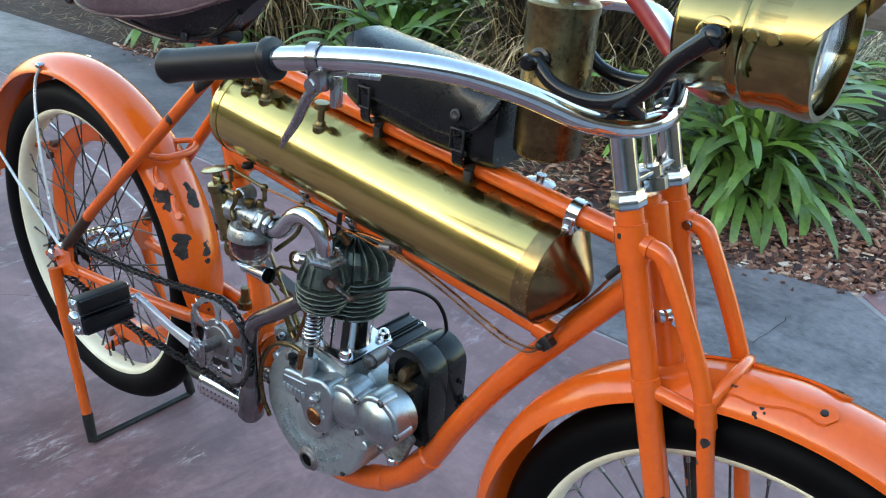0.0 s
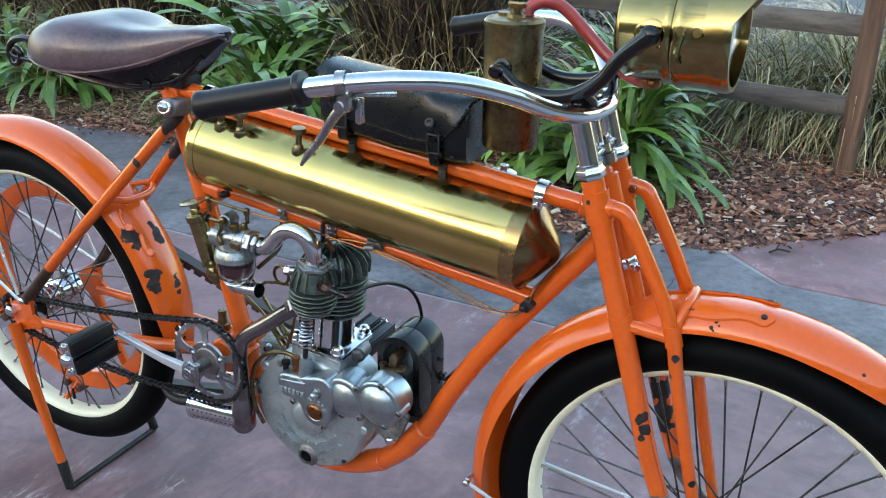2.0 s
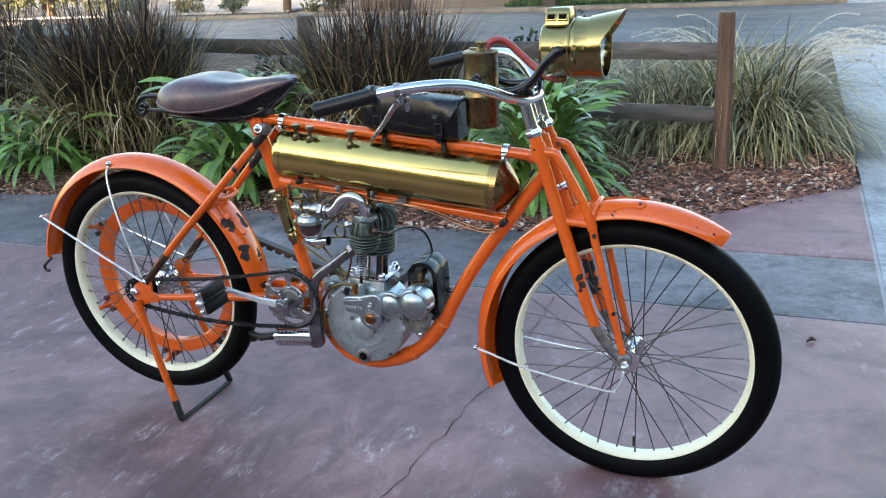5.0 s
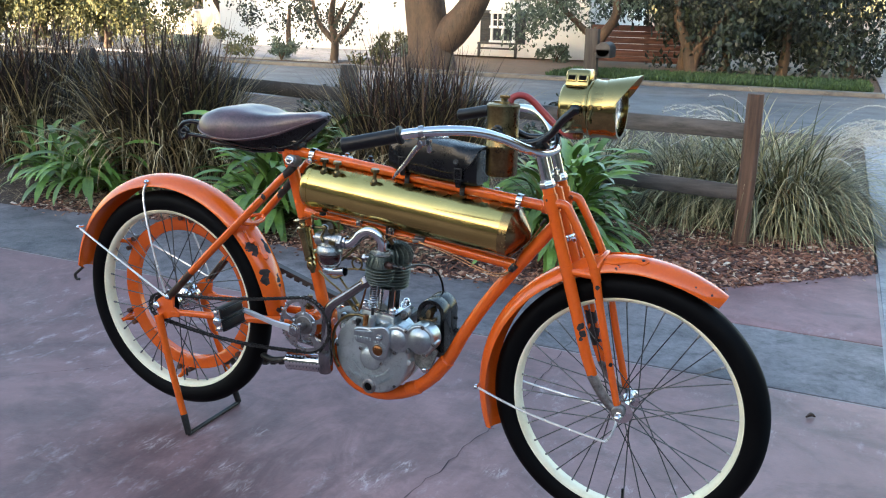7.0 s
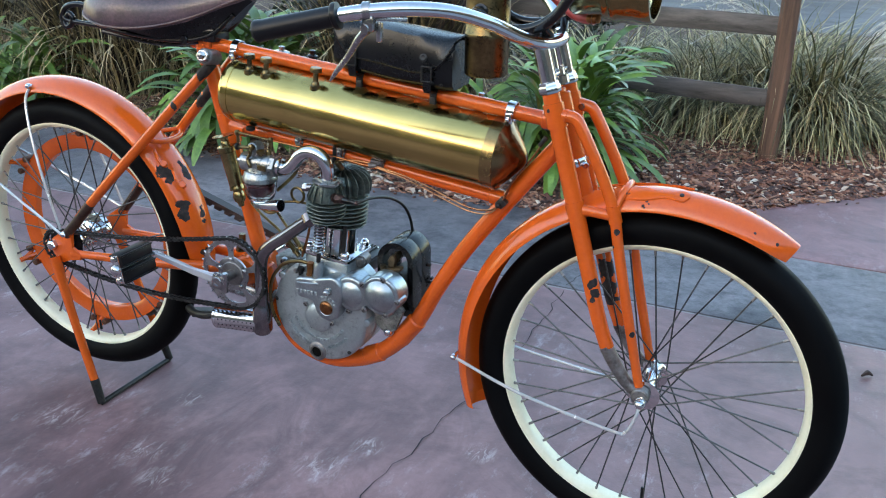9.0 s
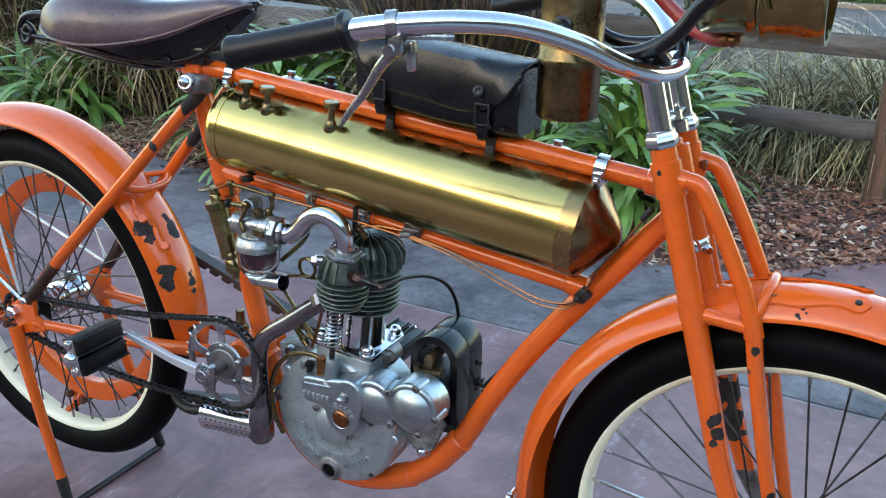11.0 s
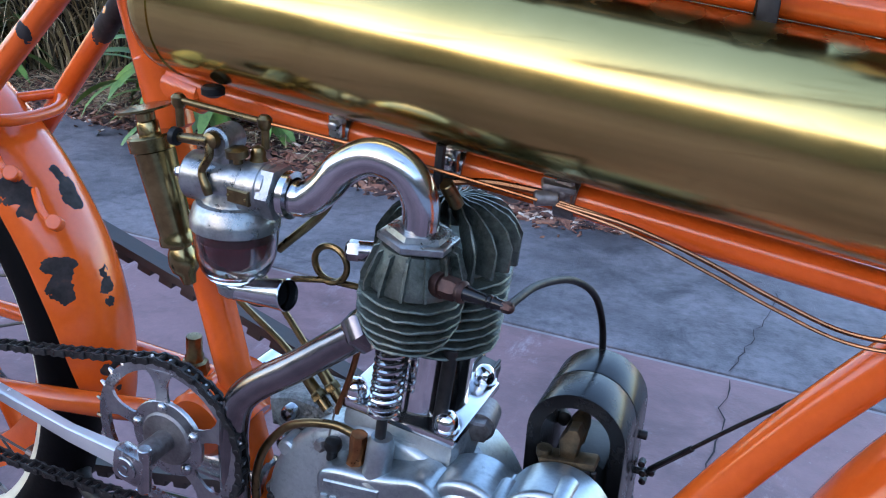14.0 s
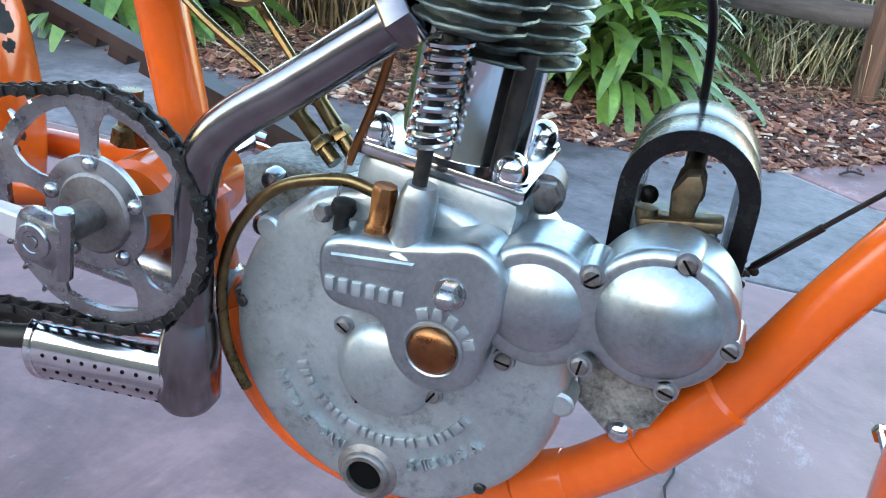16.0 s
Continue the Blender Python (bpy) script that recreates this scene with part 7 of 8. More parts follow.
rod(sc, (0.914, 0.075, 0.489), (0.924, 0.075, 0.489), 0.0045, n=10)
bpart("magneto_screw", sc, STEEL_DARK, "dark clamp screw", magneto)
bpart("timing_rod", tube(B_(), [(0.928, 0.084, 0.445), (0.953, 0.070, 0.479), (1.0, 0.060, 0.533), (1.045, 0.050, 0.582)], 0.0020, 8), STEEL_DARK, "thin timing rod", magneto)
bpart("rod_sleeve", rod(B_(), (0.930, 0.083, 0.448), (0.966, 0.067, 0.494), 0.0031, n=10), STEEL_DARK, "", magneto)

# ---- control cables below the tank ----
for dy, dz in ((0, 0), (-0.004, -0.006), (0.005, -0.003)):
    bpart("control_cable", tube(B_(), [(0.846, -0.034 + dy, 0.736), (0.902, -0.030 + dy, 0.727 + dz * 0.5), (0.956, -0.024 + dy, 0.710 + dz), (1.008, -0.021 + dy, 0.690 + dz), (1.058, -0.021 + dy, 0.676 + dz), (1.10, -0.024 + dy, 0.681 + dz), (1.124, -0.026 + dy, 0.702), (1.142, -0.026 + dy, 0.742), (1.175, -0.024 + dy, 0.79), (1.20, -0.022 + dy, 0.83)], 0.0015, 8), CABLE_COPPER, "copper sheathed control cable")
cc = B_()
block(cc, (1.123, -0.024, 0.699), (0.018, 0.016, 0.020), 0.003, pose(0, 0, 0, 0, 40, 0))
hexnut(cc, (1.118, -0.03, 0.695), (0, -1, 0), 0.006, 0.006, 0.002)
bpart("cable_clip", cc, STEEL_DARK, "dark cable clip")
bpart("cable_stop", rod(B_(), (1.195, -0.028, 0.825), (1.208, -0.028, 0.843), 0.0045, n=12), STEEL_DARK)

# ---- handlebar ----
def bar_side(s):
    return [(0.800, s * 0.352, 1.046), (0.868, s * 0.338, 1.062), (0.936, s * 0.320, 1.077), (0.985, s * 0.302, 1.085), (1.045, s * 0.268, 1.089), (1.095, s * 0.225, 1.083), (1.140, s * 0.172, 1.063), (1.175, s * 0.120, 1.037), (1.196, s * 0.075, 1.024)]


pts = bar_side(-1) + [(1.206, -0.042, 1.020), (1.214, -0.012, 1.022), (1.214, 0.012, 1.022), (1.206, 0.042, 1.020)] + bar_side(1)[::-1]
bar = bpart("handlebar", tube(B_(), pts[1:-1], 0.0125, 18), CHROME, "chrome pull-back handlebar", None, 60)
for s in (-1, 1):
    cl = B_()
    lathe(cl, (1.188, s * 0.058, 1.022), (0.5, s * -0.9, 0), [(0, 0.0128), (0.001, 0.0165), (0.026, 0.0165), (0.027, 0.0128)], 20)
    bpart("bar_clamp", cl, STEM_NICKEL, "", bar)
    bpart("stem_cap", lathe(B_(), fk(1.010, s), (-0.294, 0, 1), [(0, 0.0146), (0.004, 0.017), (0.014, 0.015), (0.016, 0)], 20), STEM_NICKEL, "", bar)
bpart("clamp_bolt", rod(B_(), (1.200, -0.02, 1.012), (1.185, -0.02, 1.050), 0.009, n=14), STEM_NICKEL, "", bar)
for s in (-1, 1):
    p = [Vector(v) for v in bar_side(s)[:3]]
    g = B_()
    ax = (p[0] - p[2])
    ln = ax.length
    prof = [(-0.004, 0.0125), (-0.002, 0.0215), (0.004, 0.0225), (0.007, 0.0215), (0.009, 0.0175)]
    for k in range(14):
        x = 0.012 + (ln - 0.02) * k / 14
        prof += [(x, 0.0174), (x + 0.004, 0.0178)]
    prof += [(ln - 0.004, 0.0185), (ln, 0.0190), (ln + 0.004, 0.0165), (ln + 0.005, 0)]
    lathe(g, p[2], ax, prof, 24)
    bpart("grip", g, GRIP_RUBBER, "ribbed black rubber grip", bar, 60)
lv = B_()
block(lv, (0.985, -0.305, 1.066), (0.02, 0.016, 0.026), 0.004)
lathe(lv, (0.975, -0.306, 1.0845), (1, 0.35, 0.12), [(0, 0.0128), (0, 0.0155), (0.012, 0.0155), (0.012, 0.0128)], 18)
block(lv, (1.012, -0.283, 1.072), (0.055, 0.010, 0.005), 0.001, pose(0, 0, 0, 0, 0, 30))
block(lv, (0.997, -0.292, 1.052), (0.008, 0.012, 0.032), 0.002)
rod(lv, (0.981, -0.315, 1.058), (0.981, -0.290, 1.058), 0.008, n=14)
bpart("lever_bracket", lv, NICKEL, "plated lever bracket", bar)
lb = B_()
tube(lb, [(0.985, -0.302, 1.060), (0.962, -0.298, 1.040), (0.935, -0.288, 1.008), (0.905, -0.278, 0.978), (0.889, -0.272, 0.960)], [0.007, 0.0064, 0.0056, 0.0045, 0.0022], 10)
bpart("brake_lever", lb, NICKEL, "curved plated hand lever", bar)

# ---- headlamp ----
LX, LZ = 1.231, 1.132
lamp_b = lathe(B_(), (LX, 0, LZ), (1, 0, 0), [(0, 0), (0, 0.055), (0.004, 0.062), (0.010, 0.0655), (0.060, 0.0655), (0.064, 0.068), (0.070, 0.068), (0.074, 0.0655), (0.078, 0.064)], 48)
lamp = bpart("headlamp", lamp_b, BRASS_SHINY, "polished brass gas headlamp with a hood")
bz = lathe(B_(), (LX + 0.076, 0, LZ), (1, 0, 0), [(0, 0.060), (0, 0.070), (0.004, 0.0725), (0.010, 0.0725), (0.014, 0.070), (0.042, 0.070), (0.050, 0.072), (0.066, 0.073), (0.072, 0.0705), (0.072, 0.064), (0.054, 0.062), (0.05, 0.058)], 48)
bpart("lamp_bezel", bz, BRASS_SHINY, "brass lamp bezel", lamp)
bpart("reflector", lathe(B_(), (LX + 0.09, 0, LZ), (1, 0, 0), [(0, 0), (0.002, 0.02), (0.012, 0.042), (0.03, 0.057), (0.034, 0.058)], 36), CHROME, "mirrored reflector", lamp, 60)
bpart("lamp_glass", lathe(B_(), (LX + 0.130, 0, LZ), (1, 0, 0), [(0, 0), (0, 0.060), (0.004, 0.060), (0.008, 0.04), (0.010, 0)], 36), GLASS, "clear lamp glass", lamp, 60).visible_shadow = False
hood = B_()
rows = []
for i in range(25):
    a = radians(8 + 164 * i / 24)
    f = math.sin(a) ** 0.9
    row = []
    for t in (0, 0.5, 1):
        x = LX + 0.114 + (0.012 + 0.066 * f) * t
        rr = 0.0735 + 0.010 * t * f
        row.append((Vector((x, rr * math.cos(a), LZ + rr * math.sin(a) + 0.004 * t * f)), Vector((x, (rr - 0.0018) * math.cos(a), LZ + (rr - 0.0018) * math.sin(a) + 0.004 * t * f))))
    rows.append([[hood.verts.new(p) for p, _ in row], [hood.verts.new(q) for _, q in row]])
for A, C in zip(rows, rows[1:]):
    for j in range(2):
        hood.faces.new((A[0][j], A[0][j + 1], C[0][j + 1], C[0][j]))
        hood.faces.new((A[1][j], C[1][j], C[1][j + 1], A[1][j + 1]))
    hood.faces.new((A[0][2], A[1][2], C[1][2], C[0][2]))
bpart("lamp_hood", hood, BRASS_SHINY, "flared brass hood", lamp)
ch = B_()
block(ch, (LX + 0.040, 0, LZ + 0.073), (0.062, 0.090, 0.044), 0.010)
for v in ch.verts:
    v.co.y *= 1.0 - 0.45 * max(0.0, min(1.0, (v.co.z - LZ - 0.051) / 0.044))
for dx in (-0.013, 0.014):
    block(ch, (LX + 0.040 + dx, -0.0345, LZ + 0.075), (0.024, 0.006, 0.019), 0.003, pose(0, 0, 0, -24))
bpart("lamp_chimney", ch, BRASS_SHINY, "brass vent cowl with two small windows", lamp)
# the cowl has no openings: black plates stand for their shade
for dx in (-0.013, 0.014):
    w = B_()
    block(w, (LX + 0.040 + dx, -0.0372, LZ + 0.0762), (0.018, 0.002, 0.012), 0.001, pose(0, 0, 0, -24))
    bpart("vent_window", w, HOLE_SHADE, "black plate painted for the shade in the vent", lamp)
for s in (-1, 1):
    bs = B_()
    lathe(bs, (LX + 0.050, s * 0.062, LZ), (0, s, 0), [(0, 0), (0, 0.022), (0.003, 0.022), (0.005, 0.018), (0.006, 0.010), (0.016, 0.009), (0.018, 0)], 24)
    for k in range(4):
        a = radians(45 + 90 * k)
        lathe(bs, (LX + 0.05 + 0.017 * math.cos(a), s * 0.066, LZ + 0.017 * math.sin(a)), (0, s, 0), [(0, 0.003), (0.002, 0.0025), (0.003, 0)], 10)
    bpart("lamp_trunnion", bs, BRASS_SHINY, "brass trunnion boss with rivets", lamp)
    hg = B_()
    for dx in (0.088, 0.108):
        rod(hg, (LX + dx, s * 0.070, LZ + 0.010), (LX + dx, s * 0.0755, LZ + 0.011), 0.0065, n=12)
    tube(hg, [(LX + 0.09, s * 0.074, LZ + 0.006), (LX + 0.086, s * 0.074, LZ - 0.015), (LX + 0.09, s * 0.073, LZ - 0.028)], 0.0045, 8)
    bpart("lamp_latch", hg, BRASS_SHINY, "", lamp)
    arm = B_()
    P = [Vector(v) for v in ((LX + 0.054, s * 0.082, LZ + 0.004), (1.250, s * 0.079, 1.105), (1.228, s * 0.072, 1.076), (1.198, s * 0.066, 1.052), (1.165, s * 0.062, 1.041), (1.128, s * 0.058, 1.040), (1.098, s * 0.056, 1.048), (1.074, s * 0.054, 1.066))]
    tube(arm, P, [0.011, 0.0095, 0.0095, 0.011, 0.0105, 0.009, 0.0085, 0.009], 12)
    tube(arm, [P[3], (1.205, s * 0.045, 1.035), (1.203, s * 0.03, 1.022)], 0.009, 10)
    lathe(arm, (LX + 0.052, s * 0.074, LZ + 0.003), (0, s, 0), [(0, 0.013), (0.010, 0.0125), (0.014, 0.009), (0.016, 0)], 16)
    bpart("lamp_bracket", arm, BLACK_ENAMEL, "black enamelled lamp bracket arm", lamp)
    bb = B_()
    lathe(bb, (1.072, s * 0.040, 1.066), (0, s, 0), [(0, 0.014), (0.004, 0.014), (0.006, 0.010), (0.018, 0.009), (0.026, 0.0105), (0.032, 0.008), (0.034, 0)], 18)
    bpart("bracket_bolt", bb, BLACK_ENAMEL, "", lamp)

# ---- gas generator ----
gen = bpart("gas_generator", lathe(B_(), (1.07, 0, 0.943), (0, 0, 1), [(0, 0), (0, 0.039), (0.004, 0.042), (0.070, 0.042), (0.072, 0.0435), (0.080, 0.0435), (0.082, 0.042), (0.172, 0.042), (0.176, 0.0435), (0.183, 0.0435), (0.187, 0.040), (0.189, 0)], 44), BRASS_OLD, "tall brass acetylene generator cylinder")
gt = B_()
lathe(gt, (1.074, -0.005, 1.130), (0, 0, 1), [(0, 0.014), (0.006, 0.013), (0.008, 0.009), (0.014, 0.009), (0.015, 0)], 6)
lathe(gt, (1.052, 0.01, 1.130), (0, 0, 1), [(0, 0.012), (0.005, 0.012), (0.006, 0)], 16)
block(gt, (1.075, -0.005, 1.148), (0.028, 0.007, 0.008), 0.002)
bpart("generator_cap", gt, BRASS_OLD, "brass filler cap", gen)
ho = tube(B_(), [(1.080, 0.02, 1.130), (1.083, 0.025, 1.142), (1.10, 0.035, 1.150), (1.125, 0.045, 1.142), (1.158, 0.05, 1.112), (1.185, 0.048, 1.088), (1.206, 0.042, 1.074), (1.226, 0.032, 1.063), (1.250, 0.018, 1.058), (1.268, 0.006, 1.060)], 0.0090, 14)
bpart("gas_hose", ho, RED_RUBBER, "red rubber gas hose", gen)
hc = B_()
lathe(hc, (1.262, 0.008, 1.060), (0.9, -0.5, 0.05), [(0, 0.0085), (0.004, 0.0095), (0.010, 0.007), (0.014, 0.009), (0.022, 0.007), (0.024, 0)], 14)
bpart("hose_fitting", hc, COPPER, "", gen)

# ---- tool bag on the top tube ----
bag_rows = []
bagm = B_()
secs = 15
for i in range(secs):
    t = i / (secs - 1)
    x = 0.752 + 0.262 * t
    e = 1.0 - 0.12 * abs(2 * t - 1) ** 8
    zb = top_z(x) + 0.0145
    ring = []
    for k in range(28):
        a = 2 * math.pi * k / 28
        cy, cz = math.cos(a), math.sin(a)
        fx = 1.0 / max(abs(cy), abs(cz)) ** (0.55 if cz > 0 else 0.9)
        yy = 0.012 + 0.052 * cy * fx * e
        zz = zb + 0.052 + 0.052 * cz * fx * e + 0.003 * noise.noise((x * 18, cy * 2, cz * 2))
        ring.append(Vector((x, yy, zz)))
    bag_rows.append(ring)
loft(bagm, bag_rows)
bag = bpart("tool_bag", bagm, LEATHER_BLACK, "black leather tool bag strapped to the top tube", None, 50)
flap = B_()
fr = []
for i in range(secs):
    t = i / (secs - 1)
    x = 0.749 + 0.268 * t
    edge_a = 200 - 62 * abs(2 * t - 1) ** 5 + 2.0 * math.sin(t * 12)
    row_o, row_i = [], []
    for k in range(15):
        a = radians(20 + (edge_a - 20) * k / 14)
        cy, cz = math.cos(a), math.sin(a)
        fx = 1.0 / max(abs(cy), abs(cz)) ** (0.55 if cz > 0 else 0.9)
        zb = top_z(x) + 0.0145
        for lst, g in ((row_o, 0.0555), (row_i, 0.0518)):
            lst.append(flap.verts.new((x, 0.012 + g * cy * fx, zb + 0.052 + g * cz * fx)))
    fr.append((row_o, row_i))
for (o1, i1), (o2, i2) in zip(fr, fr[1:]):
    for k in range(14):
        flap.faces.new((o1[k], o1[k + 1], o2[k + 1], o2[k]))
        flap.faces.new((i1[k], i2[k], i2[k + 1], i1[k + 1]))
    flap.faces.new((o1[14], i1[14], i2[14], o2[14]))
    flap.faces.new((o1[0], o2[0], i2[0], i1[0]))
for o, i_ in (fr[0], fr[-1]):
    for k in range(14):
        flap.faces.new((o[k], i_[k], i_[k + 1], o[k + 1]))
edge_pts = [(o[14].co + i_[14].co) / 2 for o, i_ in fr]
bpart("flap", flap, LEATHER_BLACK, "stitched leather flap", bag, 50)
bpart("flap_piping", tube(B_(), edge_pts, 0.0026, 8, 2), LEATHER_BLACK, "", bag)
for x in (0.800, 0.966):
    zb = top_z(x) + 0.0145
    st = B_()
    strap_pts = []
    for k in range(9):
        a = radians(196 + 50 * k / 8)
        cy, cz = math.cos(a), math.sin(a)
        fx = 1.0 / max(abs(cy), abs(cz)) ** (0.55 if cz > 0 else 0.9)
        strap_pts.append(Vector((x, 0.012 + 0.058 * cy * fx, zb + 0.052 + 0.058 * cz * fx)))
    strips = []
    for p in strap_pts:
        n_ = Vector((0, p.y - 0.012, p.z - zb - 0.052)).normalized() * 0.002
        strips.append([p + Vector((-0.008, 0, 0)) + n_, p + Vector((0.008, 0, 0)) + n_, p + Vector((0.008, 0, 0)) - n_, p + Vector((-0.008, 0, 0)) - n_])
    loft(st, strips)
    bpart("strap", st, LEATHER_BLACK, "", bag)
    bk = B_()
    tube(bk, [(x - 0.010, -0.048, zb + 0.046), (x + 0.010, -0.048, zb + 0.046), (x + 0.010, -0.048, zb + 0.018), (x - 0.010, -0.048, zb + 0.018), (x - 0.010, -0.048, zb + 0.046)], 0.0022, 8, 1)
    bpart("buckle", bk, STEEL_DARK, "dark metal buckle", bag)
    lp_ = B_()
    d_ = Vector((1, 0, -0.104)).normalized()
    lathe(lp_, Vector((x - 0.006, 0, top_z(x))) , d_, [(0, 0.0168), (0, 0.0195), (0.014, 0.0195), (0.014, 0.0168)], 20)
    block(lp_, (x + 0.002, -0.021, top_z(x) - 0.012), (0.014, 0.006, 0.022), 0.002)
    bpart("strap_loop", lp_, STEEL_DARK, "dark strap loop round the tube", bag)
for x, z in ((0.958, 0.972),):
    bpart("snap", lathe(B_(), (x, -0.0445, z), (0, -1, 0.3), [(0, 0.008), (0.002, 0.008), (0.003, 0.005), (0.002, 0.003), (0.002, 0)], 18), STEEL_DARK, "dark eyelet", bag)
for x in (0.975, 0.995):
    bpart("rivet", lathe(B_(), (x, -0.042, top_z(x) + 0.030), (0, -1, 0), [(0, 0.004), (0.002, 0.003), (0.003, 0)], 10), STEEL_DARK, "", bag)

# ---- saddle ----
SX = [0.124, 0.134, 0.157, 0.189, 0.225, 0.270, 0.315, 0.361, 0.405, 0.450, 0.495, 0.523, 0.536, 0.541]
SW = [0.035, 0.075, 0.102, 0.121, 0.130, 0.127, 0.110, 0.083, 0.062, 0.050, 0.043, 0.034, 0.022, 0.008]
ST = [1.018, 1.036, 1.054, 1.068, 1.077, 1.080, 1.074, 1.066, 1.063, 1.065, 1.069, 1.067, 1.060, 1.052]
SB = [1.019, 1.013, 1.005, 0.999, 0.993, 0.989, 0.990, 0.997, 1.009, 1.025, 1.043, 1.054, 1.058, 1.059]
sad = B_()
R_ = []
for x, w, zt, zb in zip(SX, SW, ST, SB):
    ring = []
    for k in range(21):
        t = -1 + 2 * k / 20
        y = w * math.sin(t * math.pi / 2)
        drop = (abs(t) ** 3.2)
        dish = -0.012 * math.exp(-((x - 0.32) / 0.09) ** 2) * (1 - abs(t)) * 1.0
        z = zt + (zb - zt) * drop + dish + 0.0030 * noise.noise((x * 14, y * 14, 3.0)) + 0.0035 * abs(t) * noise.noise((x * 26 + y * 18, y * 9, 7.0))
        ring.append((Vector((x, y, z)), Vector((x, y * 0.95, z - 0.006))))
    R_.append(ring)
rows = [([sad.verts.new(a) for a, _ in r], [sad.verts.new(b) for _, b in r]) for r in R_]
for (o1, i1), (o2, i2) in zip(rows, rows[1:]):
    for k in range(20):
        sad.faces.new((o1[k], o1[k + 1], o2[k + 1], o2[k]))
        sad.faces.new((i1[k], i2[k], i2[k + 1], i1[k + 1]))
    sad.faces.new((o1[0], o2[0], i2[0], i1[0]))
    sad.faces.new((o1[20], i1[20], i2[20], o2[20]))
for o, i_ in (rows[0], rows[-1]):
    for k in range(20):
        sad.faces.new((o[k], i_[k], i_[k + 1], o[k + 1]))
bmesh.ops.subdivide_edges(sad, edges=[e for e in sad.edges], cuts=1, use_grid_fill=True, smooth=0.8)
saddle = bpart("saddle", sad, LEATHER_BROWN, "worn brown leather saddle on black springs", None, 70)
pip = B_()
for s in (-1, 1):
    tube(pip, [(x, s * w * 1.0, zb) for x, w, zb in zip(SX, SW, SB)], 0.0024, 6, 3)
bpart("piping", pip, LEATHER_BROWN, "", saddle)
under = B_()
rowsu = []
for x, w, zb in zip(SX[2:], SW[2:], SB[2:]):
    d = float(np.interp(x, [0.1, 0.28, 0.36, 0.44, 0.50, 0.55], [0.022, 0.026, 0.044, 0.050, 0.032, 0.006]))
    rowsu.append([Vector((x, -w * 0.62, zb + 0.004)), Vector((x, -w * 0.42, zb - d)), Vector((x, w * 0.42, zb - d)), Vector((x, w * 0.62, zb + 0.004))])
loft(under, rowsu)
bpart("saddle_pan", under, LEATHER_BLACK, "black saddle pan", saddle)
for s in (-1, 1):
    sp = B_()
    tube(sp, [(0.50, s * 0.02, 1.02), (0.44, s * 0.025, 0.975), (0.36, s * 0.035, 0.957), (0.25, s * 0.055, 0.965), (0.150, s * 0.062, 0.978), (0.068, s * 0.062, 0.983), (0.052, s * 0.062, 0.992)], 0.0055, 10)
    tube(sp, [(0.140, s * 0.062, 1.018), (0.098, s * 0.062, 1.021), (0.064, s * 0.062, 1.012), (0.050, s * 0.062, 0.990), (0.058, s * 0.062, 0.970), (0.074, s * 0.062, 0.974), (0.081, s * 0.062, 0.989), (0.072, s * 0.062, 0.999), (0.064, s * 0.062, 0.992)], 0.0065, 10)
    tube(sp, [(0.40, s * 0.02, 0.955), (0.30, s * 0.03, 0.945), (0.16, s * 0.055, 0.965)], 0.005, 8)
    bpart("saddle_spring", sp, BLACK_ENAMEL, "black enamelled saddle spring", saddle)
cb = B_()
block(cb, (0.405, 0, 0.972), (0.09, 0.055, 0.03), 0.006)
rod(cb, (0.375, -0.04, 0.96), (0.375, 0.04, 0.96), 0.010, n=14)
rod(cb, (0.40, 0, 0.93), (0.39, 0, 0.985), 0.0135, n=16)
bpart("saddle_clamp", cb, BLACK_ENAMEL, "black saddle clamp", saddle)

# ---- strap-leaved lily clumps ----


def strap_leaf(length, width, rise, droop, seed):
    """One arching strap leaf with a shallow fold and a rounded tip, growing along +x from the origin."""
    r = random.Random(seed)
    bm = bmesh.new()
    n = 11
    rows = []
    x = z = 0.0
    ang = rise
    sway = r.uniform(-0.25, 0.25)
    for i in range(n + 1):
        t = i / n
        w = width * (0.55 + 0.9 * t - 0.35 * t * t) * (1.0 if t < 0.68 else math.sqrt(max(0.0, 1 - ((t - 0.68) / 0.325) ** 2)))
        y = sway * t * t * length * 0.5
        f = 0.30 * (1 - t) + 0.10
        tw = 0.25 * math.sin(t * 3 + seed)
        rows.append([bm.verts.new((x - f * w * 0.3, y - w / 2, z + f * w / 2 + tw * w / 2)), bm.verts.new((x, y, z)), bm.verts.new((x - f * w * 0.3, y + w / 2, z + f * w / 2 - tw * w / 2))])
        ang -= droop / n * (0.6 + 0.9 * t)
        x += math.cos(ang) * length / n
        z += math.sin(ang) * length / n
    for A, C in zip(rows, rows[1:]):
        bm.faces.new((A[0], A[1], C[1], C[0]))
        bm.faces.new((A[1], A[2], C[2], C[1]))
    for f_ in bm.faces:
        f_.smooth = True
    me = bpy.data.meshes.new("leaf")
    bm.to_mesh(me)
    bm.free()
    me.materials.append(LEAF)
    return me


LEAVES = []
rr = random.Random(21)
for k in range(12):
    tier = k // 4           # low, middle, upright
    LEAVES.append(strap_leaf(rr.uniform(0.46, 0.62), rr.uniform(0.038, 0.052), (0.75, 1.05, 1.35)[tier] + rr.uniform(-0.1, 0.1), (1.75, 1.9, 1.5)[tier] + rr.uniform(-0.2, 0.2), k))
YELLOW = LEAVES[9].copy()
YELLOW.materials.clear()
YELLOW.materials.append(LEAF_YELLOW)


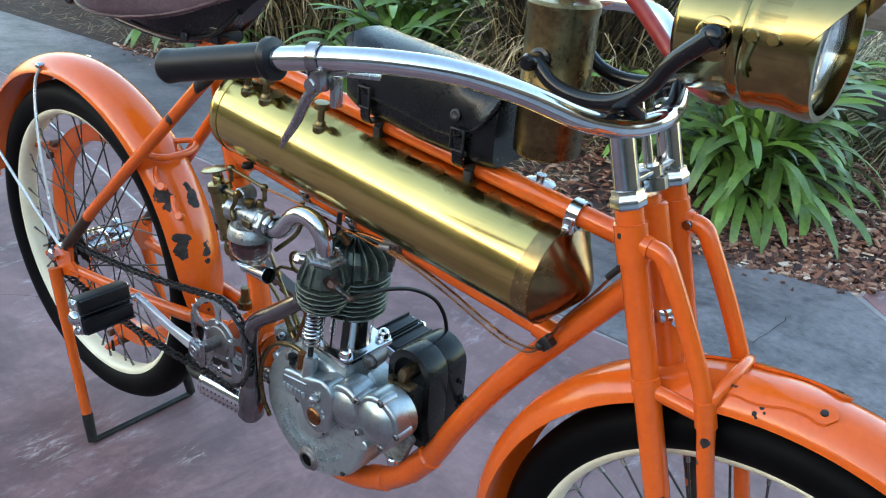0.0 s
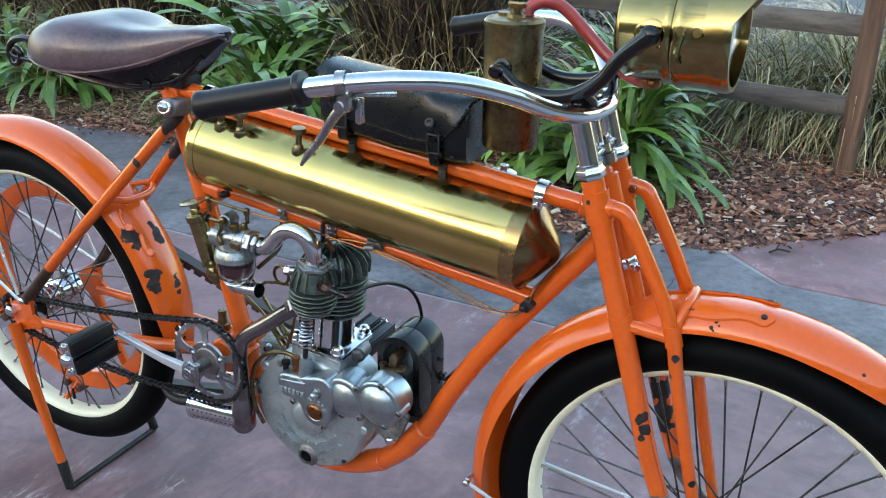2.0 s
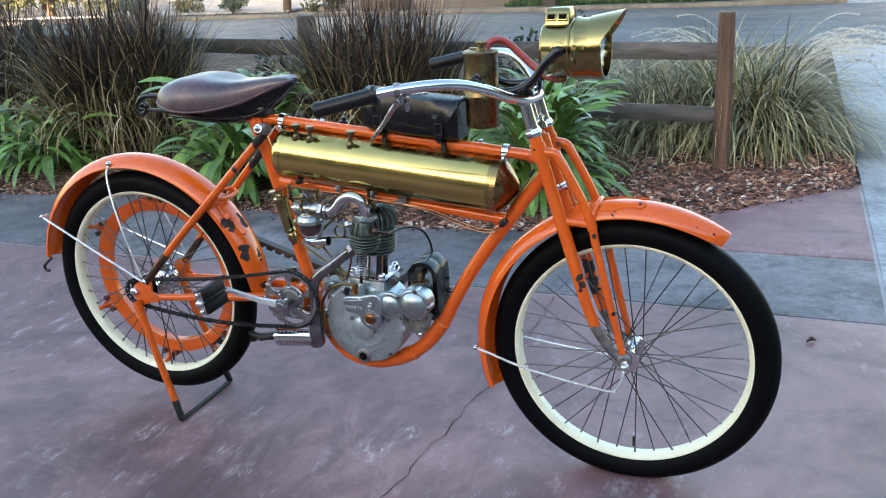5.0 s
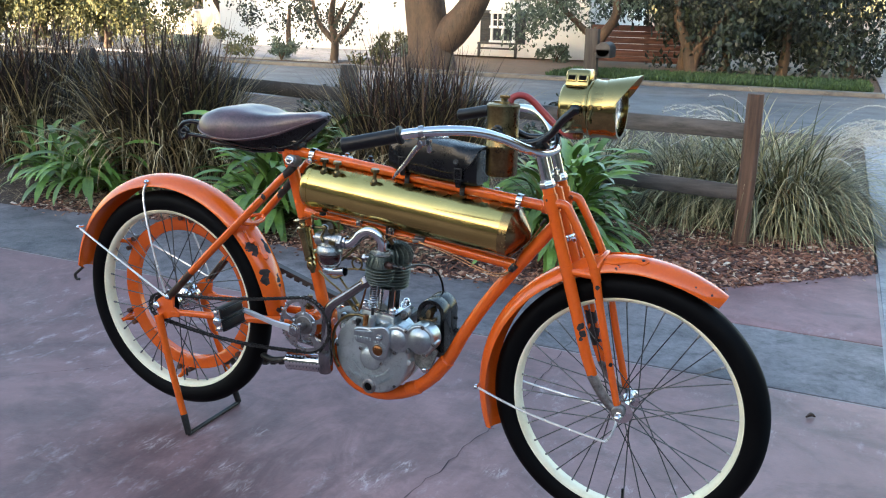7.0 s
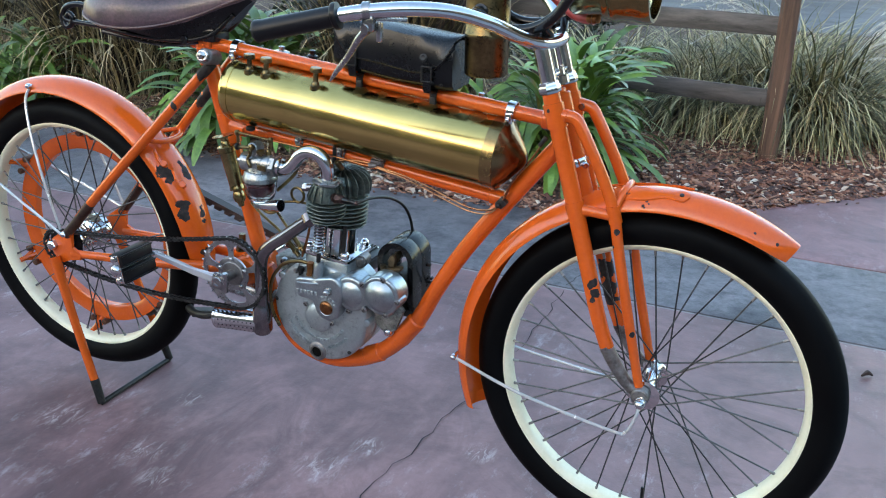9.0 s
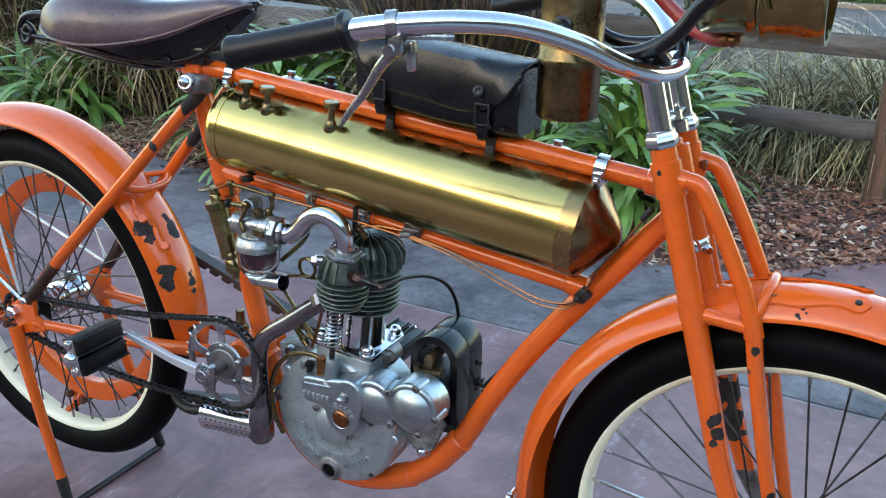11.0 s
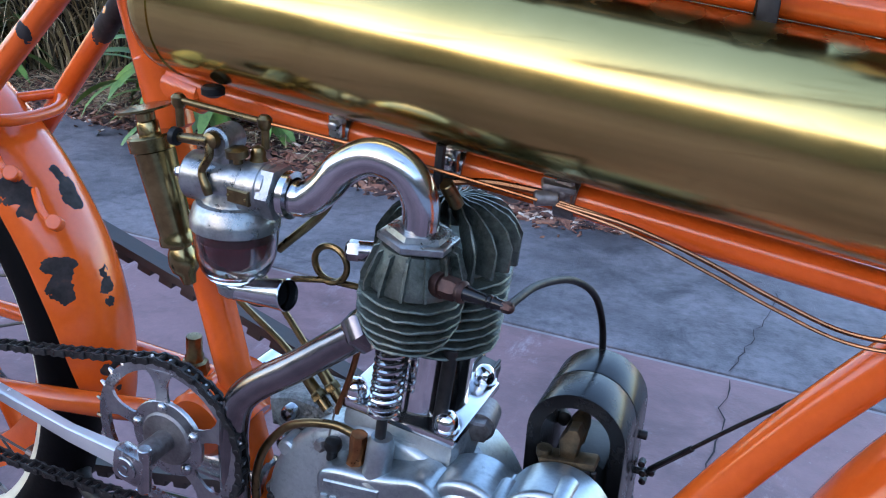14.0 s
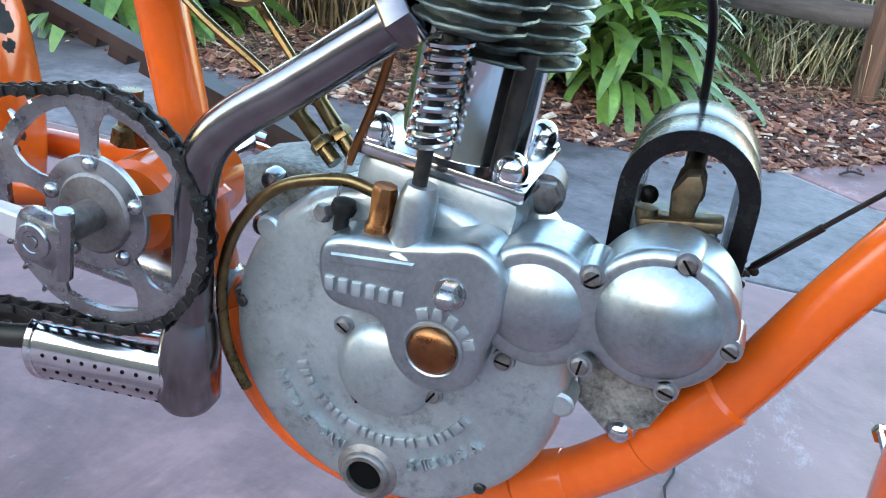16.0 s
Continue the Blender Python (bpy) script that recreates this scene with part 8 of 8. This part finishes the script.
def lily(x, y, n, size, seed, label, lean=0.0, lift=0.05):
    r = random.Random(seed)
    ob = thing("lily_clump", label, "plant", (x, y, bed_z(x, y)), "strap-leaved clumps in the bed")
    for i in range(n):
        t = i / n
        tier = 0 if t < 0.45 - lean else 1 if t < 0.8 - lean else 2
        me = LEAVES[tier * 4 + r.randrange(4)]
        if i == n - 3:
            me = YELLOW
        a = i * 2.39996 + r.uniform(-0.3, 0.3)
        s = size * r.uniform(0.8, 1.15)
        rad = 0.16 * size * math.sqrt(r.random())
        b = r.uniform(0, 6.28)
        o = new("leaf", me)
        o.parent = ob
        o.matrix_basis = Matrix.Translation((rad * math.cos(b), rad * math.sin(b), 0.03 * r.random() + lift * tier + 0.5 * lift * r.random())) @ Euler((r.uniform(-0.2, 0.2), r.uniform(-0.15, 0.2), a)).to_matrix().to_4x4() @ Matrix.Diagonal((s, s, s, 1))
    return ob


lily(0.50, 2.50, 190, 0.92, 1, "lush green strap-leaved lily clump beside the paving", 0.05, 0.10)
lily(0.46, 2.86, 100, 0.96, 2, "lush green strap-leaved lily clump beside the paving", 0.2, 0.12)
lily(0.08, 2.56, 60, 0.8, 3, "green strap-leaved lily clump in bark mulch")
lily(-1.34, 2.34, 130, 1.08, 4, "green strap-leaved lily clump behind the rear wheel", 0.0, 0.06)
lily(-1.44, 2.72, 90, 1.25, 5, "upright green lily clump with a yellowing leaf", 0.45, 0.08)
lily(-2.98, 2.42, 90, 1.0, 6, "green strap-leaved lily clump at the bed's edge")
lily(-3.55, 2.6, 50, 0.9, 7, "green strap-leaved lily clump at the bed's edge")

# ---- ornamental grasses ----


def blades(name, x, y, n, h, spread, base, mat, seed, width=0.006, droop=0.9, lean=(0, 0), scatter=0.7):
    """Fine arching blades from one crown, as one mesh."""
    r = random.Random(seed)
    V, F = [], []
    for i in range(n):
        a = r.uniform(0, 6.2832)
        rb = base * math.sqrt(r.random())
        L_ = h * r.uniform(0.42, 1.12)
        tilt = (0.05 + spread * r.random() ** 0.8)
        d = droop * r.uniform(0.5, 1.5)
        px, py, pz = rb * math.cos(a), rb * math.sin(a), 0.0
        b = a + r.uniform(-scatter, scatter)
        cx, cy = math.cos(b), math.sin(b)
        w = width * r.uniform(0.6, 1.4)
        tx, ty = -cy, cx
        ang = math.pi / 2 - tilt
        k = len(V)
        m = 7
        for j in range(m + 1):
            t = j / m
            ww = w * (1 - t) ** 0.6 + 0.0006
            V.append((px - tx * ww / 2, py - ty * ww / 2, pz))
            V.append((px + tx * ww / 2, py + ty * ww / 2, pz))
            ang -= d / m * (0.3 + 1.4 * t)
            px += (cx * math.cos(ang) + lean[0] * t) * L_ / m
            py += (cy * math.cos(ang) + lean[1] * t) * L_ / m
            pz += math.sin(ang) * L_ / m
            pz = max(pz, 0.004)
        for j in range(m):
            F.append((k + 2 * j, k + 2 * j + 1, k + 2 * j + 3, k + 2 * j + 2))
    me = bpy.data.meshes.new(name)
    me.from_pydata(V, [], F)
    me.materials.append(mat)
    return me


def grass_clump(x, y, label, layers, group):
    ob = thing("grass_clump", label, "ornamental grass", (x, y, bed_z(x, y)), group)
    for nm, me in layers:
        o = new(nm, me)
        o.parent = ob
        o["kind"] = "stuff"
    return ob


for x, y, h, s in ((-2.78, 3.02, 1.32, 1), (-0.72, 3.12, 1.24, 2), (-4.42, 3.3, 1.30, 3), (-3.7, 4.2, 1.1, 4), (-5.7, 3.5, 1.3, 8)):
    grass_clump(x, y, "dense purple and straw coloured fountain grass clump", [
        ("foliage", blades("foliage", x, y, 1800, h * 0.84, 0.20, 0.44, PURPLE_GRASS, s, 0.015, 0.75, scatter=3.1)),
        ("stem_mass", blades("stem_mass", x, y, 420, h * 0.92, 0.10, 0.40, PURPLE_TOPS, s + 50, 0.016, 0.35, scatter=3.1)),
        ("straw", blades("straw", x, y, 640, h * 0.86, 0.26, 0.46, DRY_GRASS, s + 70, 0.009, 2.1, scatter=1.2)),
        ("dry_foliage", blades("dry_foliage", x, y, 600, h * 0.62, 0.40, 0.46, DRY_GRASS, s + 90, 0.010, 1.6, scatter=3.1))], "purple grasses")
for x, y, h, s in ((1.56, 4.02, 0.94, 11), (1.02, 4.05, 0.82, 12), (1.30, 4.7, 0.90, 13), (0.3, 4.3, 0.7, 14)):
    grass_clump(x, y, "pale green fountain grass clump with feathery plumes", [
        ("foliage", blades("foliage", x, y, 3000, h, 1.05, 0.26, FOUNTAIN_GRASS, s, 0.009, 2.0, scatter=1.3)),
        ("dry_foliage", blades("dry_foliage", x, y, 700, h * 1.0, 1.15, 0.28, DRY_GRASS, s + 30, 0.008, 2.2, scatter=1.3))], "pale fountain grasses")
# plumes arching out to the right
rp = random.Random(77)
V, F = [], []
for i in range(64):
    a = rp.uniform(-1.0, 1.0) if i % 4 else rp.uniform(2.2, 4.0)
    L_ = rp.uniform(0.88, 1.16)
    p = Vector((1.60 + 0.1 * math.cos(a), 4.0 + rp.uniform(-0.15, 0.3), 0.05))
    ang = rp.uniform(1.15, 1.5)
    d = Vector((math.cos(a), math.sin(a), 0))
    path_ = []
    for j in range(14):
        path_.append(p.copy())
        ang -= 0.125 * (0.3 + j / 8)
        p = p + (d * math.cos(ang) + Vector((0, 0, math.sin(ang)))) * L_ / 13
    for j in range(8, 14):
        q = path_[j]
        for _ in range(40):
            k = len(V)
            e = Vector((rp.gauss(0, 1), rp.gauss(0, 1), rp.gauss(0, 1))).normalized() * 0.013
            o = q + (path_[min(13, j + 1)] - q) * rp.random()
            V += [o - Vector((0.0014, 0, 0)), o + Vector((0.0014, 0, 0)), o + e + d * 0.012]
            F.append((k, k + 1, k + 2))
    for j in range(13):
        k = len(V)
        o, q = path_[j], path_[j + 1]
        V += [o - Vector((0.0012, 0, 0)), o + Vector((0.0012, 0, 0)), q]
        F.append((k, k + 1, k + 2))
me = bpy.data.meshes.new("grass_plumes")
me.from_pydata(V, [], F)
me.materials.append(PLUMES)
tagged(new("grass_plumes", me), "pale feathery seed plumes over the fountain grass", "ornamental grass", "", "stuff")
# straw litter below the grasses
rs = random.Random(31)
V, F = [], []
for i in range(5200):
    x = rs.uniform(-5.5, 2.1) if i % 2 else rs.gauss(-1.9, 0.8)
    y0 = float(np.interp(x, [e[0] for e in edge], [e[1] for e in edge]))
    y = y0 + 0.06 + abs(rs.gauss(0, 0.55)) + (0.6 if x > 0 else 0)
    if y > 8 or x > 2.15 or x < -8:
        continue
    a, L_ = rs.uniform(0, 6.28), rs.uniform(0.05, 0.20)
    z = bed_z(x, y) + rs.uniform(0.004, 0.05)
    k = len(V)
    c_, s_ = math.cos(a), math.sin(a)
    V += [(x - s_ * 0.002, y + c_ * 0.002, z), (x + s_ * 0.002, y - c_ * 0.002, z), (x + c_ * L_, y + s_ * L_, z + rs.uniform(-0.01, 0.04))]
    F.append((k, k + 1, k + 2))
me = bpy.data.meshes.new("straw_litter")
me.from_pydata(V, [], F)
me.materials.append(DRY_GRASS)
tagged(new("straw_litter", me), "dry straw litter under the grasses", "straw", "", "stuff")
# low green shrub behind the rails
def leaf_cloud(name, blobs, n, size, mat, seed):
    """Many small leaves scattered in overlapping irregular clumps."""
    r = random.Random(seed)
    V, F = [], []
    tot = sum(b[3] ** 2 for b in blobs)
    for bx, by, bz, br_ in blobs:
        for _ in range(int(n * br_ ** 2 / tot)):
            v = Vector((r.gauss(0, 1), r.gauss(0, 1), r.gauss(0, 0.8))).normalized() * br_ * (0.45 + 0.6 * r.random())
            v *= 1 + 0.35 * noise.noise((v.x * 1.5 / br_ + bx, v.y * 1.5 / br_, v.z * 1.5 / br_))
            o = Vector((bx, by, bz)) + v
            q = Euler((r.uniform(0, 6.28), r.uniform(0, 6.28), r.uniform(0, 6.28))).to_matrix()
            s = size * r.uniform(0.5, 1.3)
            k = len(V)
            for px, py in ((0, 0), (0.5, 0.28), (1, 0), (0.5, -0.28)):
                V.append(o + q @ Vector((px * s, py * s, 0.06 * s * math.sin(px * 3))))
            F.append((k, k + 1, k + 2, k + 3))
    me = bpy.data.meshes.new(name)
    me.from_pydata(V, [], F)
    me.materials.append(mat)
    return me


def shrub(x, y, blobs, n, size, mat, seed, label, group=""):
    ob = thing("shrub", label, "shrub", (x, y, 0), group)
    o = new("foliage", leaf_cloud("foliage", blobs, n, size, mat, seed))
    o.parent = ob
    o["kind"] = "stuff"
    st = bmesh.new()
    for i in range(4):
        a = i * 1.6
        tube(st, [(0, 0, -0.02), (0.1 * math.cos(a), 0.1 * math.sin(a), 0.15), (0.25 * math.cos(a), 0.25 * math.sin(a), 0.35)], [0.02, 0.014, 0.006], 6, 3)
    part("stem", st, BARK, ob)
    return ob


shrub(-1.9, 4.9, [(0, 0, 0.30, 0.35), (0.6, 0.1, 0.25, 0.3), (-0.7, 0.1, 0.28, 0.33), (1.3, 0.0, 0.22, 0.25)], 2600, 0.06, TREE_LEAVES, 41, "low leafy green shrub behind the fence")
shrub(-0.2, 5.2, [(0, 0, 0.35, 0.3), (0.25, 0.1, 0.55, 0.2)], 900, 0.06, TREE_LEAVES, 42, "small leafy green shrub behind the fence")

# ---- trees ----


def tree(x, y, trunk, limbs, blobs, n, size, mat, seed, label, shade="crown"):
    ob = thing("tree", label, "tree", (x, y, 0))
    bm = bmesh.new()
    for pts, rads in [trunk] + limbs:
        tube(bm, pts, rads, 14, 5)
    part("trunk", bm, BARK, ob, "rough tree trunk with limbs")
    o = new("crown", leaf_cloud("crown", blobs, n, size, mat, seed))
    o.parent = ob
    return ob


def crown(cx, cy, cz, R, n, seed, flat=0.6):
    r = random.Random(seed)
    return [(cx + r.gauss(0, 1) * R * 0.55, cy + r.gauss(0, 1) * R * 0.55, cz + r.gauss(0, 1) * R * 0.55 * flat, R * r.uniform(0.22, 0.42)) for _ in range(n)]


tree(-6.55, 15.7, ([(0, 0, -0.1), (0.02, 0, 0.35), (-0.05, 0, 0.8), (-0.15, 0, 1.5), (-0.3, 0.1, 2.6)], [0.68, 0.52, 0.47, 0.45, 0.38]),
     [([(0.15, 0, 0.55), (0.55, 0, 0.85), (1.0, -0.05, 1.35), (1.5, -0.1, 2.3)], [0.38, 0.36, 0.30, 0.24]), ([(-0.3, 0.1, 2.4), (-0.9, 0.3, 3.4), (-1.6, 0.4, 4.2)], [0.3, 0.2, 0.1])],
     crown(0, 0.3, 5.2, 3.2, 34, 1), 9000, 0.16, TREE_LEAVES, 61, "big forked oak tree across the street")
tree(-9.6, 16.6, ([(0, 0, -0.1), (0.05, 0, 0.5), (-0.05, 0, 1.0), (0.1, 0, 1.8)], [0.11, 0.09, 0.08, 0.06]),
     [([(0, 0, 0.45), (0.4, 0, 0.8), (0.8, 0, 1.4)], [0.08, 0.06, 0.04]), ([(0, 0, 0.5), (-0.4, 0, 0.9), (-0.6, 0, 1.5)], [0.08, 0.06, 0.04]), ([(0, 0, 0.8), (0.3, 0.1, 1.4)], [0.06, 0.04])],
     crown(0, 0, 1.7, 1.3, 18, 2), 2600, 0.09, TREE_LEAVES, 62, "small many-stemmed tree by a sunlit forecourt")
tree(-12.2, 18.5, ([(0, 0, -0.1), (0, 0, 0.6), (0.05, 0, 1.2)], [0.09, 0.07, 0.05]), [], crown(0, 0, 1.4, 0.9, 14, 3), 2200, 0.09, TREE_LEAVES, 63, "small round street tree")
for i, (x, y, R) in enumerate(((-20.0, 19.5, 2.4), (-24.5, 21.0, 2.6), (-17.5, 22.5, 1.8), (-29.0, 20.0, 3.0))):
    tree(x, y, ([(0, 0, -0.1), (0.1, 0, 0.7), (-0.05, 0, 1.8)], [0.2, 0.16, 0.12]), [([(0, 0, 0.8), (0.7, 0, 1.6)], [0.12, 0.06]), ([(0, 0, 0.9), (-0.7, 0.1, 1.7)], [0.12, 0.06])], crown(0, 0, 2.2, R, 26, 10 + i, 0.5), 4200, 0.15, TREE_SUNNY, 70 + i, "olive green tree across the street")
for i, (x, y, R) in enumerate(((-19.8, 16.6, 1.7), (-17.4, 17.0, 1.5), (-22.2, 17.0, 1.8))):
    tree(x, y, ([(0, 0, -0.1), (0.1, 0, 0.6), (-0.05, 0, 1.5)], [0.12, 0.10, 0.07]), [([(0, 0, 0.5), (0.5, 0, 1.1)], [0.07, 0.04])], crown(0, 0, 1.25, R, 44, 110 + i, 0.55), 15000, 0.13, TREE_SUNNY, 120 + i, "bushy golden olive street tree")
tree(-3.7, 18.6, ([(0, 0, -0.1), (0.2, 0, 0.6), (0.6, 0, 1.3), (0.4, 0, 2.2)], [0.16, 0.13, 0.1, 0.07]),
     [([(0.2, 0, 0.6), (-0.4, 0, 1.1), (-1.0, 0, 1.6)], [0.09, 0.07, 0.04])], crown(-0.5, -0.3, 1.75, 1.6, 22, 21, 0.45), 4600, 0.11, TREE_SILVER, 80, "grey-green feathery shrub tree")
tree(-1.2, 18.2, ([(0, 0, -0.1), (-0.15, 0, 0.6), (-0.4, 0, 1.2), (-0.5, 0, 2.2)], [0.15, 0.12, 0.1, 0.07]),
     [([(0, 0, 0.1), (0.12, 0, 0.7), (0.05, 0, 1.5)], [0.09, 0.08, 0.05]), ([(-0.1, 0, 0.4), (0.5, 0, 1.1), (1.0, 0, 1.9)], [0.09, 0.07, 0.05])],
     crown(0.6, 0, 2.3, 2.2, 28, 22, 0.6), 6500, 0.14, TREE_LEAVES, 81, "dark spreading evergreen with pale bare stems")
for i, (x, y, R, z) in enumerate(((0.6, 19.5, 1.9, 1.1), (2.0, 20.5, 1.9, 1.2), (-0.8, 20.6, 1.6, 1.0), (1.2, 21.5, 2.4, 2.3), (-1.8, 20.4, 1.3, 1.6))):
    tree(x, y, ([(0, 0, -0.1), (0.05, 0, 0.6), (0, 0, 1.6)], [0.14, 0.1, 0.07]), [], crown(0, 0, z, R, 26, 30 + i, 0.75), 4200, 0.14, TREE_LEAVES, 90 + i, "dark dense evergreen shrub tree")
for i, (x, y, R) in enumerate(((-11.0, 16.4, 0.45), (-12.6, 16.7, 0.5), (-13.9, 16.3, 0.5), (-8.2, 16.5, 0.5), (-7.6, 17.2, 0.45), (-15.5, 17.5, 0.6), (-5.2, 20.9, 0.35), (-10.0, 21.0, 0.4))):
    shrub(x, y, crown(0, 0, R * 0.6, R, 9, 50 + i, 0.5), 900, 0.09, TREE_SUNNY if i % 2 else TREE_SILVER, 100 + i, "low rounded garden shrub", "street shrubs")
